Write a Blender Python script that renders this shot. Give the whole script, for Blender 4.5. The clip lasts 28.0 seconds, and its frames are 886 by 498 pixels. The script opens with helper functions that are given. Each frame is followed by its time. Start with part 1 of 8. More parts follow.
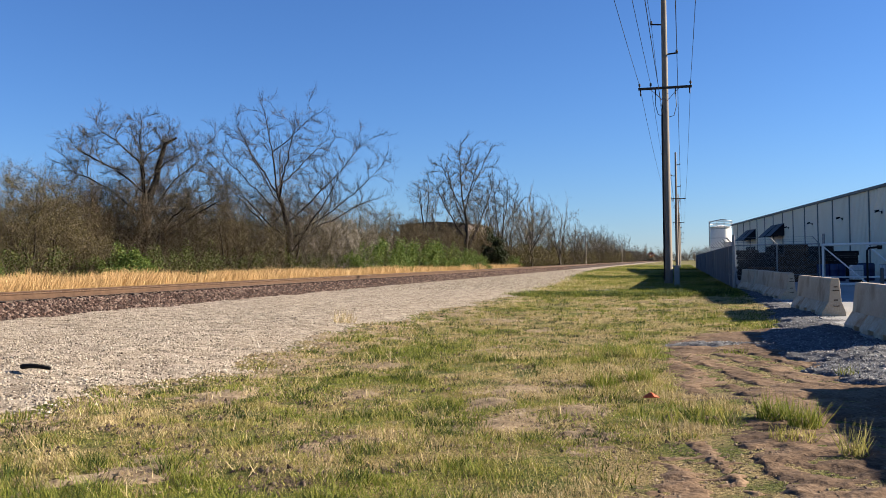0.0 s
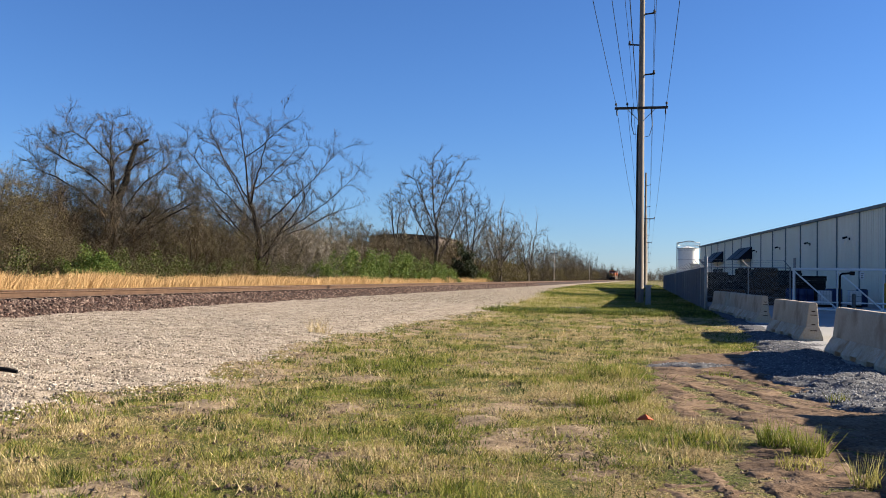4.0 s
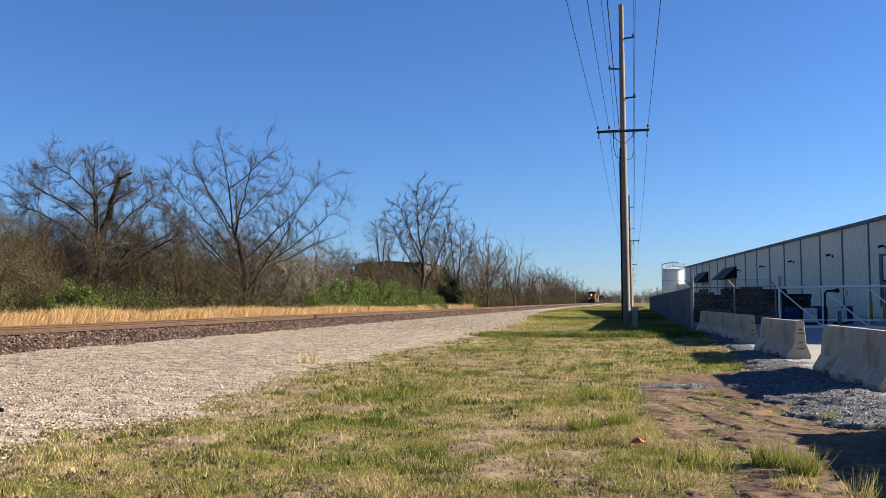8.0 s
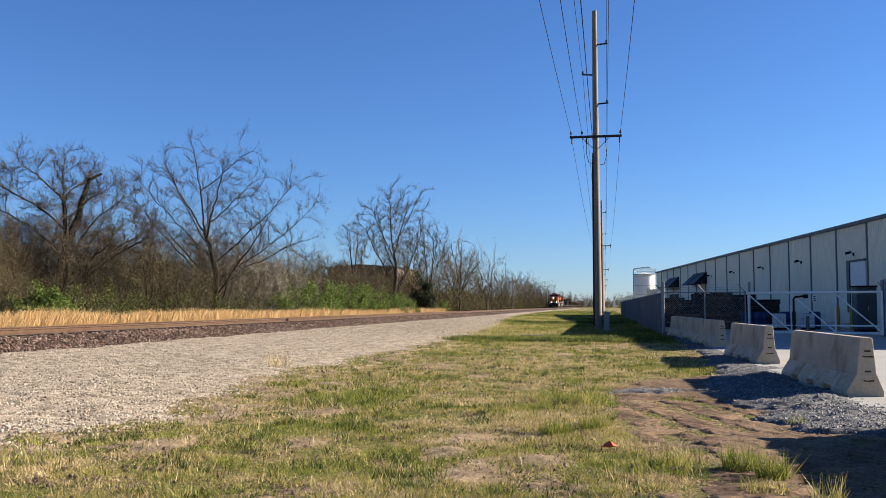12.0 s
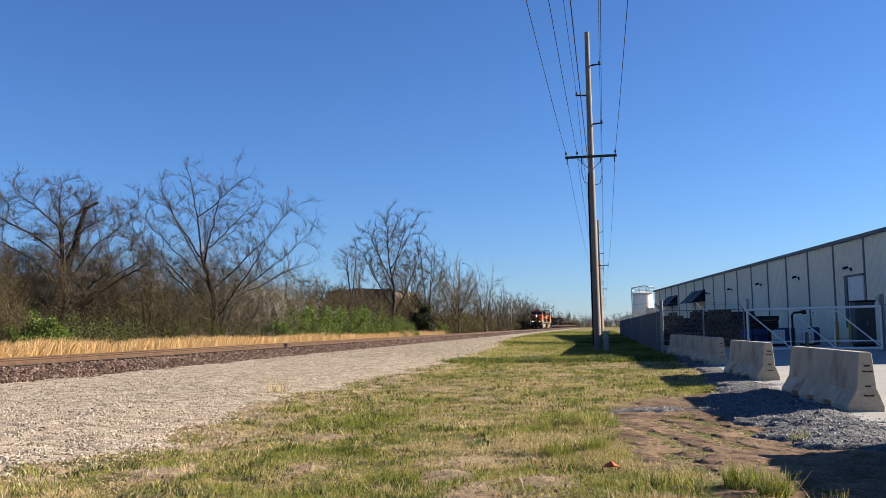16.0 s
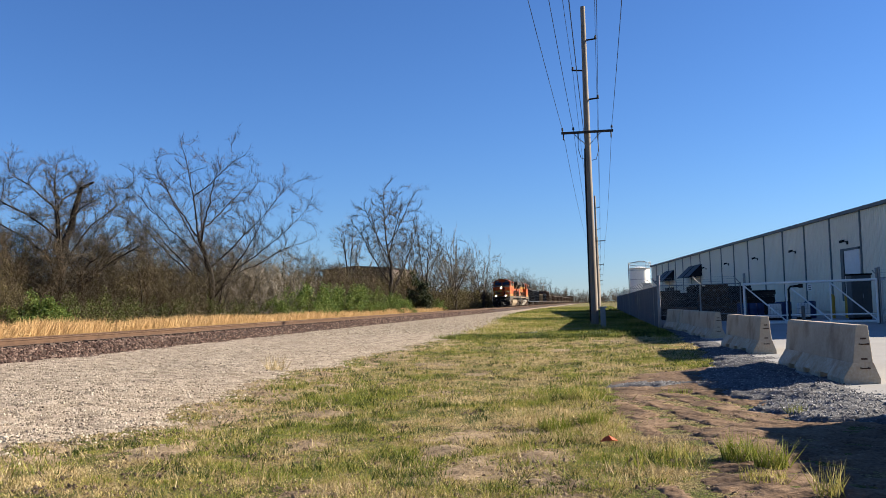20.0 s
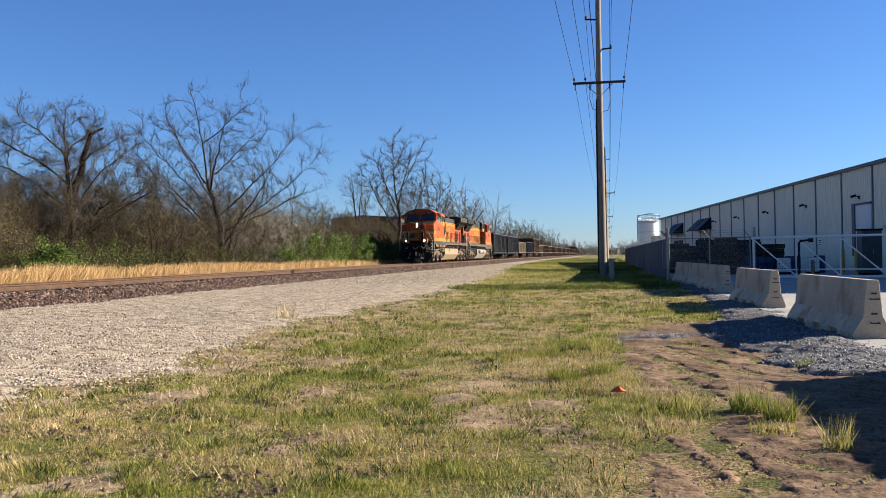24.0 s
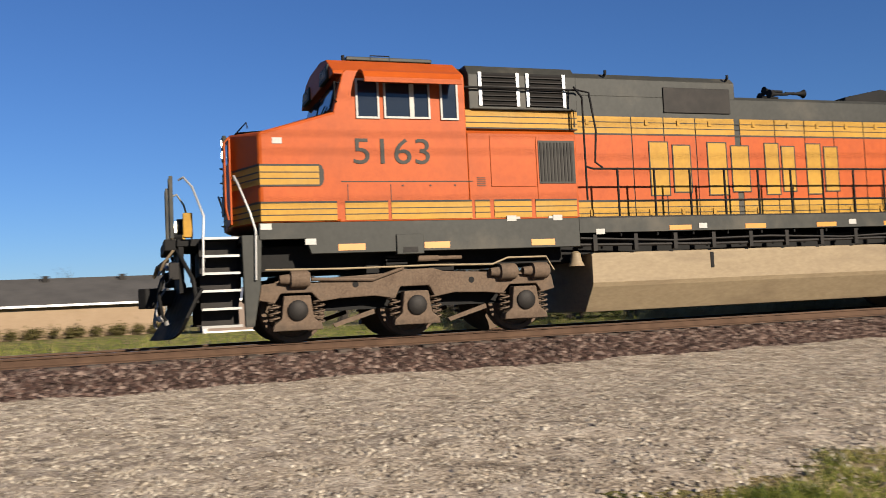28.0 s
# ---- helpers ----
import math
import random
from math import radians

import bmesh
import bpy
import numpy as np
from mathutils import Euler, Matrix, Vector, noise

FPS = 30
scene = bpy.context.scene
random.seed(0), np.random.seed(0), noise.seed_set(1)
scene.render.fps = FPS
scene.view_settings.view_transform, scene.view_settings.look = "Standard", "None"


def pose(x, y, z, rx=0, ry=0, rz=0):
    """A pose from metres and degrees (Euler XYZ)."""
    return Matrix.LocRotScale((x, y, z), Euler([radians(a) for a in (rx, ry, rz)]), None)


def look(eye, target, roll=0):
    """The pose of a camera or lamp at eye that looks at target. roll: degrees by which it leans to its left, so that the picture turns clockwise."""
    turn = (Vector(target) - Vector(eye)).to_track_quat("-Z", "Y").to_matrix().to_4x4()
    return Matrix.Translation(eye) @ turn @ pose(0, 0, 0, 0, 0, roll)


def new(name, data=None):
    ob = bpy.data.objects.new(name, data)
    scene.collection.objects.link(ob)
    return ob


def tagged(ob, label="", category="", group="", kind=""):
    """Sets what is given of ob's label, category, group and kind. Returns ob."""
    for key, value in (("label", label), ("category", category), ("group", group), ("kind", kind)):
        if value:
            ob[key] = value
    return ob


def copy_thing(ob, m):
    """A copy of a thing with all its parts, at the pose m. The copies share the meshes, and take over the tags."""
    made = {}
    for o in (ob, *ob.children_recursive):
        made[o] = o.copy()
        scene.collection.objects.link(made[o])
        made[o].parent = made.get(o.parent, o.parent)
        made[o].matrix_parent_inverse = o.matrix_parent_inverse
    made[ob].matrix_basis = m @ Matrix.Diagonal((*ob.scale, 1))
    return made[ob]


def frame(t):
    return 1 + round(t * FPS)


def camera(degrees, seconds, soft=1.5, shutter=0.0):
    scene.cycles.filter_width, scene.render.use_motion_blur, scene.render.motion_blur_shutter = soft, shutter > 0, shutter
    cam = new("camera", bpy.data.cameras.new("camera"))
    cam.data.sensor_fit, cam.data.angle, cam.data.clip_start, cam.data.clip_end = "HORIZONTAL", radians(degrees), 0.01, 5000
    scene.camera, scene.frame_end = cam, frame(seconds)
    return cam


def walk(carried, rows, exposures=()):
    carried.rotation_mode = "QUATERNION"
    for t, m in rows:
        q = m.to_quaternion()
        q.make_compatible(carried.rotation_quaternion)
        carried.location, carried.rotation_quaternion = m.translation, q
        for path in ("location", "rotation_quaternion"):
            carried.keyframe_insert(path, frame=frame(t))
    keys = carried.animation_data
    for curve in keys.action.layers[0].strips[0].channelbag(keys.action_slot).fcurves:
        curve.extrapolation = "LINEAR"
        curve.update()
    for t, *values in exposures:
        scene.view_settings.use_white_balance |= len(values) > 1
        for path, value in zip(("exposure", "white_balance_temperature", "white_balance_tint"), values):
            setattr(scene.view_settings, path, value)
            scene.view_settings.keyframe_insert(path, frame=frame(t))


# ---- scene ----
cam = camera(51.27, 28.0, soft=0.7, shutter=0.14)
PATH = [
    (0, pose(0.331, -0.196, 1.532, 90.89, 0.93, 14.42)),
    (0.5, pose(0.225, -0.149, 1.537, 91.14, 0.95, 13.95)),
    (1, pose(0.107, -0.109, 1.539, 91.24, 0.90, 13.61)),
    (1.5, pose(0.034, -0.068, 1.538, 90.98, 0.64, 13.68)),
    (2, pose(0.033, -0.017, 1.528, 90.69, 0.57, 14.35)),
    (2.5, pose(0.058, 0.023, 1.520, 90.55, 0.36, 14.90)),
    (3, pose(0.061, 0.036, 1.522, 90.73, 0.04, 14.61)),
    (3.5, pose(0.045, 0.033, 1.522, 91.18, -0.34, 13.71)),
    (4, pose(0.034, 0.031, 1.521, 91.69, -0.90, 12.39)),
    (4.5, pose(0.027, 0.031, 1.522, 92.18, -1.48, 11.26)),
    (6.5, pose(0.019, 0.032, 1.523, 92.88, -1.39, 11.50)),
    (7, pose(0.014, 0.033, 1.526, 92.92, -0.61, 11.65)),
    (7.5, pose(0.010, 0.032, 1.528, 93.09, 0.02, 11.64)),
    (8, pose(0.008, 0.029, 1.526, 93.33, 0.45, 11.55)),
    (8.5, pose(0.007, 0.026, 1.525, 93.55, 0.66, 11.41)),
    (9, pose(0.005, 0.030, 1.526, 93.59, 0.75, 11.23)),
    (9.5, pose(0.003, 0.035, 1.525, 93.46, 0.70, 10.92)),
    (10, pose(0.005, 0.035, 1.524, 93.27, 0.53, 10.49)),
    (10.5, pose(0.007, 0.036, 1.524, 93.12, 0.26, 10.00)),
    (11, pose(0.003, 0.037, 1.526, 93.06, -0.04, 9.65)),
    (11.5, pose(-0.004, 0.034, 1.526, 93.21, -0.09, 9.60)),
    (12, pose(-0.003, 0.033, 1.525, 93.56, 0.18, 9.84)),
    (12.5, pose(0.001, 0.035, 1.524, 93.94, 0.50, 10.14)),
    (13, pose(0.002, 0.035, 1.525, 94.37, 0.79, 10.42)),
    (13.5, pose(0.002, 0.029, 1.526, 94.78, 0.88, 10.46)),
    (15.5, pose(0.005, 0.022, 1.525, 95.12, 1.12, 9.96)),
    (16, pose(0.007, 0.026, 1.523, 94.95, 1.23, 9.77)),
    (16.5, pose(0.005, 0.034, 1.523, 94.71, 1.35, 9.60)),
    (17, pose(0.005, 0.040, 1.523, 94.43, 1.41, 9.44)),
    (17.5, pose(0.007, 0.042, 1.522, 94.29, 1.42, 9.35)),
    (18, pose(0.008, 0.040, 1.520, 94.13, 1.33, 9.35)),
    (18.5, pose(0.008, 0.035, 1.519, 93.96, 1.28, 9.44)),
    (19, pose(0.007, 0.030, 1.520, 93.79, 1.29, 9.57)),
    (19.5, pose(0.005, 0.032, 1.520, 93.66, 1.47, 9.65)),
    (20, pose(0.003, 0.037, 1.519, 93.52, 1.73, 9.61)),
    (20.5, pose(-0.002, 0.037, 1.517, 93.25, 1.95, 9.49)),
    (21, pose(-0.014, 0.030, 1.515, 92.75, 2.06, 9.39)),
    (21.5, pose(-0.023, 0.027, 1.518, 92.11, 1.93, 9.33)),
    (23.5, pose(-0.030, 0.036, 1.518, 90.34, 0.97, 9.58)),
    (24, pose(-0.037, 0.048, 1.515, 90.45, 1.05, 10.10)),
    (24.5, pose(-0.033, 0.063, 1.519, 90.77, 1.27, 10.71)),
    (25, pose(-0.022, 0.062, 1.523, 91.15, 1.60, 12.22)),
    (25.5, pose(-0.002, 0.041, 1.525, 91.39, 2.11, 14.89)),
    (26, pose(0.020, 0.010, 1.529, 91.59, 2.47, 19.10)),
    (26.5, pose(0.037, -0.044, 1.540, 91.66, 2.70, 26.02)),
    (27, pose(0.048, -0.115, 1.548, 91.90, 3.01, 34.33)),
    (27.3, pose(0.034, -0.171, 1.550, 92.19, 2.87, 41.75)),
    (27.5, pose(-0.019, -0.180, 1.557, 92.31, 2.89, 48.17)),
    (27.6, pose(-0.092, -0.144, 1.560, 92.37, 2.87, 51.97)),
    (27.7, pose(-0.147, -0.107, 1.544, 92.57, 2.91, 56.18)),
    (27.8, pose(-0.200, -0.075, 1.510, 92.83, 3.00, 60.73)),
    (27.9, pose(-0.273, -0.012, 1.479, 93.17, 2.88, 65.73)),
    (28, pose(-0.330, 0.085, 1.475, 93.37, 2.74, 71.29)),
]
walk(cam, PATH, exposures=[(0, 1.90, 6100, 9), (26, 1.90, 6100, 9), (27, 1.65, 6100, 9), (28, 1.2, 6100, 9)])

# ---- light ----
SUN_UP, SUN_ROUND = 21.5, 70.0          # degrees above the horizon; clockwise from +y
world = bpy.data.worlds.new("sky")
scene.world = world
world.use_nodes = True
wn = world.node_tree.nodes
sky = wn.new("ShaderNodeTexSky")
sky.sky_type = "NISHITA"
sky.sun_disc = False
sky.sun_elevation, sky.sun_rotation = radians(SUN_UP), radians(SUN_ROUND)
sky.air_density, sky.dust_density, sky.ozone_density = 1.0, 0.0, 6.0
wn["Background"].inputs["Strength"].default_value = 0.0325
deep = wn.new("ShaderNodeMix")
deep.data_type, deep.blend_type = "RGBA", "MULTIPLY"
deep.inputs["Factor"].default_value = 1.0
deep.inputs["B"].default_value = (0.88, 0.97, 1.20, 1)      # clear deep spring sky
world.node_tree.links.new(sky.outputs["Color"], deep.inputs["A"])
world.node_tree.links.new(deep.outputs["Result"], wn["Background"].inputs["Color"])
sun = new("sun", bpy.data.lights.new("sun", "SUN"))
sun.data.energy, sun.data.angle, sun.data.color = 5.0, radians(0.53), (1.0, 0.86, 0.68)
sun.matrix_world = look((math.sin(radians(SUN_ROUND)) * math.cos(radians(SUN_UP)) * 300,
                         math.cos(radians(SUN_ROUND)) * math.cos(radians(SUN_UP)) * 300,
                         math.sin(radians(SUN_UP)) * 300), (0, 0, 0))


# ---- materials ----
TONE_SCALE = 0.84          # every paint and stone tone is scaled by this, so shaded parts come out darker


def surface(name, tones, scale=2.0, fine=40.0, rough=0.8, metal=0.0, bump=0.3, depth=0.01, world_space=False,
            stain=None, stain_scale=0.6, stain_amount=0.4, spread=0.0, stretch=(1, 1, 1)):
    """A mottled surface: tones mixed by coarse and fine noise, with stains, fine relief and a tone of its own per piece."""
    tones = [tuple(c * TONE_SCALE for c in t) for t in tones]
    stain = stain and tuple(c * TONE_SCALE for c in stain)
    m = bpy.data.materials.new(name)
    m.use_nodes = True
    n, k = m.node_tree.nodes, m.node_tree.links
    b = n["Principled BSDF"]
    b.inputs["Roughness"].default_value, b.inputs["Metallic"].default_value = rough, metal
    b.inputs["Specular IOR Level"].default_value = 0.45 if rough < 0.52 else 0.18
    if world_space:
        src = n.new("ShaderNodeNewGeometry").outputs["Position"]
    else:
        src = n.new("ShaderNodeTexCoord").outputs["Object"]
    mp = n.new("ShaderNodeMapping")
    mp.inputs["Scale"].default_value = stretch
    k.new(src, mp.inputs["Vector"])
    src = mp.outputs["Vector"]

    def noise_of(s, detail=6.0):
        t = n.new("ShaderNodeTexNoise")
        t.inputs["Scale"].default_value, t.inputs["Detail"].default_value = s, detail
        t.inputs["Roughness"].default_value = 0.6
        k.new(src, t.inputs["Vector"])
        return t.outputs["Fac"]

    big, small = noise_of(scale), noise_of(fine, 3.0)
    mix = n.new("ShaderNodeMath")
    mix.operation = "MULTIPLY_ADD"
    k.new(small, mix.inputs[0])
    mix.inputs[1].default_value = 0.45
    half = n.new("ShaderNodeMath")
    half.operation = "MULTIPLY"
    k.new(big, half.inputs[0])
    half.inputs[1].default_value = 0.55
    k.new(half.outputs[0], mix.inputs[2])
    val = mix.outputs[0]
    if spread:
        oi = n.new("ShaderNodeObjectInfo")
        sh = n.new("ShaderNodeMath")
        sh.operation = "MULTIPLY_ADD"
        k.new(oi.outputs["Random"], sh.inputs[0])
        sh.inputs[1].default_value = spread
        ad = n.new("ShaderNodeMath")
        ad.operation = "SUBTRACT"
        k.new(val, ad.inputs[0])
        ad.inputs[1].default_value = spread / 2
        k.new(ad.outputs[0], sh.inputs[2])
        val = sh.outputs[0]
    ramp = n.new("ShaderNodeValToRGB")
    e = ramp.color_ramp.elements
    lo, hi = 0.36, 0.64
    e[0].position, e[1].position = lo, hi
    e[0].color, e[1].color = (*tones[0], 1), (*tones[-1], 1)
    for i, c in enumerate(tones[1:-1], 1):
        x = e.new(lo + (hi - lo) * i / (len(tones) - 1))
        x.color = (*c, 1)
    k.new(val, ramp.inputs["Fac"])
    col = ramp.outputs["Color"]
    if stain:
        st = noise_of(stain_scale, 8.0)
        sr = n.new("ShaderNodeValToRGB")
        sr.color_ramp.elements[0].position, sr.color_ramp.elements[1].position = 0.5, 0.68
        k.new(st, sr.inputs["Fac"])
        am = n.new("ShaderNodeMath")
        am.operation = "MULTIPLY"
        am.inputs[1].default_value = stain_amount
        k.new(sr.outputs["Color"], am.inputs[0])
        mx = n.new("ShaderNodeMix")
        mx.data_type = "RGBA"
        k.new(am.outputs[0], mx.inputs["Factor"])
        k.new(col, mx.inputs["A"])
        mx.inputs["B"].default_value = (*stain, 1)
        col = mx.outputs["Result"]
    k.new(col, b.inputs["Base Color"])
    if bump:
        bp = n.new("ShaderNodeBump")
        bp.inputs["Strength"].default_value, bp.inputs["Distance"].default_value = bump, depth
        k.new(val, bp.inputs["Height"])
        k.new(bp.outputs["Normal"], b.inputs["Normal"])
    return m


def island_tones(name, tones, rough=0.9, through_light=0.0):
    """Loose small pieces, each with a tone of its own."""
    tones = [tuple(c * 0.9 for c in t) for t in tones]
    m = bpy.data.materials.new(name)
    m.use_nodes = True
    n, k = m.node_tree.nodes, m.node_tree.links
    b = n["Principled BSDF"]
    b.inputs["Roughness"].default_value = rough
    b.inputs["Specular IOR Level"].default_value = 0.2
    g = n.new("ShaderNodeNewGeometry")
    ramp = n.new("ShaderNodeValToRGB")
    e = ramp.color_ramp.elements
    e[0].color, e[1].color = (*tones[0], 1), (*tones[-1], 1)
    for i, c in enumerate(tones[1:-1], 1):
        x = e.new(i / (len(tones) - 1))
        x.color = (*c, 1)
    k.new(g.outputs["Random Per Island"], ramp.inputs["Fac"])
    k.new(ramp.outputs["Color"], b.inputs["Base Color"])
    if through_light:
        t = n.new("ShaderNodeBsdfTranslucent")
        k.new(ramp.outputs["Color"], t.inputs["Color"])
        mx = n.new("ShaderNodeMixShader")
        mx.inputs["Fac"].default_value = through_light
        k.new(b.outputs["BSDF"], mx.inputs[1])
        k.new(t.outputs["BSDF"], mx.inputs[2])
        k.new(mx.outputs["Shader"], n["Material Output"].inputs["Surface"])
    return m


def glow(name, colour, strength):
    m = bpy.data.materials.new(name)
    m.use_nodes = True
    b = m.node_tree.nodes["Principled BSDF"]
    b.inputs["Base Color"].default_value = (*colour, 1)
    b.inputs["Emission Color"].default_value = (*colour, 1)
    b.inputs["Emission Strength"].default_value = strength
    return m


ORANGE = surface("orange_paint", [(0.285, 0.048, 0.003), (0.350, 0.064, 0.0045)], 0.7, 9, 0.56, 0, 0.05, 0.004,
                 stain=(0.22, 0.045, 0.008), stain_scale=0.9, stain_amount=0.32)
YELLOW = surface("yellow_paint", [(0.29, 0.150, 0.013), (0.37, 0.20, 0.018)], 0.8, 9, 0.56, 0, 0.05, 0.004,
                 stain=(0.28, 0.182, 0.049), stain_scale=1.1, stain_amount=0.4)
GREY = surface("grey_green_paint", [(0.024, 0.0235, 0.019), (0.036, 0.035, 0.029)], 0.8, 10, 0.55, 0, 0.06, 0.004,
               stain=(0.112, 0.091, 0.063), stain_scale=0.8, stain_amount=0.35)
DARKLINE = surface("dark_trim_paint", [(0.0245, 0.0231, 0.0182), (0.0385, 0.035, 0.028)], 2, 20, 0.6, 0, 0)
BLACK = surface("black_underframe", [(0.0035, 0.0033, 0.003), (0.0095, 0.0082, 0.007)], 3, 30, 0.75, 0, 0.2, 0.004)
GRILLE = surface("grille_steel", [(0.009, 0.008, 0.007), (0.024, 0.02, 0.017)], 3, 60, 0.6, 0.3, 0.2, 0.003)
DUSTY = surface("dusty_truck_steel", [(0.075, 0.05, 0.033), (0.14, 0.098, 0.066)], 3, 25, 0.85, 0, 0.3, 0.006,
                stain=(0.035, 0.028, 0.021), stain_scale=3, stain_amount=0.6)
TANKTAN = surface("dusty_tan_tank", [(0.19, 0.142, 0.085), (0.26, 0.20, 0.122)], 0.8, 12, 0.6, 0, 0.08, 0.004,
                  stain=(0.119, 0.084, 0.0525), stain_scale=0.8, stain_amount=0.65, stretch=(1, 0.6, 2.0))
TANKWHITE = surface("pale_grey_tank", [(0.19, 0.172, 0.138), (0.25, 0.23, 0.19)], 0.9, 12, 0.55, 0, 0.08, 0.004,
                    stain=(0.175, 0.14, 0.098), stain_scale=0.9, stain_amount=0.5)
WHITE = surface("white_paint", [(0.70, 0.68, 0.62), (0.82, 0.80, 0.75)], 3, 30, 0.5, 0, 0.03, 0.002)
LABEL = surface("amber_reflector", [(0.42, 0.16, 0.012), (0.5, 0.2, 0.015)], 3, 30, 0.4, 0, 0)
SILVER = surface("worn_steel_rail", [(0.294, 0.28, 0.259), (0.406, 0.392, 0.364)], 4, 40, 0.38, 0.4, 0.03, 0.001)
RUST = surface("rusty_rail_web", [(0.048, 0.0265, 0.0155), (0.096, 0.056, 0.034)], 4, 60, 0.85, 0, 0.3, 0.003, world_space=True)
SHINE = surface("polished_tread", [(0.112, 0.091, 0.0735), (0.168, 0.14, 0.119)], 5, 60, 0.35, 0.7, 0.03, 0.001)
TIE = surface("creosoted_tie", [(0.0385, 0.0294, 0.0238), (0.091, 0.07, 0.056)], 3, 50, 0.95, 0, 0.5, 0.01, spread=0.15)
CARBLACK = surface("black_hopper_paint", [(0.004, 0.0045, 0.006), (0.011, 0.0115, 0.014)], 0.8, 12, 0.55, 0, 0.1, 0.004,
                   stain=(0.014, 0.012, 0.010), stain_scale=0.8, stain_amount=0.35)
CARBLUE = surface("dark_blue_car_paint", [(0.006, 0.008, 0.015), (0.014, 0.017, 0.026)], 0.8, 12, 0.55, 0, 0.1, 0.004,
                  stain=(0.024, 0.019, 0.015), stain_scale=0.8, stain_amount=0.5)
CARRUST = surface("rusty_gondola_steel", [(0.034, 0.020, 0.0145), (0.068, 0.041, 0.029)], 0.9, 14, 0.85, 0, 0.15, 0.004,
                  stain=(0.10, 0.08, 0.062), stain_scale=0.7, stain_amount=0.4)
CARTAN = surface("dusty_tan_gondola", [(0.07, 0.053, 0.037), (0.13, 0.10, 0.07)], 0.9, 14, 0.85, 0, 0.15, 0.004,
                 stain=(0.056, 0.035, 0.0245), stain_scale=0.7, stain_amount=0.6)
GLASSDARK = bpy.data.materials.new("tinted_window_glass")
GLASSDARK.use_nodes = True
_b = GLASSDARK.node_tree.nodes["Principled BSDF"]
_b.inputs["Base Color"].default_value = (0.012, 0.016, 0.022, 1)
_b.inputs["Roughness"].default_value = 0.06
LAMPLIT = glow("lit_headlight", (1.0, 0.82, 0.58), 9.0)
LAMPDIM = glow("lit_ditch_light", (1.0, 0.80, 0.50), 7.0)

GROUND = bpy.data.materials.new("grass_and_soil")


def ground_nodes(m):
    """Straw, green and bare brown in ragged patches at several sizes."""
    m.use_nodes = True
    n, k = m.node_tree.nodes, m.node_tree.links
    b = n["Principled BSDF"]
    b.inputs["Roughness"].default_value, b.inputs["Specular IOR Level"].default_value = 0.95, 0.15
    src = n.new("ShaderNodeNewGeometry").outputs["Position"]

    def noise_of(s, detail, shift):
        mp = n.new("ShaderNodeMapping")
        mp.inputs["Location"].default_value = (shift, -shift, 0)
        k.new(src, mp.inputs["Vector"])
        t = n.new("ShaderNodeTexNoise")
        t.inputs["Scale"].default_value, t.inputs["Detail"].default_value, t.inputs["Roughness"].default_value = s, detail, 0.68
        k.new(mp.outputs["Vector"], t.inputs["Vector"])
        return t.outputs["Fac"]

    def ramp(fac, stops):
        r = n.new("ShaderNodeValToRGB")
        e = r.color_ramp.elements
        e[0].position, e[1].position = stops[0][0], stops[-1][0]
        e[0].color, e[1].color = (*stops[0][1], 1), (*stops[-1][1], 1)
        for p, c in stops[1:-1]:
            e.new(p).color = (*c, 1)
        k.new(fac, r.inputs["Fac"])
        return r.outputs["Color"]

    def mixed(fac, a, c):
        x = n.new("ShaderNodeMix")
        x.data_type = "RGBA"
        k.new(fac, x.inputs["Factor"])
        k.new(a, x.inputs["A"])
        k.new(c, x.inputs["B"])
        return x.outputs["Result"]

    fine = noise_of(38, 5, 3)
    straw = ramp(fine, [(0.34, (0.045, 0.031, 0.014)), (0.46, (0.150, 0.107, 0.046)), (0.60, (0.300, 0.228, 0.108))])
    green = ramp(fine, [(0.34, (0.0160, 0.0208, 0.0048)), (0.48, (0.0680, 0.0760, 0.0128)), (0.62, (0.1360, 0.1360, 0.0280))])
    brown = ramp(fine, [(0.34, (0.0280, 0.0184, 0.0104)), (0.50, (0.0960, 0.0656, 0.0384)), (0.64, (0.1760, 0.1280, 0.0800))])
    grassy = ramp(noise_of(1.3, 8, 11), [(0.42, (0, 0, 0)), (0.53, (1, 1, 1))])
    bare = ramp(noise_of(0.8, 8, 29), [(0.57, (0, 0, 0)), (0.63, (1, 1, 1))])
    k.new(mixed(bare, mixed(grassy, straw, green), brown), b.inputs["Base Color"])
    bp = n.new("ShaderNodeBump")
    bp.inputs["Strength"].default_value, bp.inputs["Distance"].default_value = 0.9, 0.05
    k.new(fine, bp.inputs["Height"])
    k.new(bp.outputs["Normal"], b.inputs["Normal"])


ground_nodes(GROUND)
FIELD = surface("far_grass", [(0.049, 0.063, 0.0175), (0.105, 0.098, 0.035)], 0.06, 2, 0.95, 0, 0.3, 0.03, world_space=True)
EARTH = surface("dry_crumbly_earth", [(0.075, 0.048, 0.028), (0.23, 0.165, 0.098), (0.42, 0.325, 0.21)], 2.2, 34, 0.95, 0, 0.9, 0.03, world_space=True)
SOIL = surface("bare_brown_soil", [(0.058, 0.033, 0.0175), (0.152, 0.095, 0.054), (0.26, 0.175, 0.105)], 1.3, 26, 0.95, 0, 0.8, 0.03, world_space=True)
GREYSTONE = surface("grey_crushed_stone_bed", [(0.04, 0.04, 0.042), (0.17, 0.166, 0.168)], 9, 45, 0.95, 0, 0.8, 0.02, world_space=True)
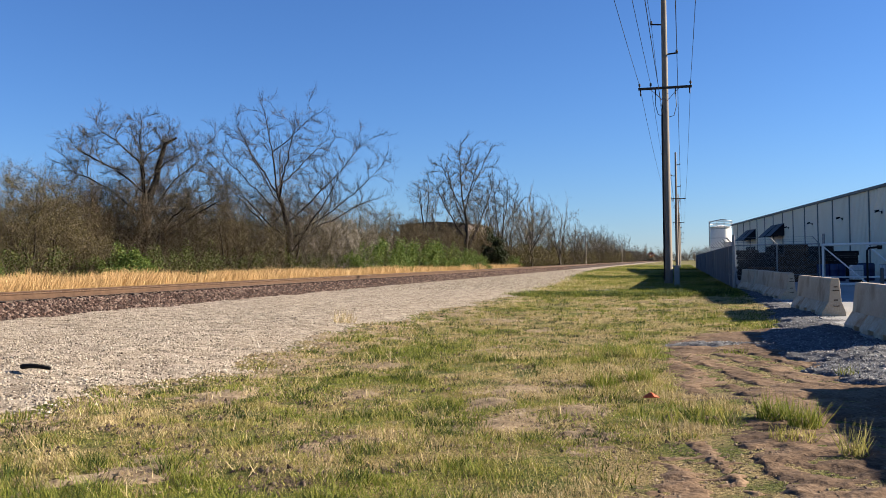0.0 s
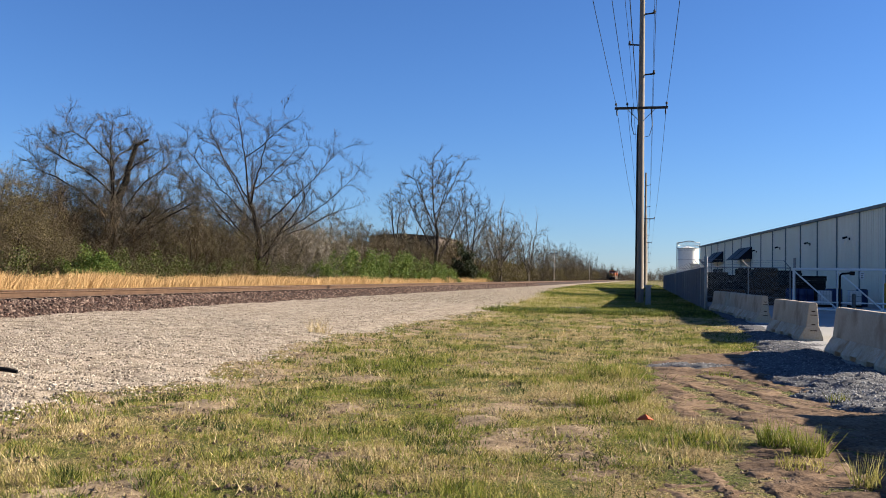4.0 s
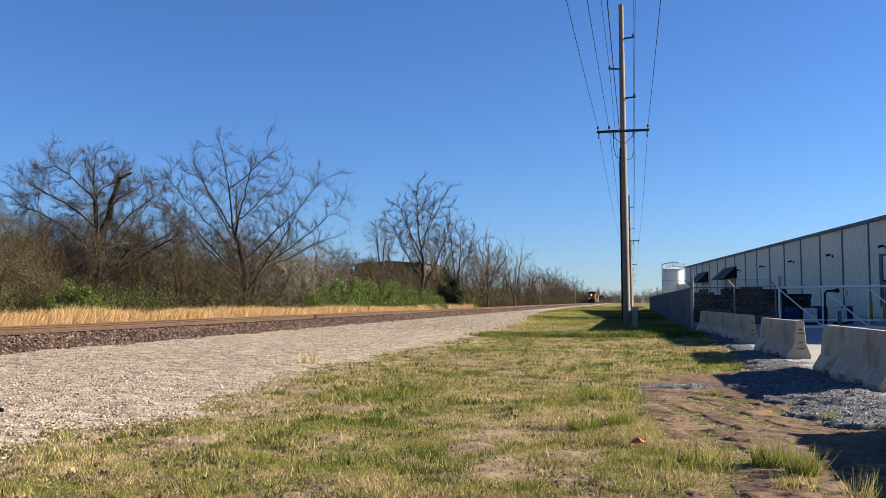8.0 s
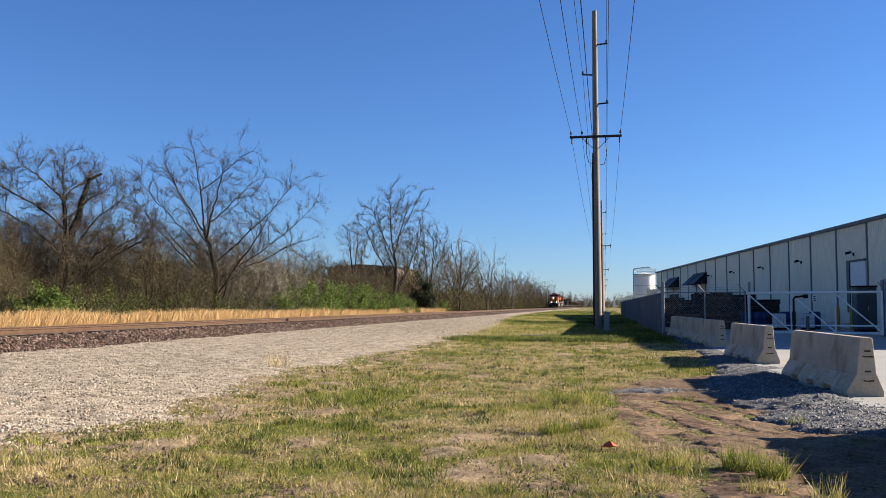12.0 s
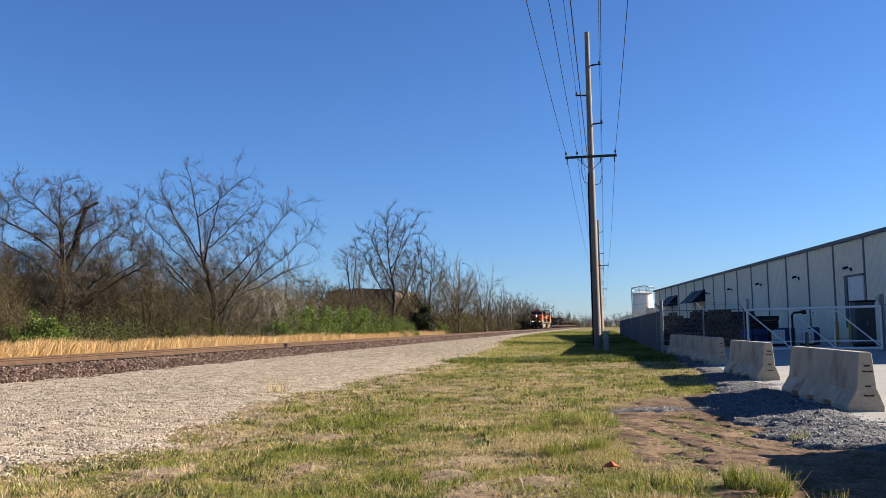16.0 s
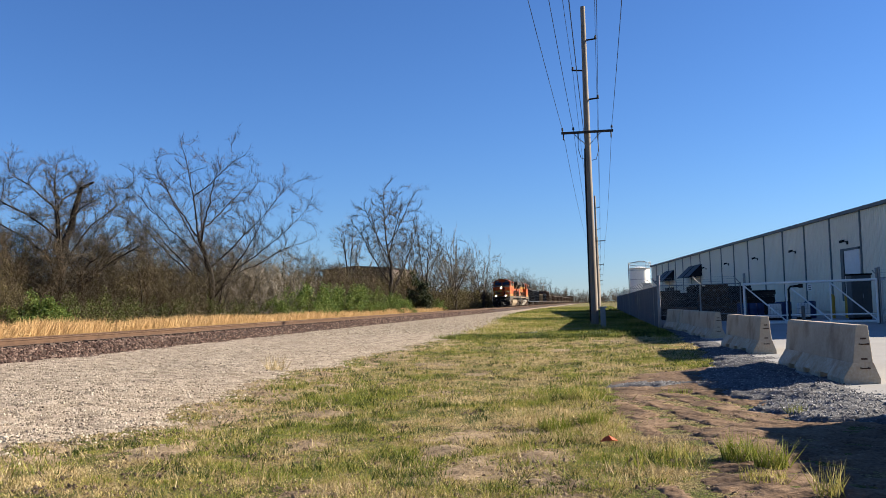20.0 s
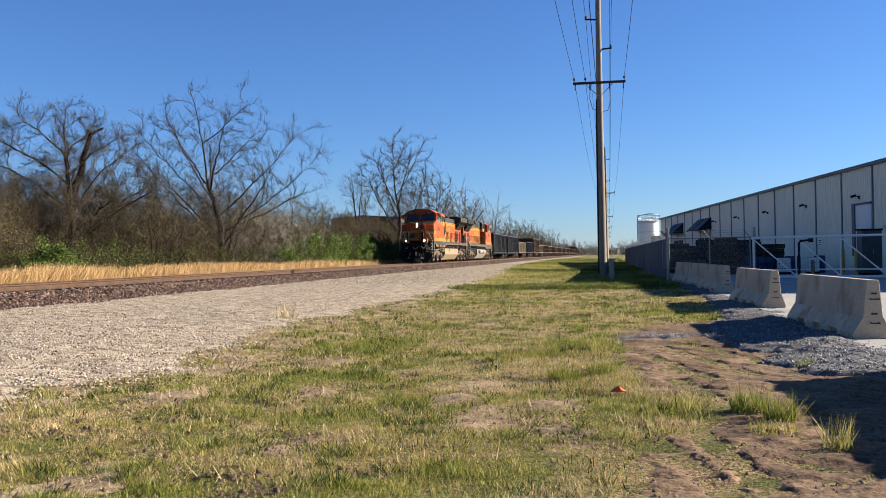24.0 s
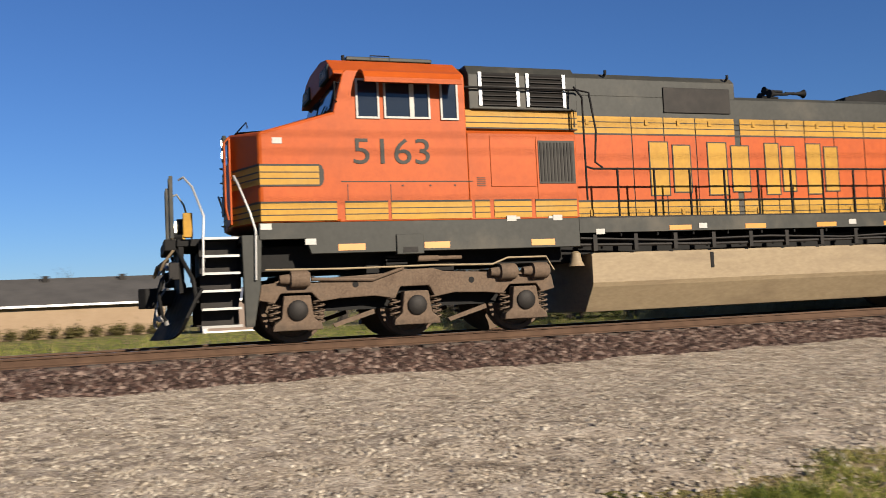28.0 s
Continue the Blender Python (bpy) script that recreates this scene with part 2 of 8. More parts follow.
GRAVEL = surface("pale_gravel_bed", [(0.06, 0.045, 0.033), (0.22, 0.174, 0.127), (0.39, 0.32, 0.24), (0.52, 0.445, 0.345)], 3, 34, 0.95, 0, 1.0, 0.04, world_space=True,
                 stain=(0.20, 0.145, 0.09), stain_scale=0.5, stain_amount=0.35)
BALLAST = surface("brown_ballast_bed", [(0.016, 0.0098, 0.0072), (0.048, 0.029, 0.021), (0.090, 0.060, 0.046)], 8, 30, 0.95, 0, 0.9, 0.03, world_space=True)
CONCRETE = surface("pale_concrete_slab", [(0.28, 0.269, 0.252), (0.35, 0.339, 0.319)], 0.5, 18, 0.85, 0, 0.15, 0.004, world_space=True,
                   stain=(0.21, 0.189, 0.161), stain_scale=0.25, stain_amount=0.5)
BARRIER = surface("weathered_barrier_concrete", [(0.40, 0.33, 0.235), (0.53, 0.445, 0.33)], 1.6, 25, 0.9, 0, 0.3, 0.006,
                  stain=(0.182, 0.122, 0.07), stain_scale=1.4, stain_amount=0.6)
# foot tones lighter than BARRIER: sky light on the slope painted in, with brown stains
BARRIERFOOT = surface("skylit_stained_barrier_foot", [(0.41, 0.31, 0.19), (0.58, 0.505, 0.395)], 1.8, 25, 0.9, 0, 0.35, 0.006,
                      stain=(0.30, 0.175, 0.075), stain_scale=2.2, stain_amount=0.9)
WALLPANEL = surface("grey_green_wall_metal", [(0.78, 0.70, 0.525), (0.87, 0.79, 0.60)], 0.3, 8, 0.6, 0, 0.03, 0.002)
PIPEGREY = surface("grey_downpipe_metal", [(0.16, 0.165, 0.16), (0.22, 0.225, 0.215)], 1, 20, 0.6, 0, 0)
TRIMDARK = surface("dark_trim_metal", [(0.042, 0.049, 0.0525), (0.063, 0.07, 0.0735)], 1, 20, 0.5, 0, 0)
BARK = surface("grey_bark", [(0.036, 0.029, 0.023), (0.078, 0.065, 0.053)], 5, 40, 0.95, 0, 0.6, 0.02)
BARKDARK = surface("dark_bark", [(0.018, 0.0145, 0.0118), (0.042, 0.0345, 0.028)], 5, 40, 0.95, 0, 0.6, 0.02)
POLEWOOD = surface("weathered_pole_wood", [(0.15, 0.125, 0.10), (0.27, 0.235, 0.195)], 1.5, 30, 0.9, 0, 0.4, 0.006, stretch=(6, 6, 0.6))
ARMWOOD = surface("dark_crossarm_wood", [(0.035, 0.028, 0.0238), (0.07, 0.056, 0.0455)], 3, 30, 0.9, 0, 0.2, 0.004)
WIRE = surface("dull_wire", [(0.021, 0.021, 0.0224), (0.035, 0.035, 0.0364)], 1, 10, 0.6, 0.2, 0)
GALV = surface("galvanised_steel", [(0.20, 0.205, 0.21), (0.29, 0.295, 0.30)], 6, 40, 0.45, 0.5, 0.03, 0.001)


# ---- mesh helpers ----
class Geo:
    """Points and faces of one part."""
    def __init__(self):
        self.v, self.f = [], []

    def add(self, pts, faces):
        o = len(self.v)
        self.v.extend(tuple(p) for p in pts)
        self.f.extend(tuple(i + o for i in q) for q in faces)
        return self

    def box(self, x0, x1, y0, y1, z0, z1):
        return self.add([(x0, y0, z0), (x1, y0, z0), (x1, y1, z0), (x0, y1, z0), (x0, y0, z1), (x1, y0, z1), (x1, y1, z1), (x0, y1, z1)],
                        [(0, 3, 2, 1), (4, 5, 6, 7), (0, 1, 5, 4), (1, 2, 6, 5), (2, 3, 7, 6), (3, 0, 4, 7)])

    def prism(self, pts, axis, a, b):
        """An outline drawn along an axis: for 'x' the outline is (y, z), for 'y' (x, z), for 'z' (x, y)."""
        def put(p, h):
            return (h, p[0], p[1]) if axis == "x" else (p[0], h, p[1]) if axis == "y" else (p[0], p[1], h)
        n = len(pts)
        return self.add([put(p, a) for p in pts] + [put(p, b) for p in pts],
                        [tuple(range(n))[::-1], tuple(range(n, 2 * n))] + [(i, (i + 1) % n, n + (i + 1) % n, n + i) for i in range(n)])

    def tube(self, pts, r, n=8, r1=None, caps=True):
        pts = [Vector(p) for p in pts]
        r1 = r if r1 is None else r1
        o = len(self.v)
        side = None
        for i, p in enumerate(pts):
            d = (pts[min(i + 1, len(pts) - 1)] - pts[max(i - 1, 0)]).normalized()
            if side is None:
                side = d.orthogonal().normalized()
            side = (side - d * side.dot(d)).normalized()
            up = d.cross(side)
            rr = r + (r1 - r) * i / max(1, len(pts) - 1)
            for j in range(n):
                a = 2 * math.pi * j / n
                self.v.append(tuple(p + (side * math.cos(a) + up * math.sin(a)) * rr))
        for i in range(len(pts) - 1):
            for j in range(n):
                self.f.append((o + i * n + j, o + i * n + (j + 1) % n, o + (i + 1) * n + (j + 1) % n, o + (i + 1) * n + j))
        if caps:
            self.f.append(tuple(o + j for j in range(n))[::-1])
            self.f.append(tuple(o + (len(pts) - 1) * n + j for j in range(n)))
        return self

    def lathe(self, profile, axis, origin, n=20):
        """A turned form: profile of (radius, height) round an axis through the origin."""
        o = len(self.v)
        ox, oy, oz = origin
        for r, h in profile:
            for j in range(n):
                a = 2 * math.pi * j / n
                c, s = r * math.cos(a), r * math.sin(a)
                self.v.append((ox + h, oy + c, oz + s) if axis == "x" else (ox + c, oy + h, oz + s) if axis == "y" else (ox + c, oy + s, oz + h))
        m = len(profile)
        for i in range(m - 1):
            for j in range(n):
                self.f.append((o + i * n + j, o + i * n + (j + 1) % n, o + (i + 1) * n + (j + 1) % n, o + (i + 1) * n + j))
        self.f.append(tuple(o + j for j in range(n))[::-1])
        self.f.append(tuple(o + (m - 1) * n + j for j in range(n)))
        return self

    def mesh(self, name, material, smooth=False):
        me = bpy.data.meshes.new(name)
        me.from_pydata(self.v, [], self.f)
        bm = bmesh.new()
        bm.from_mesh(me)
        bmesh.ops.recalc_face_normals(bm, faces=bm.faces)
        bm.to_mesh(me)
        bm.free()
        me.materials.append(material)
        if smooth:
            me.polygons.foreach_set("use_smooth", [True] * len(me.polygons))
            me.set_sharp_from_angle(angle=radians(40))
        return me


def part(name, geo, material, parent=None, label="", bevel=0.0, smooth=False, at=None):
    """One mesh object from a Geo (or from a ready mesh), under a thing or a part."""
    me = geo if isinstance(geo, bpy.types.Mesh) else geo.mesh(name, material, smooth)
    ob = new(name, me)
    if parent is not None:
        ob.parent = parent
    if at is not None:
        ob.matrix_basis = at
    if bevel:
        b = ob.modifiers.new("edge", "BEVEL")
        b.width, b.segments, b.limit_method, b.angle_limit = bevel, 2, "ANGLE", radians(35)
    if label:
        tagged(ob, label)
    return ob


def thing(name, label, category, group="", at=None):
    e = new(name)
    e.empty_display_size = 0.2
    if at is not None:
        e.matrix_basis = at
    return tagged(e, label, category, group)


def raw_mesh(name, verts, faces, material):
    """A large mesh from arrays (faces all of one size)."""
    verts = np.asarray(verts, dtype=np.float32)
    faces = np.asarray(faces, dtype=np.int32)
    me = bpy.data.meshes.new(name)
    me.vertices.add(len(verts))
    me.vertices.foreach_set("co", verts.ravel())
    k = faces.shape[1]
    me.loops.add(faces.size)
    me.loops.foreach_set("vertex_index", faces.ravel())
    me.polygons.add(len(faces))
    me.polygons.foreach_set("loop_start", np.arange(0, faces.size, k, dtype=np.int32))
    me.update(calc_edges=True)
    me.validate()
    me.materials.append(material)
    return me


def lettering(name, words, size, material, parent, at, depth=0.004):
    """Raised characters in the built-in font, as a mesh."""
    c = bpy.data.curves.new(name, "FONT")
    c.body, c.size, c.align_x, c.align_y, c.extrude = words, size, "CENTER", "CENTER", depth
    tmp = bpy.data.objects.new(name, c)
    scene.collection.objects.link(tmp)
    bpy.context.view_layer.update()
    me = bpy.data.meshes.new_from_object(tmp.evaluated_get(bpy.context.evaluated_depsgraph_get()))
    bpy.data.objects.remove(tmp)
    me.materials.clear()
    me.materials.append(material)
    ob = new(name, me)
    ob.parent = parent
    ob.matrix_basis = at
    return ob


FACE_RIGHT = Matrix(((0, 0, 1, 0), (1, 0, 0, 0), (0, 1, 0, 0), (0, 0, 0, 1)))      # lettering that faces +x and reads towards +y
FACE_LEFT = Matrix(((0, 0, -1, 0), (-1, 0, 0, 0), (0, 1, 0, 0), (0, 0, 0, 1)))    # faces -x and reads towards -y
FACE_FRONT = Matrix(((1, 0, 0, 0), (0, 0, -1, 0), (0, 1, 0, 0), (0, 0, 0, 1)))    # faces -y and reads towards +x

# ---- ground ----
TRACK_X, RAIL_TOP = -16.88, 0.94


def lerp_table(x, table):
    xs = [p[0] for p in table]
    return np.interp(x, xs, [p[1] for p in table])


def smooth_noise(x, y, scale, seed=0.0):
    """Cheap layered waves for arrays, about -1 to 1."""
    x, y = np.asarray(x) * scale + seed * 3.7, np.asarray(y) * scale - seed * 5.3
    return (np.sin(x * 1.3 + 1.7 * np.sin(y * 0.9 + seed)) + np.sin(y * 1.7 + 1.3 * np.sin(x * 1.1 - seed))
            + 0.5 * np.sin(2.9 * x + 3.3 * y + seed) + 0.35 * np.sin(6.1 * x - 5.3 * y + 2 * np.sin(2.3 * y))) / 2.85


def ground_z(x, y):
    """Height of the ground: flat grass, a low gravel shoulder, the track bed, and fields beyond."""
    z = lerp_table(x, [(-60, 0.25), (-24, 0.30), (-19.5, 0.36), (-14, 0.40), (-7.2, 0.37), (-5.0, 0.22), (6, 0.2)])
    near = np.exp(-((np.asarray(y) - 8) / 40.0) ** 2)
    z = z + near * (0.035 * smooth_noise(x, y, 0.8, 1) + 0.018 * smooth_noise(x, y, 2.9, 2)) * (np.asarray(x) < 3.2)
    return z


def in_soil(x, y):
    """Bare, rutted soil beside the slab."""
    edge = lerp_table(y, [(-4, -0.3), (4, 0.0), (5.3, 0.03), (6.6, 0.10), (7.0, 0.55), (7.6, 0.74), (8.3, 0.78), (8.9, 0.50), (9.6, 0.25), (11, 0.12), (13.4, 0.05), (15, 0.1), (16.5, 0.6), (18, 2.0), (19.5, 3.6)])
    return x - edge + 0.15 * smooth_noise(x, y, 2.2, 4) + 0.10 * smooth_noise(x, y, 7, 5)


def in_stone(x, y):
    """Grey crushed stone along the slab's edge."""
    edge = lerp_table(y, [(-4, 3.25), (8.8, 3.2), (9.6, 2.75), (10.3, 2.0), (12.3, 1.75), (14, 1.45), (16, 1.5), (18, 2.05), (24, 2.5), (45, 2.8)])
    patch_a = 0.45 - np.hypot((x - 0.55) / 1.1, (y - 14.6) / 1.0)
    return np.maximum(x - edge, patch_a) + 0.22 * smooth_noise(x, y, 2.6, 7) + 0.1 * smooth_noise(x, y, 8, 8)


def stone_z(x, y):
    """The stone bed, heaped in a low uneven ridge along the slab."""
    ridge = np.exp(-((x - 2.75) / 0.38) ** 2) * np.clip((y - 10) / 2, 0, 1) * np.clip((25 - y) / 4, 0, 1) * (0.035 + 0.05 * smooth_noise(x, y, 1.7, 41))
    return ground_z(x, y) - 0.04 + 0.085 * np.clip(in_stone(x, y) / 0.25 + 0.3, 0, 1) + 0.02 * smooth_noise(x, y, 12, 13) + 0.03 * np.clip(smooth_noise(x, y, 2.5, 14), 0, 1) + np.maximum(ridge, 0)


def gravel_edge(y):
    return lerp_table(y, [(-60, -5.2), (0, -5.1), (3.6, -5.2), (6.2, -5.5), (7.5, -5.5), (9, -5.2), (10, -5.0), (12, -5.3), (14, -5.7), (17, -5.8), (25, -5.7), (37, -5.6), (58, -6.6), (95, -9.0), (150, -10.8), (900, -12.5)])


def in_gravel(x, y):
    return gravel_edge(y) - x + 0.30 * smooth_noise(x, y, 1.1, 9) + 0.16 * smooth_noise(x, y, 4, 10)


def axis_steps(lo, dense_lo, dense_hi, hi, step, grow=1.25):
    a = list(np.arange(dense_lo, dense_hi, step))
    s, p = step, dense_hi
    while p < hi:
        a.append(p)
        s *= grow
        p += s
    a.append(hi)
    s, p, b = step, dense_lo, []
    while p > lo:
        s *= grow
        p -= s
        b.append(max(p, lo))
    return np.array(b[::-1] + a)


def sheet(name, xs, ys, zf, material, keep=None):
    X, Y = np.meshgrid(xs, ys, indexing="ij")
    Z = zf(X, Y)
    nx, ny = len(xs), len(ys)
    i = np.arange(nx * ny).reshape(nx, ny)
    quads = np.stack([i[:-1, :-1], i[1:, :-1], i[1:, 1:], i[:-1, 1:]], -1).reshape(-1, 4)
    verts = np.stack([X.ravel(), Y.ravel(), Z.ravel()], 1)
    if keep is not None:
        cx = ((X[:-1, :-1] + X[1:, 1:]) / 2).ravel()
        cy = ((Y[:-1, :-1] + Y[1:, 1:]) / 2).ravel()
        quads = quads[keep(cx, cy)]
        used = np.unique(quads)
        back = np.zeros(len(verts), dtype=int)
        back[used] = np.arange(len(used))
        verts, quads = verts[used], back[quads]
    me = raw_mesh(name, verts, quads, material)
    me.polygons.foreach_set("use_smooth", [True] * len(me.polygons))
    return me


ground = new("ground", sheet("ground", axis_steps(-3000, -26, 8, 3000, 0.3), axis_steps(-1500, -4, 60, 4000, 0.3), ground_z, GROUND))
tagged(ground, "flat patchy ground of short green and straw-dry grass", "ground", kind="structure")


def rutted(x, y):
    """Soil with tyre tracks of cross lugs, clods and shallow pans."""
    z = ground_z(x, y) - 0.03 + 0.036 * np.clip(in_soil(x, y) / 0.3 + 0.3, 0, 1)
    rut = np.zeros_like(z)
    for x0, y0, x1, y1, wide in ((0.15, 7.0, 0.62, 5.2, 0.10), (0.50, 7.3, 0.85, 5.2, 0.09), (0.62, 9.9, 0.90, 7.6, 0.12), (0.25, 12.6, 1.05, 9.8, 0.10), (0.62, 13.2, 1.5, 10.2, 0.10), (1.0, 13.4, 2.0, 11.0, 0.09)):
        dx, dy = x1 - x0, y1 - y0
        L = math.hypot(dx, dy)
        along, off = ((x - x0) * dx + (y - y0) * dy) / L, ((x - x0) * -dy + (y - y0) * dx) / L
        inside = np.exp(-(off / wide) ** 4) * (along > 0) * (along < L)
        rut += inside * (0.35 + 0.65 * (np.sin(along * 44 + off * 12 * np.sign(off)) > 0.0))
    return z + 0.016 * smooth_noise(x, y, 9, 11) + 0.014 * np.maximum(0, smooth_noise(x, y, 3.5, 12)) + 0.012 * np.maximum(0, smooth_noise(x, y, 21, 19)) - 0.050 * rut


soil = new("soil_patch", sheet("soil_patch", np.arange(-1.0, 3.6, 0.028), np.concatenate([np.arange(3.6, 14.5, 0.03), np.arange(14.5, 20.5, 0.06)]), rutted, SOIL, lambda x, y: in_soil(x, y) > -0.1))
tagged(soil, "bare brown soil with tyre ruts beside the slab", "soil", kind="structure")
stone_bed = new("stone_bed", sheet("stone_bed", np.arange(0.0, 3.7, 0.05), np.arange(2, 46, 0.06), stone_z, GREYSTONE, lambda x, y: in_stone(x, y) > -0.1))
tagged(stone_bed, "grey crushed stone along the concrete slab's edge", "gravel", kind="structure")
gravel = new("gravel_strip", sheet("gravel_strip", np.arange(-14.6, -4.6, 0.14), np.concatenate([np.arange(-12, 60, 0.14), np.geomspace(60, 900, 60)]),
             lambda x, y: ground_z(x, y) - 0.03 + 0.044 * np.clip(in_gravel(x, y) / 0.5 + 0.3, 0, 1) + 0.012 * smooth_noise(x, y, 7, 15), GRAVEL, lambda x, y: in_gravel(x, y) > -0.2))
tagged(gravel, "wide strip of pale crushed gravel beside the railway", "gravel", kind="structure")


# ---- railway ----
def bed_z(x, y):
    d = np.abs(x - TRACK_X)
    z = lerp_table(d, [(0, 0.735), (0.9, 0.735), (1.25, 0.715), (1.70, 0.685), (2.55, 0.40), (3.3, 0.27)])
    return z + 0.022 * smooth_noise(x, y, 5, 16) + 0.02 * smooth_noise(x, y, 13, 17) * (d > 0.8)


ballast = new("ballast_bed", sheet("ballast_bed", np.arange(TRACK_X - 3.3, TRACK_X + 3.31, 0.15), np.concatenate([[-400, -150, -60], np.arange(-20, 70, 0.16), np.geomspace(70, 1500, 80)]), bed_z, BALLAST))
tagged(ballast, "raised bed of reddish brown railway ballast", "ballast", kind="structure")

track = thing("railway_track", "single railway track, rusty rails on dark wooden ties", "railway track")
track["kind"] = "structure"
rail_profile = [(-0.07, 0), (0.07, 0), (0.07, 0.018), (0.012, 0.035), (0.012, 0.125), (0.036, 0.135), (0.036, 0.166), (0.03, 0.168), (-0.03, 0.168), (-0.036, 0.166), (-0.036, 0.135), (-0.012, 0.125), (-0.012, 0.035), (-0.07, 0.018)]
for side in (-1, 1):
    x = TRACK_X + side * 0.755
    part("rail", Geo().prism([(x + a, RAIL_TOP - 0.17 + b) for a, b in rail_profile], "y", -400, 1500), RUST, track)
    part("rail_tread", Geo().box(x - 0.026, x + 0.026, -400, 1500, RAIL_TOP - 0.003, RAIL_TOP), SHINE, track, "polished running surface of the rail")

tie_mesh = Geo().box(-1.3, 1.3, -0.115, 0.115, -0.16, 0.0).mesh("tie", TIE)
rngt = np.random.default_rng(3)
for k in range(290):
    o = new("tie", tie_mesh)
    o.parent = track
    o.matrix_basis = pose(TRACK_X + rngt.normal(0, 0.02), -14 + k * 0.5 + rngt.normal(0, 0.012), RAIL_TOP - 0.168 + rngt.normal(0, 0.004), 0, 0, rngt.normal(0, 0.5))
rest = Geo()
for k in range(700):
    y = -14 + (290 + k) * 0.5
    rest.box(TRACK_X - 1.3, TRACK_X + 1.3, y - 0.115, y + 0.115, RAIL_TOP - 0.33, RAIL_TOP - 0.168)
tagged(part("ties", rest, TIE, track), kind="stuff")


# ---- paved yard ----
slab = new("slab", Geo().prism([(3.28, -30), (60, -30), (60, 160), (2.9, 160), (2.9, 60), (3.1, 40)], "z", -0.05, 0.27).mesh("slab", CONCRETE))
tagged(slab, "pale concrete yard slab", "pavement", kind="structure")

# ---- barriers ----
def barrier(x0, y0, x1, y1, label):
    """A concrete road barrier with a flared foot, forklift slots and steel loops at its ends; near end first."""
    L = math.hypot(x1 - x0, y1 - y0)
    t = thing("road_barrier", label, "barrier", "barriers along the slab", at=pose(x0, y0, 0.27, 0, 0, math.degrees(math.atan2(-(x1 - x0), y1 - y0))))
    prof = [(-0.285, 0.0), (0.205, 0.0), (0.205, 0.07), (0.125, 0.29), (-0.150, 0.29), (-0.285, 0.07)]
    g = Geo()
    slots = [(L * 0.20, L * 0.20 + 0.4), (L * 0.5 - 0.2, L * 0.5 + 0.2), (L * 0.80 - 0.4, L * 0.80)]
    raised = [(a, max(b, 0.09)) for a, b in prof]
    stations = [(0.0, prof)]
    for a, b in slots:
        stations += [(a, prof), (a + 0.004, raised), (b - 0.004, raised), (b, prof)]
    stations.append((L, prof))
    n = len(prof)
    g.add([(x, y, z) for y, p in stations for x, z in p],
          [tuple(range(n))[::-1], tuple(range((len(stations) - 1) * n, len(stations) * n))]
          + [(i * n + j, i * n + (j + 1) % n, (i + 1) * n + (j + 1) % n, (i + 1) * n + j) for i in range(len(stations) - 1) for j in range(n)])
    part("foot", g, BARRIERFOOT, t, "flared lower slope with brown stains", bevel=0.010)
    part("body", Geo().prism([(-0.147, 0.285), (0.122, 0.285), (0.080, 0.785), (0.06, 0.81), (-0.062, 0.81), (-0.088, 0.785)], "y", 0.003, L - 0.003), BARRIER, t, bevel=0.012)
    for z in (0.34, 0.62):
        part("lifting_pocket", Geo().box(-0.035, 0.045, -0.004, 0.02, z - 0.008, z + 0.016), RUST, t)
    for yy in (-0.03, L + 0.03):
        for z in (0.22, 0.55):
            s = 1 if yy > 1 else -1
            part("steel_loop", Geo().tube([(-0.05, yy - s * 0.05, z), (-0.05, yy + s * 0.06, z), (0.05, yy + s * 0.06, z), (0.05, yy - s * 0.05, z)], 0.010, 6), RUST, t, "rusty steel connecting loop")
    return t


for b in ((3.56, 6.3, 3.50, 10.3), (3.56, 13.6, 3.43, 17.6), (3.52, 20.95, 3.34, 24.95), (3.56, 29.4, 3.30, 33.0), (3.44, 34.3, 3.22, 37.5), (3.24, 38.3, 2.94, 40.9)):
    barrier(*b, "weathered tan concrete road barrier standing on the slab's edge")


# ---- metal building ----
BX, BY, BYAW = 13.65, 52.8, 5.05
hall_at = pose(BX, BY, 0.27, 0, 0, BYAW)
hall = thing("industrial_hall", "long low industrial hall clad in grey-green metal panels", "building", at=hall_at)
EAVE, BAY, WIDE = 5.69, 4.75, 40.0
S0, S1 = -1.1 - 4 * BAY, -1.1 + 16 * BAY
part("wall", Geo().box(0.08, 0.3, S0, S1, 0, EAVE), WALLPANEL, hall)
part("end_wall", Geo().box(0.3, WIDE, S1 - 0.25, S1, 0, EAVE), WALLPANEL, hall)
part("end_wall", Geo().box(0.3, WIDE, S0, S0 + 0.25, 0, EAVE), WALLPANEL, hall)
part("back_wall", Geo().box(WIDE - 0.3, WIDE, S0 + 0.25, S1 - 0.25, 0, EAVE), WALLPANEL, hall)
part("roof", Geo().prism([(-0.1, EAVE), (WIDE / 2, EAVE + 1.6), (WIDE + 0.1, EAVE), (WIDE + 0.1, EAVE + 0.12), (WIDE / 2, EAVE + 1.75), (-0.1, EAVE + 0.12)], "y", S0 - 0.1, S1 + 0.1), GALV, hall)
part("eave_trim", Geo().box(-0.16, 0.06, S0 - 0.1, S1 + 0.1, EAVE - 0.08, EAVE + 0.08), TRIMDARK, hall, "dark eave gutter")
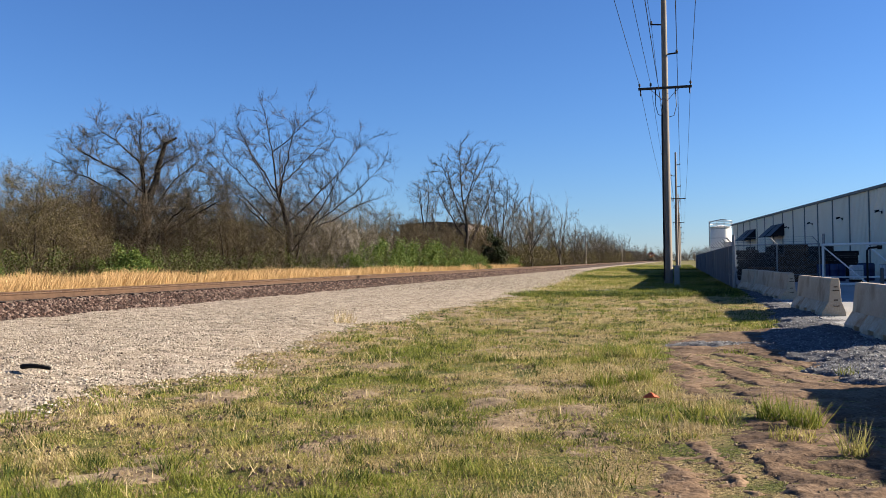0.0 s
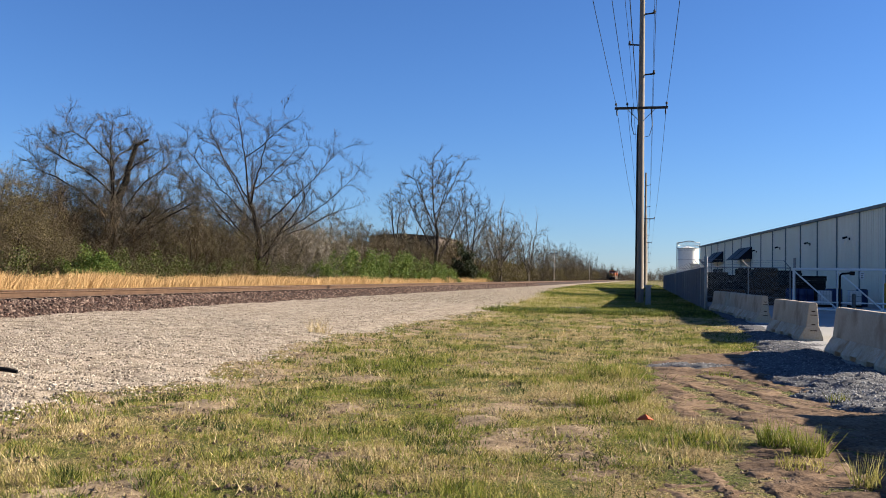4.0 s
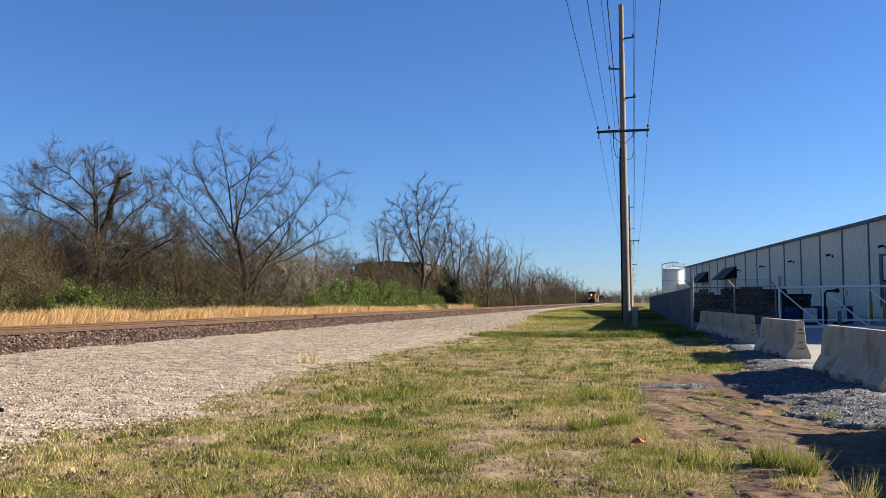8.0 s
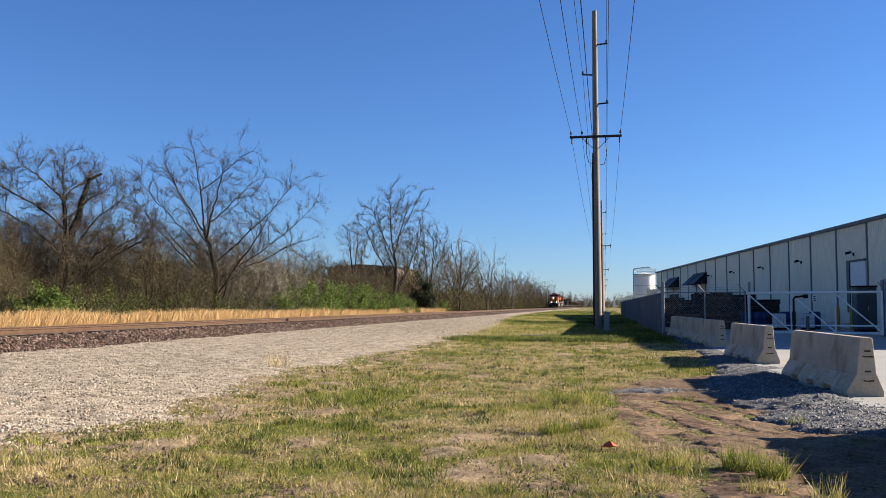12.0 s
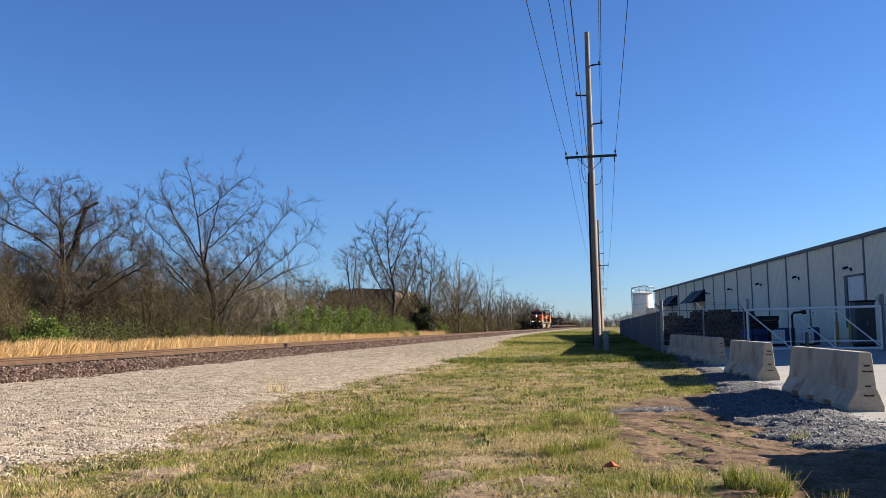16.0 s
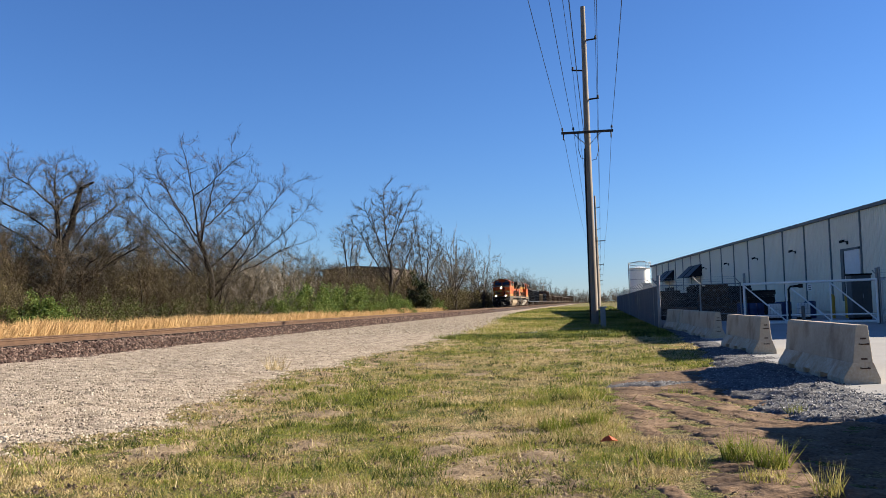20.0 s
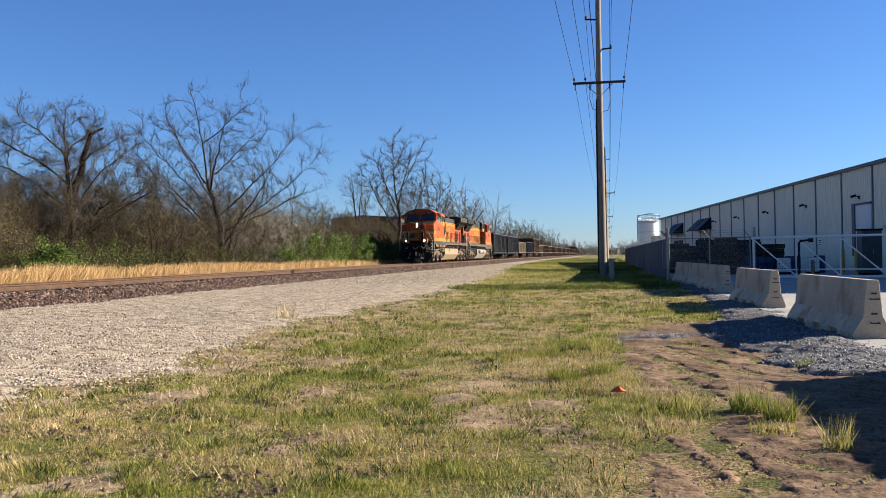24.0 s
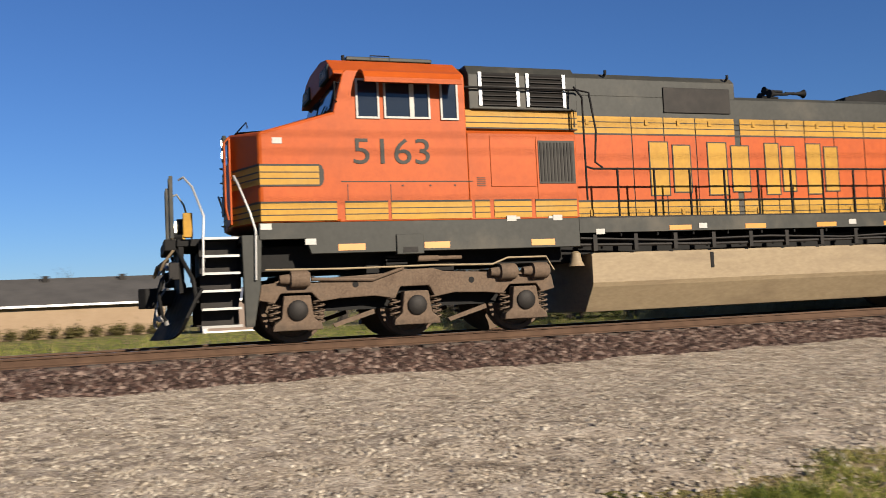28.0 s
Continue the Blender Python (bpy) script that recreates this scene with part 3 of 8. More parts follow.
for i in range(20):
    a = S0 + i * BAY
    ribs = [(0.075, a + BAY - 0.07), (0.075, a + 0.07)]
    w = (BAY - 0.14) / 15
    for j in range(15):                       # ribbed cladding
        y0 = a + 0.07 + j * w
        ribs += [(0.03, y0), (0.03, y0 + 0.06), (0.0, y0 + 0.09), (0.0, y0 + w - 0.03)]
    part("wall_panel", Geo().prism(ribs, "z", 0.25, EAVE - 0.085), WALLPANEL, hall)
    part("downpipe", Geo().box(-0.06, 0.02, a - 0.05, a + 0.05, 0.0, EAVE - 0.08), PIPEGREY, hall)
part("door", Geo().box(-0.10, -0.02, -1.0, 1.26, 0.85, 3.60), WHITE, hall, "white overhead dock door")
part("door_frame", Geo().box(-0.16, -0.02, 1.26, 1.70, 0.85, 3.72).box(-0.14, -0.02, -1.0, 1.26, 3.60, 3.72), TRIMDARK, hall)
for s in (41.0, 44.6, 57.0, 60.6):
    part("dock_awning", Geo().prism([(-1.3, 3.40), (-1.25, 3.35), (0, 4.45), (0, 4.60)], "y", s, s + 3.2).prism([(-1.3, 3.40), (0, 3.40), (0, 4.60)], "y", s, s + 0.06).prism([(-1.3, 3.40), (0, 3.40), (0, 4.60)], "y", s + 3.14, s + 3.2), CARBLUE, hall, "dark blue fabric dock awning")
    part("dock_door", Geo().box(-0.1, -0.02, s + 0.3, s + 2.9, 0.3, 2.6), BLACK, hall)
for s in (0.9, 10.4, 19.9, 29.4, 38.9):
    lamp = part("wall_lamp", Geo().box(-0.05, 0.0, s - 0.07, s + 0.07, 3.95, 4.13).tube([(-0.04, s, 4.08), (-0.26, s, 4.14)], 0.022, 6), BLACK, hall)
    part("lamp_head", Geo().prism([(-0.42, 4.02), (-0.20, 4.09), (-0.20, 4.21), (-0.42, 4.17)], "y", s - 0.13, s + 0.13), BLACK, lamp)


# ---- power line ----
def power_pole(x, y, base, top, arm):
    t = thing("power_pole", "tall weathered wooden power pole with crossarm and insulators", "power pole", "poles of the line", at=pose(x, y, base))
    h = top - base
    part("shaft", Geo().tube([(0, 0, -0.3), (0, 0, h * 0.5), (0.02, 0, h)], 0.23, 14, 0.13), POLEWOOD, t, smooth=True)
    a = arm - base
    part("crossarm", Geo().box(-1.42, 1.42, -0.26, -0.15, a - 0.06, a + 0.07), ARMWOOD, t, bevel=0.01)
    for s in (-1, 1):
        part("brace", Geo().tube([(s * 0.75, -0.2, a - 0.05), (s * 0.05, -0.2, a - 0.75)], 0.02, 6), GALV, t)
    for xx in (-1.35, -0.75, 1.35):
        part("pin_insulator", Geo().lathe([(0.02, 0), (0.02, 0.1), (0.07, 0.12), (0.05, 0.17), (0.065, 0.19), (0.03, 0.26)], "z", (xx, -0.2, a + 0.06), 10), ARMWOOD, t, smooth=True)
    for xx in (-1.3, -0.5, 0.55, 1.3):
        part("cutout", Geo().tube([(xx, -0.2, a - 0.06), (xx, -0.24, a - 0.38)], 0.035, 8), GRILLE, t)
    for s, zz in ((1, 16.1), (-1, 14.4), (1, 12.75)):
        z = zz - 0.25
        part("stub_arm", Geo().tube([(0, 0, z), (s * 0.72, 0, z + 0.06)], 0.045, 8), GRILLE, t)
        part("post_insulator", Geo().lathe([(0.05, 0), (0.07, 0.03), (0.05, 0.06), (0.07, 0.09), (0.05, 0.12), (0.06, 0.18)], "z", (s * 0.66, 0, z + 0.05), 10), ARMWOOD, t, smooth=True)
    loop = [(-0.5, -0.24, a - 0.35), (-0.52, -0.3, a - 0.9), (-0.38, -0.3, a - 1.45), (-0.2, -0.26, a - 1.5)]
    part("jumper", Geo().tube(loop, 0.018, 6), WIRE, t)
    part("jumper", Geo().tube([(0.55, -0.24, a - 0.35), (0.6, -0.3, a - 1.0), (0.45, -0.3, a - 1.55), (0.2, -0.26, a - 1.6)], 0.018, 6), WIRE, t)
    part("riser_conduit", Geo().tube([(-0.22, -0.12, 0.2), (-0.19, -0.12, h * 0.5), (-0.16, -0.1, a - 0.9)], 0.04, 8), GRILLE, t)
    return t


POLES = [(-0.30 + 0.002 * (y - 51.5), y) for y in (-43, 51.5, 146, 240.5, 335, 429.5, 524)]
for x, y in POLES:
    power_pole(x, y, 0.22, 18.0, 10.87)


def hanging(a, b, sag, n=18):
    a, b = Vector(a), Vector(b)
    return [a.lerp(b, i / n) - Vector((0, 0, sag * 4 * (i / n) * (1 - i / n))) for i in range(n + 1)]


for (xa, ya), (xb, yb) in zip(POLES, POLES[1:]):
    for dx, z, sag in ((-1.35, 11.1, 1.0), (1.35, 11.1, 1.0), (-0.75, 11.1, 1.05), (0.66, 16.1, 1.3), (-0.66, 14.4, 1.3), (0.66, 12.8, 1.2), (0.0, 8.6, 1.1)):
        w = new("power_wire", Geo().tube(hanging((xa + dx, ya - 0.2, z), (xb + dx, yb - 0.2, z), sag), 0.0115, 5).mesh("power_wire", WIRE))
        tagged(w, "thin dark overhead wire slung between power poles", "wire", "wires of the line")
pedestal = thing("utility_pedestal", "small grey utility pedestal standing by the pole", "utility box", at=pose(0.15, 47.5, 0.2))
part("body", Geo().box(-0.13, 0.13, -0.13, 0.13, 0, 0.95), GALV, pedestal, bevel=0.01)
part("cap", Geo().box(-0.2, 0.2, -0.16, 0.16, 0.95, 1.04), GALV, pedestal, bevel=0.01)

# ---- train ----
SPEED = [(t, 0.841 + 19.911 * (28 - t) + 0.00408 * (28 - t) ** 2) for t in range(0, 29, 2)]
TRAIN = []          # (thing, distance behind the leading platform, turned round)
WHEELSETS = []      # (part, y, radius, turned round)


# white paint toned down so that it does not burn out in the sun
OFFWHITE = surface("offwhite_paint", [(0.31, 0.295, 0.265), (0.42, 0.40, 0.365)], 3, 30, 0.6, 0, 0.03, 0.002)


def wheel_geo(r, gauge=1.435, width=0.13, n=28):
    g = Geo()
    for s in (-1, 1):
        x = s * gauge / 2
        rims = [(0.12, -0.02), (r * 0.45, 0.0), (r * 0.82, 0.03), (r * 0.86, -0.01), (r, -0.01), (r, 0.10), (r + 0.028, 0.115), (r + 0.028, 0.135), (0.12, 0.13)]
        g.lathe([(a, s * (0.10 - b)) for a, b in rims], "x", (x, 0, 0), n)
    return g.tube([(-gauge / 2, 0, 0), (gauge / 2, 0, 0)], 0.09, 10)


LOCO_WHEEL = wheel_geo(0.535).mesh("wheelset", DUSTY, True)
CAR_WHEEL = wheel_geo(0.44, n=20).mesh("wheelset", DUSTY, True)


def coil(g, x, y, z0, z1, r, wire=0.018, turns=4):
    n = turns * 10
    g.tube([(x + r * math.cos(2 * math.pi * i / 10), y + r * math.sin(2 * math.pi * i / 10), z0 + (z1 - z0) * i / n) for i in range(n + 1)], wire, 5)


def loco_truck(t, axles, flip):
    """A three-axle truck: cast side frames, journal boxes, springs, brake cylinders, wheelsets."""
    c = axles[1]
    for s in (-1, 1):
        x0, x1 = (1.10, 1.24) if s > 0 else (-1.24, -1.10)
        a, b = axles[0] - 0.62, axles[2] + 0.62
        prof = [(a, 0.72), (a + 0.05, 0.98), (axles[0] - 0.35, 1.0), (axles[0] + 0.30, 0.98), (axles[0] + 0.62, 1.06), (c - 0.55, 1.10), (c - 0.35, 1.16), (c + 0.35, 1.16),
                (c + 0.55, 1.10), (axles[2] - 0.62, 1.06), (axles[2] - 0.30, 0.98), (axles[2] + 0.35, 1.0), (b - 0.05, 0.98), (b, 0.72),
                (axles[2] + 0.36, 0.66), (axles[2] + 0.26, 0.82), (axles[2] - 0.26, 0.82), (axles[2] - 0.40, 0.66), (axles[2] - 0.72, 0.70), (c + 0.72, 0.72), (c + 0.36, 0.66), (c + 0.26, 0.86), (c - 0.26, 0.86),
                (c - 0.36, 0.66), (c - 0.72, 0.72), (axles[0] + 0.72, 0.70), (axles[0] + 0.40, 0.66), (axles[0] + 0.26, 0.82), (axles[0] - 0.26, 0.82), (axles[0] - 0.36, 0.66)]
        f = part("truck_frame", Geo().prism(prof, "x", x0, x1), DUSTY, t, "dusty cast steel truck frame", bevel=0.02)
        # black discs paint the shade inside the frame's round holes
        for hole in (c - 1.05, c + 1.05):
            part("frame_hole", Geo().tube([(x1 if s > 0 else x0, hole, 0.93), ((x1 if s > 0 else x0) + s * 0.004, hole, 0.93)], 0.055, 12), BLACK, f)
        for y in axles:
            xo = s * 1.19
            box = [(y - 0.42, 0.20), (y + 0.42, 0.20), (y + 0.40, 0.30), (y + 0.27, 0.40), (y + 0.22, 0.78), (y - 0.22, 0.78), (y - 0.27, 0.40), (y - 0.40, 0.30)]
            j = part("journal_box", Geo().prism(box, "x", min(xo - s * 0.10, xo + s * 0.14), max(xo - s * 0.10, xo + s * 0.14)), DUSTY, t, bevel=0.02)
            part("bearing_cap", Geo().lathe([(0.17, 0.0), (0.17, s * 0.05), (0.14, s * 0.07), (0.05, s * 0.085)], "x", (xo + s * 0.13, y, 0.535), 18), GRILLE, j, smooth=True)
            for q in (-1, 1):
                g = Geo()
                coil(g, xo, y + q * 0.37, 0.32, 0.68, 0.095)
                part("spring", g, DUSTY, t, smooth=True)
        for y, q in ((axles[0] + 0.02, 1), (axles[2] - 0.35, -1), (axles[2] + 0.28, 1)):
            part("brake_cylinder", Geo().lathe([(0.07, -0.30), (0.09, -0.14), (0.145, -0.12), (0.145, 0.16), (0.11, 0.2)], "y", (s * 1.30, y, 1.05), 16), DUSTY, t, smooth=True)
        part("brake_rod", Geo().tube([(s * 1.30, axles[0] + 0.25, 1.04), (s * 1.28, c - 0.75, 1.0), (s * 1.27, c - 0.2, 1.18)], 0.03, 8), DUSTY, t)
        part("brake_pipe", Geo().tube([(s * 1.27, axles[0] - 0.5, 1.22), (s * 1.3, axles[0] + 0.8, 1.20), (s * 1.3, c + 0.4, 1.21), (s * 1.3, axles[2] - 0.6, 1.19), (s * 1.3, axles[2] - 0.3, 1.30), (s * 1.3, axles[2] + 0.45, 1.30), (s * 1.3, axles[2] + 0.6, 1.05)], 0.018, 6), TANKTAN, t, smooth=True)
        part("damper", Geo().tube([(s * 1.32, c + 0.05, 1.33), (s * 1.32, c + 0.42, 1.33)], 0.055, 10).tube([(s * 1.32, c + 0.42, 1.33), (s * 1.32, c + 0.85, 1.33)], 0.035, 8), DUSTY, t)
        for q in (axles[0] + 1.0, c + 1.0):
            part("brake_beam", Geo().prism([(q - 0.38, 0.28), (q - 0.34, 0.22), (q + 0.36, 0.42), (q + 0.34, 0.50)], "x", s * 1.06, s * 1.13), DUSTY, t)
        rub = Geo()
        for k in range(4):
            rub.box(s * 1.12 - 0.14, s * 1.12 + 0.14, c - 0.5, c - 0.12, 1.18 + k * 0.06, 1.22 + k * 0.06)
        part("rubber_mount", rub, BLACK, t)
    part("bolster", Geo().box(-1.05, 1.05, c - 0.8, c + 0.8, 0.75, 1.35).box(-0.85, 0.85, axles[0] - 0.2, axles[2] + 0.2, 0.5, 0.95), BLACK, t)
    for y in axles:
        w = part("wheelset", LOCO_WHEEL, None, t, at=pose(0, y, 0.535))
        WHEELSETS.append((w, y, 0.535, flip))


def stripe_plate(t, x, y0, y1, z0, z1, lines=2, cut=()):
    """A yellow band on both sides with thin dark lines and dark borders."""
    for s in (-1, 1):
        a, b = sorted((s * x, s * (x + 0.006)))
        band = part("yellow_band", Geo().box(a, b, y0, y1, z0, z1), YELLOW, t, "yellow painted band")
        g = Geo()
        a2, b2 = sorted((s * (x + 0.004), s * (x + 0.010)))
        for i in range(1, lines + 1):
            z = z0 + (z1 - z0) * i / (lines + 1)
            g.box(a2, b2, y0, y1, z - 0.008, z + 0.008)
        g.box(a2, b2, y0, y1, z1, z1 + 0.03)
        if cut == "both":
            g.box(a2, b2, y0, y1, z0 - 0.03, z0)
        part("trim_line", g, DARKLINE, band)


def rails_of(t, pts, r=0.02, mat=None, name="handrail", label=""):
    return part(name, Geo().tube(pts, r, 8), mat or BLACK, t, label, smooth=True)


def locomotive(label, number, rear):
    """A six-axle road locomotive, nose towards -y, rail top at z 0; rear: the second unit of another build."""
    t = thing("locomotive", label, "locomotive", "locomotives of the train")
    L = 21.9
    # frame and side sills
    part("underframe", Geo().box(-1.0, 1.0, 0.4, 21.4, 1.20, 1.62), BLACK, t)
    for s in (-1, 1):
        a, b = sorted((s * 1.40, s * 1.525))
        part("side_sill", Geo().prism([(1.26, 1.97), (1.26, 1.70), (2.02, 1.70), (2.10, 1.45), (7.02, 1.45), (7.02, 1.97)], "x", a, b), GREY, t, "grey-green side sill", bevel=0.008)
        part("walkway_sill", Geo().box(a, b, 7.02, 21.0, 1.69, 1.96), GREY, t, bevel=0.006)
        xs = s * 1.528
        for y in (2.55, 4.05, 6.05):
            part("reflector", Geo().box(*sorted((xs, s * 1.533)), y, y + 0.46, 1.49, 1.60), LABEL, t, "amber reflector strip")
        for y in (8.9, 10.6, 12.3, 14.0, 16.5, 18.4, 20.2):
            part("reflector", Geo().box(*sorted((xs, s * 1.533)), y, y + 0.48, 1.71, 1.80), LABEL, t, "amber reflector strip")
        for y, z in ((1.28, 1.86), (2.0, 1.60), (5.6, 1.93), (6.5, 1.93), (7.35, 1.66), (9.55, 1.73), (13.1, 1.75)):
            part("placard", Geo().box(*sorted((xs, s * 1.534)), y, y + 0.18, z, z + 0.10), OFFWHITE, t, "small white placard")
        part("jack_pad", Geo().box(*sorted((s * 1.40, s * 1.56)), 3.55, 4.03, 1.40, 1.74), GREY, t, bevel=0.01)
        part("sill_latch_box", Geo().box(*sorted((s * 1.45, s * 1.57)), 3.66, 3.92, 1.43, 1.52), GRILLE, t)
        pipe = Geo()
        for k in range(9):
            pipe.box(*sorted((s * 1.40, s * 1.50)), 7.3 + k * 0.85, 7.38 + k * 0.85, 1.36, 1.66)
        pipe.tube([(s * 1.46, 7.05, 1.60), (s * 1.48, 9.0, 1.52), (s * 1.47, 11.2, 1.56), (s * 1.48, 13.0, 1.50), (s * 1.46, 15.4, 1.58)], 0.022, 6)
        pipe.tube([(s * 1.42, 7.05, 1.48), (s * 1.44, 10.0, 1.44), (s * 1.43, 15.4, 1.47)], 0.03, 6)
        part("sill_piping", pipe, GRILLE, t)
    # fuel tank
    ty0, ty1 = (7.3, 15.3) if not rear else (6.6, 14.0)
    tank = [(-1.38, 1.33), (-1.40, 1.28), (-1.40, 0.78), (-1.36, 0.70), (-1.02, 0.24), (1.02, 0.24), (1.36, 0.70), (1.40, 0.78), (1.40, 1.28), (1.38, 1.33)]
    tk = part("fuel_tank", Geo().prism(tank, "y", ty0, ty1), TANKWHITE if rear else TANKTAN, t, "pale dusty fuel tank" if rear else "dusty tan fuel tank", bevel=0.015)
    for s in (-1, 1):
        part("sight_glass", Geo().box(*sorted((s * 1.40, s * 1.412)), ty0 + 2.55, ty0 + 2.62, 0.98, 1.28), BLACK, tk)
        if rear:
            for y in (7.8, 10.6):
                part("air_reservoir", Geo().lathe([(0.05, 0), (0.20, 0.06), (0.24, 0.12), (0.24, 2.3), (0.20, 2.36), (0.05, 2.42)], "y", (s * 1.42, y, 1.06), 16), TANKWHITE, t, smooth=True)
    part("bell", Geo().lathe([(0.03, 0.28), (0.09, 0.24), (0.11, 0.1), (0.16, 0.0)], "z", (1.25, 7.05, 1.1), 14), TANKTAN, t, smooth=True)
    loco_truck(t, (1.87, 3.93, 5.97), rear)
    loco_truck(t, (15.95, 18.0, 20.05), rear)

    # nose
    nose = Geo()
    ring = [(-1.50, 1.30), (-0.55, 0.92), (0.55, 0.92), (1.50, 1.30), (1.50, 2.70), (-1.50, 2.70)]
    tops = [3.46, 3.60, 3.60, 3.46, 3.88, 3.88]
    nose.add([(x, y, 1.97) for x, y in ring] + [(x, y, z) for (x, y), z in zip(ring, tops)],
             [(0, 1, 7, 6), (1, 2, 8, 7), (2, 3, 9, 8), (3, 4, 10, 9), (5, 0, 6, 11), (4, 5, 11, 10), (6, 7, 8, 9, 10, 11), (0, 5, 4, 3, 2, 1)])
    part("nose", nose, ORANGE, t, "sloping orange nose", bevel=0.05)
    part("nose_deck", Geo().add([(-1.36, 1.42, 3.52), (-0.5, 1.06, 3.645), (0.5, 1.06, 3.645), (1.36, 1.42, 3.52), (1.36, 2.62, 3.885), (-1.36, 2.62, 3.885)], [(0, 1, 2, 3, 4, 5)]), GREY, t, "dark anti-glare nose top")
    part("nose_rail", Geo().tube([(-0.2, 1.1, 3.66), (-0.2, 1.12, 3.74), (0.8, 1.2, 3.76), (0.8, 1.22, 3.66)], 0.012, 6), BLACK, t)
    door = part("nose_door", Geo().box(0.18, 0.74, 0.895, 0.93, 2.02, 3.52), ORANGE, t, bevel=0.01)
    part("door_window", Geo().box(0.30, 0.62, 0.885, 0.90, 3.08, 3.42), GLASSDARK, door, bevel=0.05)
    part("door_grab", Geo().tube([(0.80, 0.86, 2.1), (0.80, 0.82, 2.3), (0.80, 0.82, 3.4), (0.80, 0.9, 3.5)], 0.018, 6), ORANGE, door)
    hl = part("headlight_housing", Geo().box(-0.15, 0.15, 0.86, 0.93, 3.22, 3.66), DARKLINE, t, bevel=0.02)
    for z in (3.54, 3.33):
        part("headlight", Geo().lathe([(0.068, 0.0), (0.063, -0.004), (0.03, -0.008)], "y", (0, 0.858, z), 16), BLACK if rear else LAMPLIT, hl, "" if rear else "lit round headlight", smooth=True)
    # yellow nose bands that run round to the sides
    for z0, z1 in ((2.60, 2.91), (2.00, 2.29)):
        g, lines = Geo(), Geo()
        d = 0.006
        front = [(-1.505, 1.295), (-0.55, 0.912), (0.55, 0.912), (1.505, 1.295)]
        for (xa, ya), (xb, yb) in zip(front, front[1:]):
            nx, ny = (yb - ya), -(xb - xa)
            n = math.hypot(nx, ny)
            nx, ny = nx / n * d, ny / n * d
            wing = 0.10 if abs(xb - xa) > 1.05 else 0.0
            for z, q, gg in ((z0, z1, g), *((z0 + (z1 - z0) * f - 0.012, z0 + (z1 - z0) * f + 0.012, lines) for f in (0.33, 0.66)), (z1, z1 + 0.035, lines)):
                k = 1.0 if gg is g else 1.8
                gg.add([(xa + nx * k, ya + ny * k, z + wing), (xb + nx * k, yb + ny * k, z + wing), (xb + nx * k, yb + ny * k, q + wing), (xa + nx * k, ya + ny * k, q + wing),
                        (xa, ya, z + wing), (xb, yb, z + wing), (xb, yb, q + wing), (xa, ya, q + wing)], [(0, 1, 2, 3), (4, 7, 6, 5), (0, 4, 5, 1), (3, 2, 6, 7)])
        band = part("nose_band", g, YELLOW, t, "yellow band round the nose")
        part("trim_line", lines, DARKLINE, band)
    part("nose_emblem", Geo().box(-0.62, -0.2, 0.886, 0.908, 2.30, 2.62), DARKLINE, t, "dark emblem shape on the nose")
    stripe_plate(t, 1.502, 1.30, 2.28, 2.60, 2.91, 2, "both")
    for s in (-1, 1):
        a, b = sorted((s * 1.504, s * 1.512))
        part("band_end", Geo().prism([(2.28, 2.57), (2.33, 2.60), (2.36, 2.68), (2.36, 2.83), (2.33, 2.91), (2.28, 2.94)], "x", a, b), DARKLINE, t)
    # cab
    cab = Geo()
    sec = [(2.56, 3.84), (2.74, 4.50), (2.80, 4.56), (4.93, 4.50), (4.93, 1.97), (2.60, 1.97)]
    cab.prism(sec, "x", -1.50, 1.50)
    part("cab", cab, ORANGE, t, "orange painted cab", bevel=0.02)
    roof = [(-1.50, 4.48), (-1.46, 4.55), (-0.95, 4.86), (-0.5, 4.94), (0.5, 4.94), (0.95, 4.86), (1.46, 4.55), (1.50, 4.48)]
    part("cab_roof", Geo().prism(roof, "y", 2.58, 4.93), ORANGE, t, bevel=0.02)
    part("roof_unit", Geo().box(-0.7, 0.75, 3.0, 4.6, 4.93, 5.0), GREY, t, bevel=0.015)
    part("roof_grab", Geo().tube([(0.9, 3.4, 4.84), (0.9, 3.4, 4.98), (0.9, 3.75, 4.98), (0.9, 3.75, 4.84)], 0.012, 6), BLACK, t)
    part("roof_antenna", Geo().tube([(0.7, 2.95, 4.86), (0.7, 2.95, 5.02)], 0.03, 8).tube([(0.7, 4.5, 4.9), (0.7, 4.5, 5.0)], 0.03, 8), BLACK, t)
    # windshields
    for s in (-1, 1):
        a, b = sorted((s * 0.09, s * 1.25))
        w = part("windshield", Geo().add([(a, 2.58, 3.93), (b, 2.58, 3.93), (b, 2.70, 4.40), (a, 2.70, 4.40), (a, 2.545, 3.94), (b, 2.545, 3.94), (b, 2.665, 4.41), (a, 2.665, 4.41)],
                                           [(0, 3, 2, 1), (4, 5, 6, 7), (0, 1, 5, 4), (1, 2, 6, 5), (2, 3, 7, 6), (3, 0, 4, 7)]), GLASSDARK, t, "dark tinted windshield")
        part("wiper", Geo().tube([(s * 0.5, 2.53, 3.93), (s * 0.9, 2.55, 4.05)], 0.012, 5), BLACK, w)
        a, b = sorted((s * 0.50, s * 1.17))
        nb = part("number_board", Geo().prism([(2.535, 4.48), (2.555, 4.73), (2.65, 4.73), (2.65, 4.48)], "x", a, b), DARKLINE, t, "black number board", bevel=0.01)
        lettering("number", number, 0.24, OFFWHITE, nb, Matrix.Translation((s * 0.835, 2.540, 4.605)) @ FACE_FRONT @ Matrix.Rotation(radians(-4.4), 4, "X"))
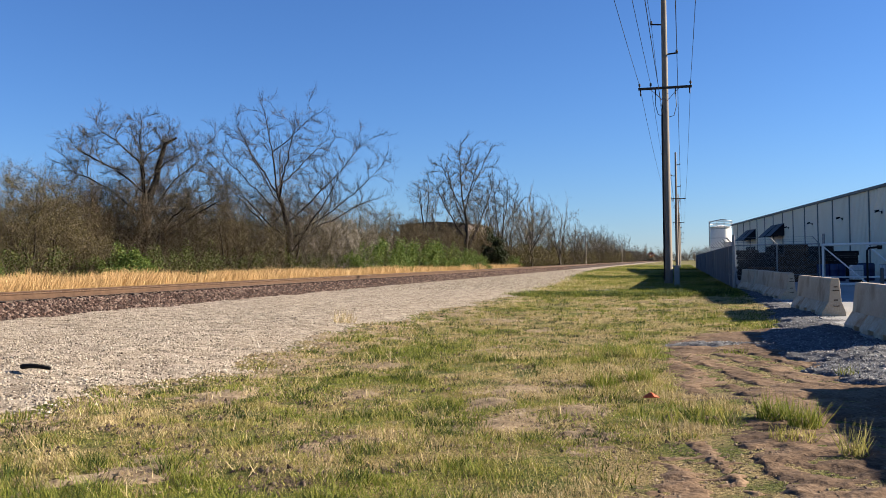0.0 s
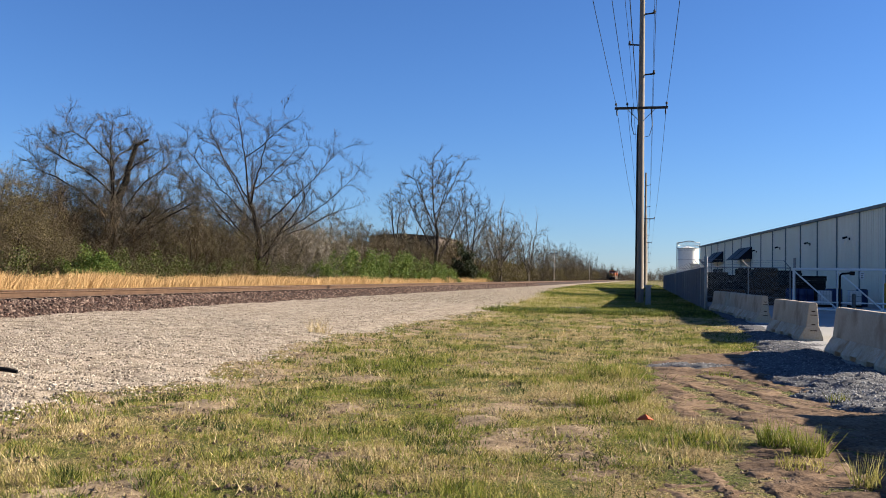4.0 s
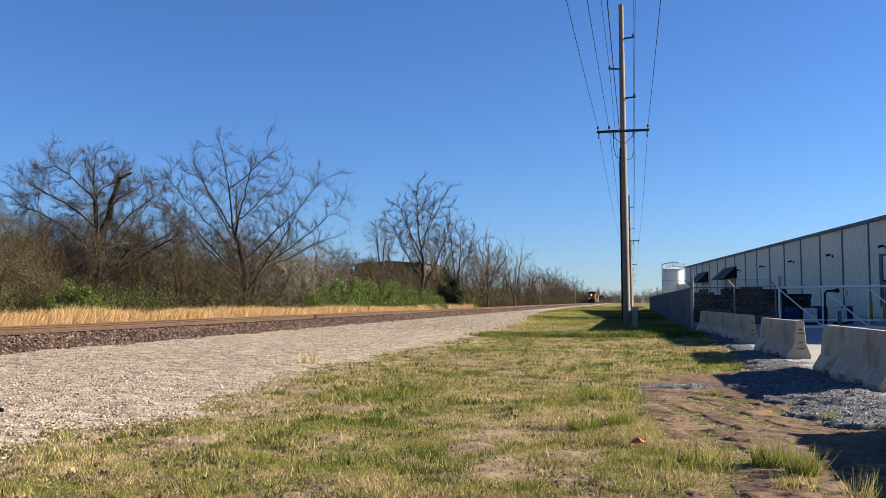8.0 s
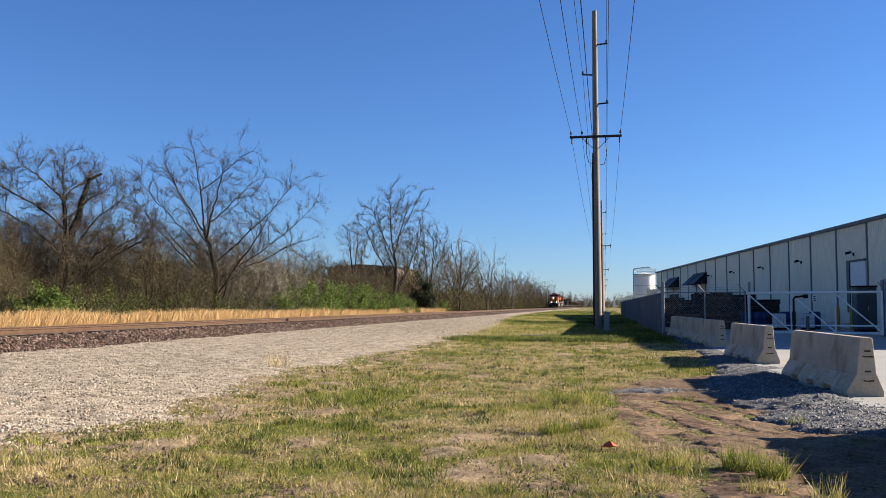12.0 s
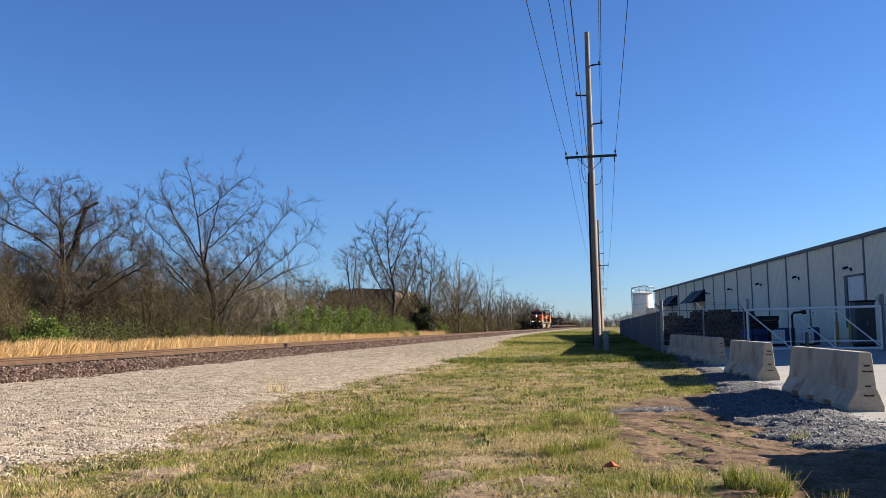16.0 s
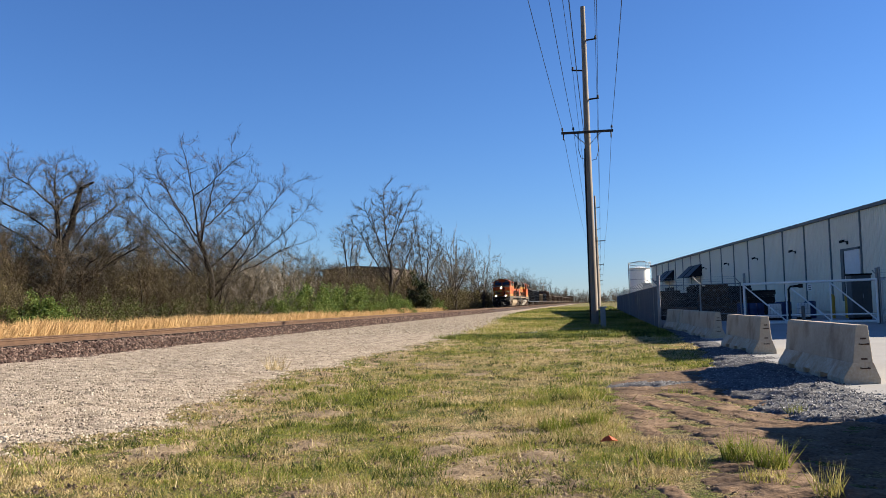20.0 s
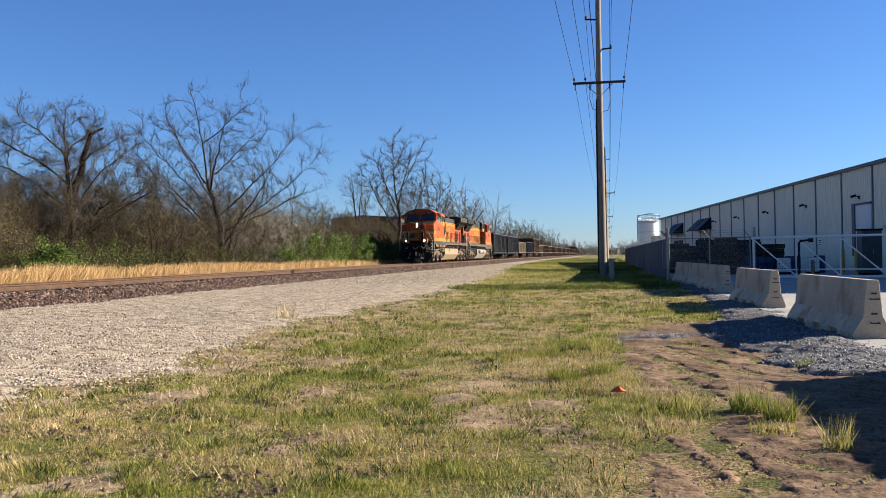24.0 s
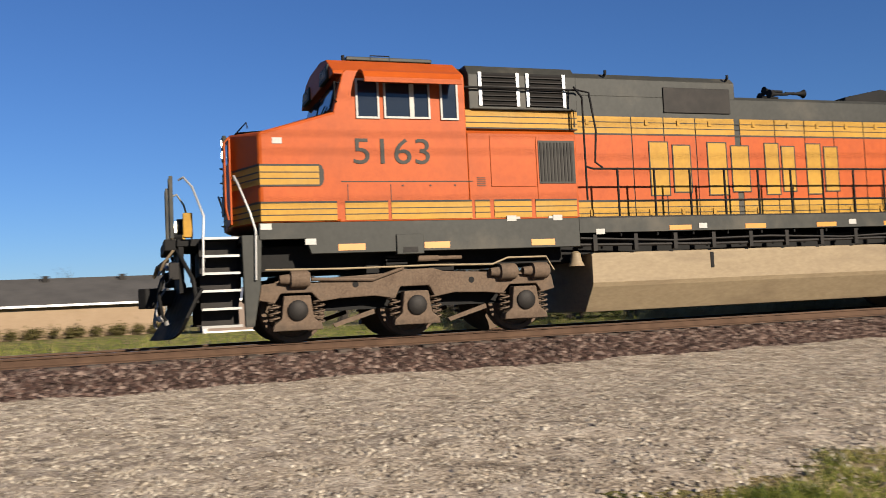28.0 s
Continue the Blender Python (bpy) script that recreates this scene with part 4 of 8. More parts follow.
    part("mirror", Geo().tube([(1.5, 2.62, 4.0), (1.66, 2.56, 4.0), (1.66, 2.56, 4.3), (1.5, 2.68, 4.32)], 0.014, 6), BLACK, t)
    # side windows with white frames, and the awning above them
    for s in (-1, 1):
        for k, (y0, y1, z0, z1) in enumerate(((2.95, 3.36, 3.72, 4.41), (3.44, 4.27, 3.73, 4.37), (4.46, 4.79, 3.72, 4.41))):
            a, b = sorted((s * 1.495, s * 1.507))
            pane = part("side_window", Geo().box(a, b, y0 + 0.03, y1 - 0.03, z0 + 0.03, z1 - 0.03), GLASSDARK, t, "dark cab side window")
            a, b = sorted((s * 1.495, s * 1.528))
            fr = Geo().box(a, b, y0, y1, z0, z0 + 0.035).box(a, b, y0, y0 + 0.035, z0 + 0.035, z1 - 0.035).box(a, b, y1 - 0.035, y1, z0 + 0.035, z1 - 0.035)
            if k != 1:
                fr.box(a, b, y0, y1, z1 - 0.035, z1)
            else:
                fr.box(a, b, y0 + 0.46, y0 + 0.54, z0 + 0.035, z1 - 0.035)
            part("window_frame", fr, OFFWHITE, pane, "white window frame")
        aw = [(1.48, 4.56), (1.62, 4.545), (1.78, 4.47), (1.88, 4.35), (1.90, 4.26), (1.875, 4.26), (1.85, 4.33), (1.76, 4.43), (1.61, 4.50), (1.48, 4.515)]
        part("awning", Geo().prism([(s * a, b) for a, b in aw], "y", 3.02, 4.74), ORANGE, t, "curved orange window awning", bevel=0.006)
        lettering("number", number, 0.60, DARKLINE, t, Matrix.Translation((s * 1.508, 3.56, 3.14)) @ (FACE_RIGHT if s > 0 else FACE_LEFT) @ Matrix.Diagonal((1.2, 1.04, 1, 1)))
        part("placard", Geo().box(*sorted((s * 1.50, s * 1.508)), 1.52, 1.68, 3.28, 3.38), OFFWHITE, t, "small white placard")
        seam = Geo()
        for y0, y1, z in ((2.65, 5.0, 2.64),):
            seam.box(*sorted((s * 1.50, s * 1.508)), y0, y1, z, z + 0.014)
        for y in (2.75, 3.5):
            seam.box(*sorted((s * 1.50, s * 1.507)), y, y + 0.01, 2.32, 2.60)
        for y in (3.7, 4.2, 4.65):
            seam.box(*sorted((s * 1.50, s * 1.512)), y, y + 0.03, 2.565, 2.59)
        part("seam", seam, DARKLINE, t)
    # wide equipment cabinet behind the cab
    for s in (-1, 1):
        a, b = sorted((s * 0.82, s * 1.50))
        cabinet = part("equipment_cabinet", Geo().prism([(s * 0.82, 1.97), (s * 1.50, 1.97), (s * 1.50, 3.50), (s * 1.44, 3.56), (s * 0.82, 3.62)], "y", 4.93, 7.05), ORANGE, t, bevel=0.015)
        for y0, y1, z0, z1 in ((5.35, 6.22, 2.55, 3.45), (6.24, 7.02, 2.30, 3.45)):
            part("cabinet_door", Geo().box(*sorted((s * 1.50, s * 1.514)), y0, y1, z0, z1), ORANGE, cabinet, bevel=0.006)
        fr = part("intake_frame", Geo().box(*sorted((s * 1.512, s * 1.525)), 6.28, 7.0, 2.60, 3.38), DARKLINE, cabinet)
        for k in range(10):
            part("louvre", Geo().box(*sorted((s * 1.522, s * 1.536)), 6.31 + k * 0.067, 6.345 + k * 0.067, 2.64, 3.34), GRILLE, fr)
        lv = Geo()
        for k in range(5):
            lv.box(*sorted((s * 1.50, s * 1.51)), 5.08, 5.24, 2.56 + k * 0.035, 2.573 + k * 0.035)
        part("vent_slots", lv, DARKLINE, cabinet)
        for y0, y1 in ((1.30, 2.56), (2.70, 3.44), (3.50, 4.96), (5.02, 5.30), (5.38, 6.10), (6.18, 7.0)):
            a, b = sorted((s * 1.503, s * 1.511))
            band = part("yellow_band", Geo().box(a, b, y0, y1, 2.00, 2.29), YELLOW, t, "yellow painted band")
            a, b = sorted((s * 1.509, s * 1.516))
            part("trim_line", Geo().box(a, b, y0, y1, 2.09, 2.105).box(a, b, y0, y1, 2.185, 2.20).box(a, b, y0, y1, 2.29, 2.32), DARKLINE, band)
        for y in (5.62, 6.42):
            part("placard", Geo().box(*sorted((s * 1.50, s * 1.52)), y, y + 0.24, 1.95, 2.01), OFFWHITE, t, "small white placard")
        # grey upper box with two shuttered grilles
        up = part("upper_box", Geo().prism([(s * 0.6, 4.02), (s * 1.12, 4.02), (s * 1.12, 4.66), (s * 0.95, 4.86), (s * 0.6, 4.86)], "y", 5.15, 7.32), GREY, t, bevel=0.015)
        yb = part("yellow_band", Geo().box(*sorted((s * 0.9, s * 1.13)), 4.95, 7.3, 3.66, 4.0), YELLOW, t)
        a, b = sorted((s * 1.128, s * 1.138))
        part("trim_line", Geo().box(a, b, 4.96, 7.29, 3.765, 3.78).box(a, b, 4.96, 7.29, 3.875, 3.89).box(a, b, 4.96, 7.29, 3.66, 3.685), DARKLINE, yb)
        for y0 in (5.34, 6.28):
            fr = part("grille_frame", Geo().box(*sorted((s * 1.12, s * 1.15)), y0, y0 + 0.06, 4.08, 4.70).box(*sorted((s * 1.12, s * 1.15)), y0 + 0.74, y0 + 0.80, 4.08, 4.70), GALV, up, "pale grille frame")
            part("grille_back", Geo().box(*sorted((s * 1.115, s * 1.125)), y0 + 0.06, y0 + 0.74, 4.08, 4.70), BLACK, fr)
            for k in range(7):
                part("slat", Geo().prism([(s * 1.125, 4.10 + k * 0.086), (s * 1.165, 4.09 + k * 0.086), (s * 1.165, 4.105 + k * 0.086), (s * 1.125, 4.15 + k * 0.086)], "y", y0 + 0.06, y0 + 0.74), GRILLE, fr)
        part("box_pipe", Geo().tube([(s * 1.18, 5.2, 4.02), (s * 1.2, 7.2, 4.02), (s * 1.2, 7.2, 3.7)], 0.02, 6), GREY, t)
    # long hood
    hood_lo = part("hood", Geo().box(-0.82, 0.82, 4.93, 16.8, 1.95, 4.40), GREY, t, "orange and yellow engine hood")
    part("hood_top", Geo().prism([(-0.82, 4.40), (0.82, 4.40), (0.82, 4.74), (0.70, 4.86), (-0.70, 4.86), (-0.82, 4.74)], "y", 4.93, 11.08), GREY, t, bevel=0.01)
    part("hood_cap", Geo().prism([(-0.82, 4.40), (0.82, 4.40), (0.76, 4.47), (-0.76, 4.47)], "y", 11.08, 16.8), GREY, t)
    for s in (-1, 1):
        a, b = sorted((s * 0.82, s * 0.835))
        # every engine door has an orange body between two yellow ends
        edges = [7.32, 8.62, 9.35, 10.08, 11.02, 11.14, 12.0, 12.75, 13.5, 14.3, 15.05, 15.9, 16.78]
        for y0, y1 in zip(edges, edges[1:]):
            if y1 - y0 < 0.2:
                continue
            d = part("engine_door", Geo().box(a, b, y0 + 0.012, y1 - 0.012, 2.37, 3.64), ORANGE, hood_lo)
            for z0, z1 in ((3.67, 4.0), (2.0, 2.33)):
                g = part("door_band", Geo().box(a, b, y0 + 0.012, y1 - 0.012, z0, z1), YELLOW, hood_lo, "yellow end of the engine door")
            for z0, z1 in ((2.06, 2.18), (3.84, 3.94)):
                part("door_latch", Geo().box(*sorted((s * 0.835, s * 0.858)), y0 + 0.3, y0 + 0.37, z0, z1), YELLOW, hood_lo)
        a2, b2 = sorted((s * 0.834, s * 0.843))
        ln = Geo()
        for z in (3.775, 3.885, 2.105, 2.215):
            ln.box(a2, b2, 7.32, 16.78, z, z + 0.013)
        ln.box(a2, b2, 7.32, 16.78, 3.64, 3.67).box(a2, b2, 7.32, 16.78, 2.33, 2.37)
        part("trim_line", ln, DARKLINE, hood_lo)
        part("hood_screen", Geo().box(*sorted((s * 0.82, s * 0.85)), 9.38, 10.94, 4.1, 4.61), GRILLE, t, "dark mesh screen", bevel=0.01)
        part("rain_gutter", Geo().tube([(s * 0.85, 7.35, 4.85), (s * 0.85, 7.35, 2.05)], 0.02, 6), GREY, t)
        part("lift_lug", Geo().tube([(s * 0.8, 8.1, 4.8), (s * 0.86, 8.1, 4.84), (s * 0.86, 8.1, 4.9)], 0.03, 6).tube([(s * 0.8, 10.9, 4.8), (s * 0.86, 10.9, 4.84), (s * 0.86, 10.9, 4.9)], 0.03, 6), BLACK, t)
        # the company's mark, as plain yellow blocks with dark edges
        for y0, w in ((9.0, 1.06), (10.34, 1.12), (11.72, 0.84), (12.76, 0.92)):
            for o, ww, hh in ((0.0, 0.38 * w, 1.04), (0.50 * w, 0.36 * w, 0.92)):
                yy, z0 = y0 + o, 2.98 - hh / 2
                blk = part("mark_block", Geo().box(*sorted((s * 0.836, s * 0.846)), yy, yy + ww, z0, z0 + hh), YELLOW, hood_lo, "plain yellow block of the company mark")
                fr = Geo()
                e = 0.022
                a3, b3 = sorted((s * 0.838, s * 0.850))
                fr.box(a3, b3, yy - e, yy, z0 - e, z0 + hh + e).box(a3, b3, yy + ww, yy + ww + e, z0 - e, z0 + hh + e).box(a3, b3, yy, yy + ww, z0 - e, z0).box(a3, b3, yy, yy + ww, z0 + hh, z0 + hh + e)
                part("mark_edge", fr, DARKLINE, blk)
    # radiator end
    part("rear_hood", Geo().box(-0.82, 0.82, 16.8, 20.95, 1.95, 4.2), ORANGE, t, "orange rear hood", bevel=0.01)
    part("rear_hood_top", Geo().box(-0.83, 0.83, 16.8, 20.95, 4.2, 4.6), GREY, t)
    ztop = 4.74 if not rear else 4.86
    wing = [(-1.5, 4.22), (-1.0, 3.98), (1.0, 3.98), (1.5, 4.22), (1.5, 4.62), (1.36, ztop), (-1.36, ztop), (-1.5, 4.62)]
    part("radiator_wing", Geo().prism(wing, "y", 16.9, 21.6), BLACK if rear else DARKLINE, t, "wide overhanging radiator housing", bevel=0.03)
    part("radiator_fan_deck", Geo().box(-1.1, 1.1, 17.2, 21.2, ztop, ztop + 0.06), BLACK, t)
    for s in (-1, 1):
        for k in range(2 if not rear else 4):
            w = 1.45 if not rear else 0.82
            y0 = 17.2 + k * (w + 0.06)
            part("radiator_screen", Geo().add([(s * 0.84, y0, 3.38), (s * 0.84, y0 + w, 3.38), (s * 1.30, y0 + w, 3.97), (s * 1.30, y0, 3.97), (s * 0.84, y0, 3.9), (s * 0.84, y0 + w, 3.9)],
                                             [(0, 1, 2, 3), (4, 3, 2, 5), (0, 3, 4), (1, 5, 2), (0, 4, 5, 1)]), GRILLE, t, "dark radiator intake screen")
        for y0, y1, z0, z1 in ((16.95, 17.5, 2.75, 3.25), (17.6, 18.1, 2.75, 3.25), (16.95, 17.5, 2.05, 2.65), (17.6, 18.1, 2.05, 2.65), (18.3, 18.65, 2.2, 3.1), (19.4, 19.65, 2.1, 3.2), (19.8, 20.05, 2.1, 3.2), (20.15, 20.6, 2.1, 3.2)):
            part("filter_door", Geo().box(*sorted((s * 0.82, s * 0.84)), y0, y1, z0, z1), GRILLE, t, "dark louvred filter door", bevel=0.006)
        part("open_door", Geo().box(*sorted((s * 0.82, s * 0.86)), 18.75, 19.25, 2.0, 3.25), ORANGE, t, bevel=0.01)
        part("yellow_band", Geo().box(*sorted((s * 0.822, s * 0.83)), 16.8, 20.95, 2.0, 2.04), YELLOW, t)
    if rear:
        lettering("number", number, 0.32, OFFWHITE, t, Matrix.Translation((0.9, 21.605, 4.42)) @ Matrix.Rotation(math.pi, 4, "Z") @ FACE_FRONT)
        lettering("number", number, 0.32, OFFWHITE, t, Matrix.Translation((-0.9, 21.605, 4.42)) @ Matrix.Rotation(math.pi, 4, "Z") @ FACE_FRONT)
    part("exhaust_outlet", Geo().prism([(14.2, 4.47), (15.6, 4.47), (15.6, 4.78), (15.2, 4.82), (14.2, 4.62)], "x", -0.5, 0.5), BLACK, t, bevel=0.02)
    horn = part("horn_stand", Geo().box(-0.1, 0.1, 12.8, 13.1, 4.46, 4.62), BLACK, t)
    for dx, dz, dy in ((-0.16, 0.06, -1), (0.0, 0.16, -1), (0.16, 0.06, -1), (0.1, 0.1, 1)):
        part("horn", Geo().lathe([(0.03, 0), (0.035, dy * 0.3), (0.06, dy * 0.42), (0.10, dy * 0.48)], "y", (dx, 12.95, 4.66 + dz), 12), BLACK, horn, smooth=True)
    # walkway handrails
    for s in (-1, 1):
        x = s * 1.46
        posts = [7.9 + 0.78 * k for k in range(17)]
        for y in posts:
            part("stanchion", Geo().tube([(x, y, 1.62), (x, y, 2.9)], 0.022, 8), BLACK, t)
        rails_of(t, [(x, 7.25, 2.92), (x, 7.4, 2.88), (x, 20.4, 2.88)])
        rails_of(t, [(x, 7.9, 2.28), (x, 20.4, 2.28)], 0.016)
        rails_of(t, [(s * 1.2, 5.0, 4.40), (s * 1.22, 7.3, 4.40), (s * 1.30, 7.48, 4.34), (s * 1.46, 7.5, 3.6), (x, 7.45, 3.0), (x, 7.6, 2.9)], 0.02)
        rails_of(t, [(s * 1.25, 7.2, 4.45), (s * 1.46, 7.25, 4.2), (x, 7.25, 2.3)], 0.02)
    # walkway deck
    part("walkway", Geo().box(-1.5, 1.5, 7.02, 21.2, 1.955, 1.99), GRILLE, t)
    # front platform, steps, pilot
    for end, yf in ((0, 0.0), (1, L - 0.2)):
        q = 1 if end == 0 else -1

        def P(x, y, z):
            return (x, yf + q * y, z)

        def ybox(g, x0, x1, y0, y1, z0, z1):
            a, b = sorted((yf + q * y0, yf + q * y1))
            return g.box(x0, x1, a, b, z0, z1)

        part("platform", ybox(ybox(Geo(), -0.98, 0.98, 0.0, 0.96, 1.66, 1.78), -1.45, 1.45, 0.96, 1.25, 1.66, 1.78), GREY if end else BLACK, t, bevel=0.01)
        part("anticlimber", ybox(Geo(), -0.92, 0.92, -0.20, -0.004, 1.60, 1.79), BLACK, t, bevel=0.02)
        part("pilot_plate", ybox(Geo(), -1.0, 1.0, 0.02, 0.10, 0.9, 1.655), BLACK, t)
        for s in (-1, 1):
            part("pilot_strut", Geo().tube([P(s * 0.92, 0.0, 1.60), P(s * 1.30, 0.22, 1.10), P(s * 1.38, 0.26, 0.72)], 0.035, 8), BLACK, t)
            part("cut_lever", Geo().tube([P(s * 0.35, -0.16, 1.02), P(s * 0.42, -0.30, 0.80), P(s * 0.55, -0.36, 0.46), P(s * 0.50, -0.34, 0.34)], 0.016, 6), SILVER, t, "worn bright lever")
            part("hose_bracket", Geo().tube([P(s * 0.66, -0.02, 1.42), P(s * 0.72, -0.16, 1.38), P(s * 0.84, -0.16, 1.30)], 0.03, 8), GALV, t)
            part("glad_hand", Geo().lathe([(0.03, 0), (0.06, 0.02), (0.06, 0.06), (0.03, 0.08)], "x", P(s * 0.60, -0.26, 0.50), 10), SILVER, t, "worn bright hose coupling", smooth=True)
        if end == 0:
            blade = Geo()
            v, n = [], 17
            for o in (0.0, 0.05):
                for i in range(n):
                    f, sx = abs(i - 8) / 8, (1 if i > 8 else -1)
                    low = 0.14 + 0.36 * f ** 5
                    v += [(sx * 1.48 * f, -0.45 + 0.52 * f + o, low), (sx * 1.48 * f, -0.24 + 0.46 * f + o, low + 0.30), (sx * 1.45 * f, -0.02 + 0.34 * f + o, 1.0 - 0.06 * f ** 6)]
            faces, m = [], 3 * n
            for i in range(n - 1):
                j = 3 * i
                faces += [(j, j + 3, j + 4, j + 1), (j + 1, j + 4, j + 5, j + 2), (m + j, m + j + 1, m + j + 4, m + j + 3), (m + j + 1, m + j + 2, m + j + 5, m + j + 4), (j, m + j, m + j + 3, j + 3), (j + 2, j + 5, m + j + 5, m + j + 2)]
            for j in (0, 3 * (n - 1)):
                faces += [(j, j + 1, m + j + 1, m + j), (j + 1, j + 2, m + j + 2, m + j + 1)]
            blade.add(v, faces)
            part("snow_plow", blade, BLACK, t, "black snow plow blade")
        cp = part("coupler", ybox(Geo(), -0.16, 0.16, -0.35, 0.3, 0.72, 0.98), BLACK, t, bevel=0.03)
        part("knuckle", Geo().prism([(-0.2, yf - q * 0.3), (0.22, yf - q * 0.28), (0.24, yf - q * 0.5), (0.12, yf - q * 0.62), (-0.05, yf - q * 0.56), (-0.02, yf - q * 0.45), (-0.22, yf - q * 0.5)], "z", 0.68, 1.02), BLACK, cp, bevel=0.02)
        for x0, bow in ((-0.75, 0.25), (-0.5, 0.2), (0.5, 0.22), (0.72, 0.28)):
            part("air_hose", Geo().tube([P(x0, -0.02, 1.3), P(x0, -0.2, 1.2), P(x0 + 0.05, -0.3, 0.9), P(x0 + 0.1, -0.25, 0.55), P(x0 + 0.06, -0.2, 0.45)], 0.028, 8), BLACK, t, smooth=True)
            part("hose_fitting", Geo().tube([P(x0 + 0.06, -0.2, 0.47), P(x0 + 0.04, -0.18, 0.40)], 0.035, 8), SILVER, t)
        part("mu_cable", Geo().tube([P(-0.1, -0.1, 1.5), P(-0.12, -0.28, 1.35), P(0.05, -0.34, 1.22), P(0.25, -0.3, 1.36), P(0.34, -0.12, 1.5)], 0.03, 8), TANKTAN, t, "looped pale cable", smooth=True)
        part("mu_cable", Geo().tube([P(0.55, -0.08, 1.58), P(0.62, -0.22, 1.40), P(0.78, -0.26, 1.30), P(0.92, -0.20, 1.42), P(1.0, -0.06, 1.60)], 0.022, 8), TANKTAN, t, "looped pale cable", smooth=True)
        part("mu_cable", Geo().tube([P(-0.9, -0.08, 1.55), P(-0.86, -0.24, 1.34), P(-0.7, -0.26, 1.28), P(-0.62, -0.12, 1.45)], 0.022, 8), GALV, t, "looped pale cable", smooth=True)
        part("pilot_bracket", ybox(Geo(), -0.95, -0.80, -0.14, 0.02, 1.05, 1.32), GRILLE, t, bevel=0.01)
        part("pilot_bracket", ybox(Geo(), 0.86, 1.05, -0.14, 0.02, 1.12, 1.40), GRILLE, t, bevel=0.01)
        part("uncoupling_lever", Geo().tube([P(-1.3, -0.12, 1.1), P(-0.3, -0.14, 1.06), P(0.1, -0.14, 1.1), P(1.35, -0.1, 1.14)], 0.02, 6), BLACK, t)
        for s in (-1, 1):
            for k, z in enumerate((0.35, 0.63, 0.92, 1.2, 1.48, 1.77)):
                inset = 0.03 * k
                a, b = sorted((s * (1.02 - 0.02 * k), s * (1.50 - inset)))
                tr = part("step", ybox(Geo(), a, b, 0.32 + 0.01 * k, 0.95, z - 0.03, z), GRILLE, t, bevel=0.004)
                part("step_edge", ybox(Geo(), *sorted((s * (1.485 - inset), s * (1.512 - inset))), 0.32 + 0.01 * k, 0.95, z - 0.035, z + 0.004), SILVER, tr, "bright worn step edge")
                if k < 5:
                    part("riser", ybox(Geo(), *sorted((s * (1.06 - 0.02 * k), s * (1.09 - 0.02 * k))), 0.34, 0.94, z, z + 0.25), GRILLE, t)
            a, b = sorted((s * 1.36, s * 1.50))
            g = Geo()
            g.prism([(yf + q * 0.98, 1.78), (yf + q * 1.30, 1.78), (yf + q * 1.26, 0.95), (yf + q * 1.14, 0.30), (yf + q * 1.0, 0.30)], "x", a, b)
            part("step_plate", g, GREY, t, bevel=0.01)
            part("grab_rail", Geo().tube([P(s * 1.05, 0.05, 2.74), P(s * 1.12, 0.12, 2.78), P(s * 1.25, 0.25, 2.6), P(s * 1.48, 0.40, 2.1), P(s * 1.52, 0.38, 1.8), P(s * 1.52, 0.36, 1.15)], 0.019, 8), SILVER, t, "pale bent grab rail", smooth=True)
            part("grab_rail", Geo().tube([P(s * 1.30, 0.92, 2.70), P(s * 1.38, 0.90, 2.76), P(s * 1.46, 0.96, 2.6), P(s * 1.52, 1.12, 2.15), P(s * 1.54, 1.20, 1.85), P(s * 1.54, 1.18, 1.05)], 0.019, 8), SILVER, t, "pale bent grab rail", smooth=True)
            for x0 in (0.92, 0.55):
                part("platform_post", ybox(Geo(), *sorted((s * x0, s * (x0 + 0.07))), -0.10, -0.04, 1.8, 2.82), GREY, t, bevel=0.005)
            part("platform_gate", ybox(Geo(), *sorted((s * 0.62, s * 0.76)), -0.08, -0.06, 1.95, 2.75), GRILLE, t)
            part("platform_post", ybox(Geo(), *sorted((s * 0.77, s * 0.81)), -0.09, -0.05, 1.8, 2.80), TANKTAN, t, bevel=0.005)
            dl = part("ditch_light_box", Geo().lathe([(0.13, q * 0.16), (0.13, 0.0), (0.115, -q * 0.01)], "y", P(s * 0.80, 0.02, 2.0), 16), BLACK, t, smooth=True)
            part("ditch_light", Geo().lathe([(0.10, 0.0), (0.09, -q * 0.02), (0.03, -q * 0.03)], "y", P(s * 0.80, 0.006, 2.0), 16), LAMPDIM if (end == 0 and not rear) else BLACK, dl, "lit ditch light" if (end == 0 and not rear) else "", smooth=True)
            if end == 0:
                part("sand_box", ybox(Geo(), *sorted((s * 0.98, s * 1.1)), 0.1, 0.25, 1.8, 2.2), YELLOW, t, bevel=0.01)
                for k in range(5):
                    part("nose_grab", Geo().tube([(s * -0.9, 1.02, 2.15 + k * 0.27), (s * -0.9, 0.9, 2.15 + k * 0.27), (s * -1.15, 1.0, 2.15 + k * 0.27), (s * -1.15, 1.15, 2.15 + k * 0.27)], 0.012, 5), DARKLINE, t) if s > 0 else None
    return t


lead = locomotive("orange, yellow and grey-green freight locomotive rolling on the track", "5163", False)
second = locomotive("second orange and dark freight locomotive coupled tail first", "3988", True)
TRAIN.append((lead, 0.0, False))
TRAIN.append((second, 43.9, True))


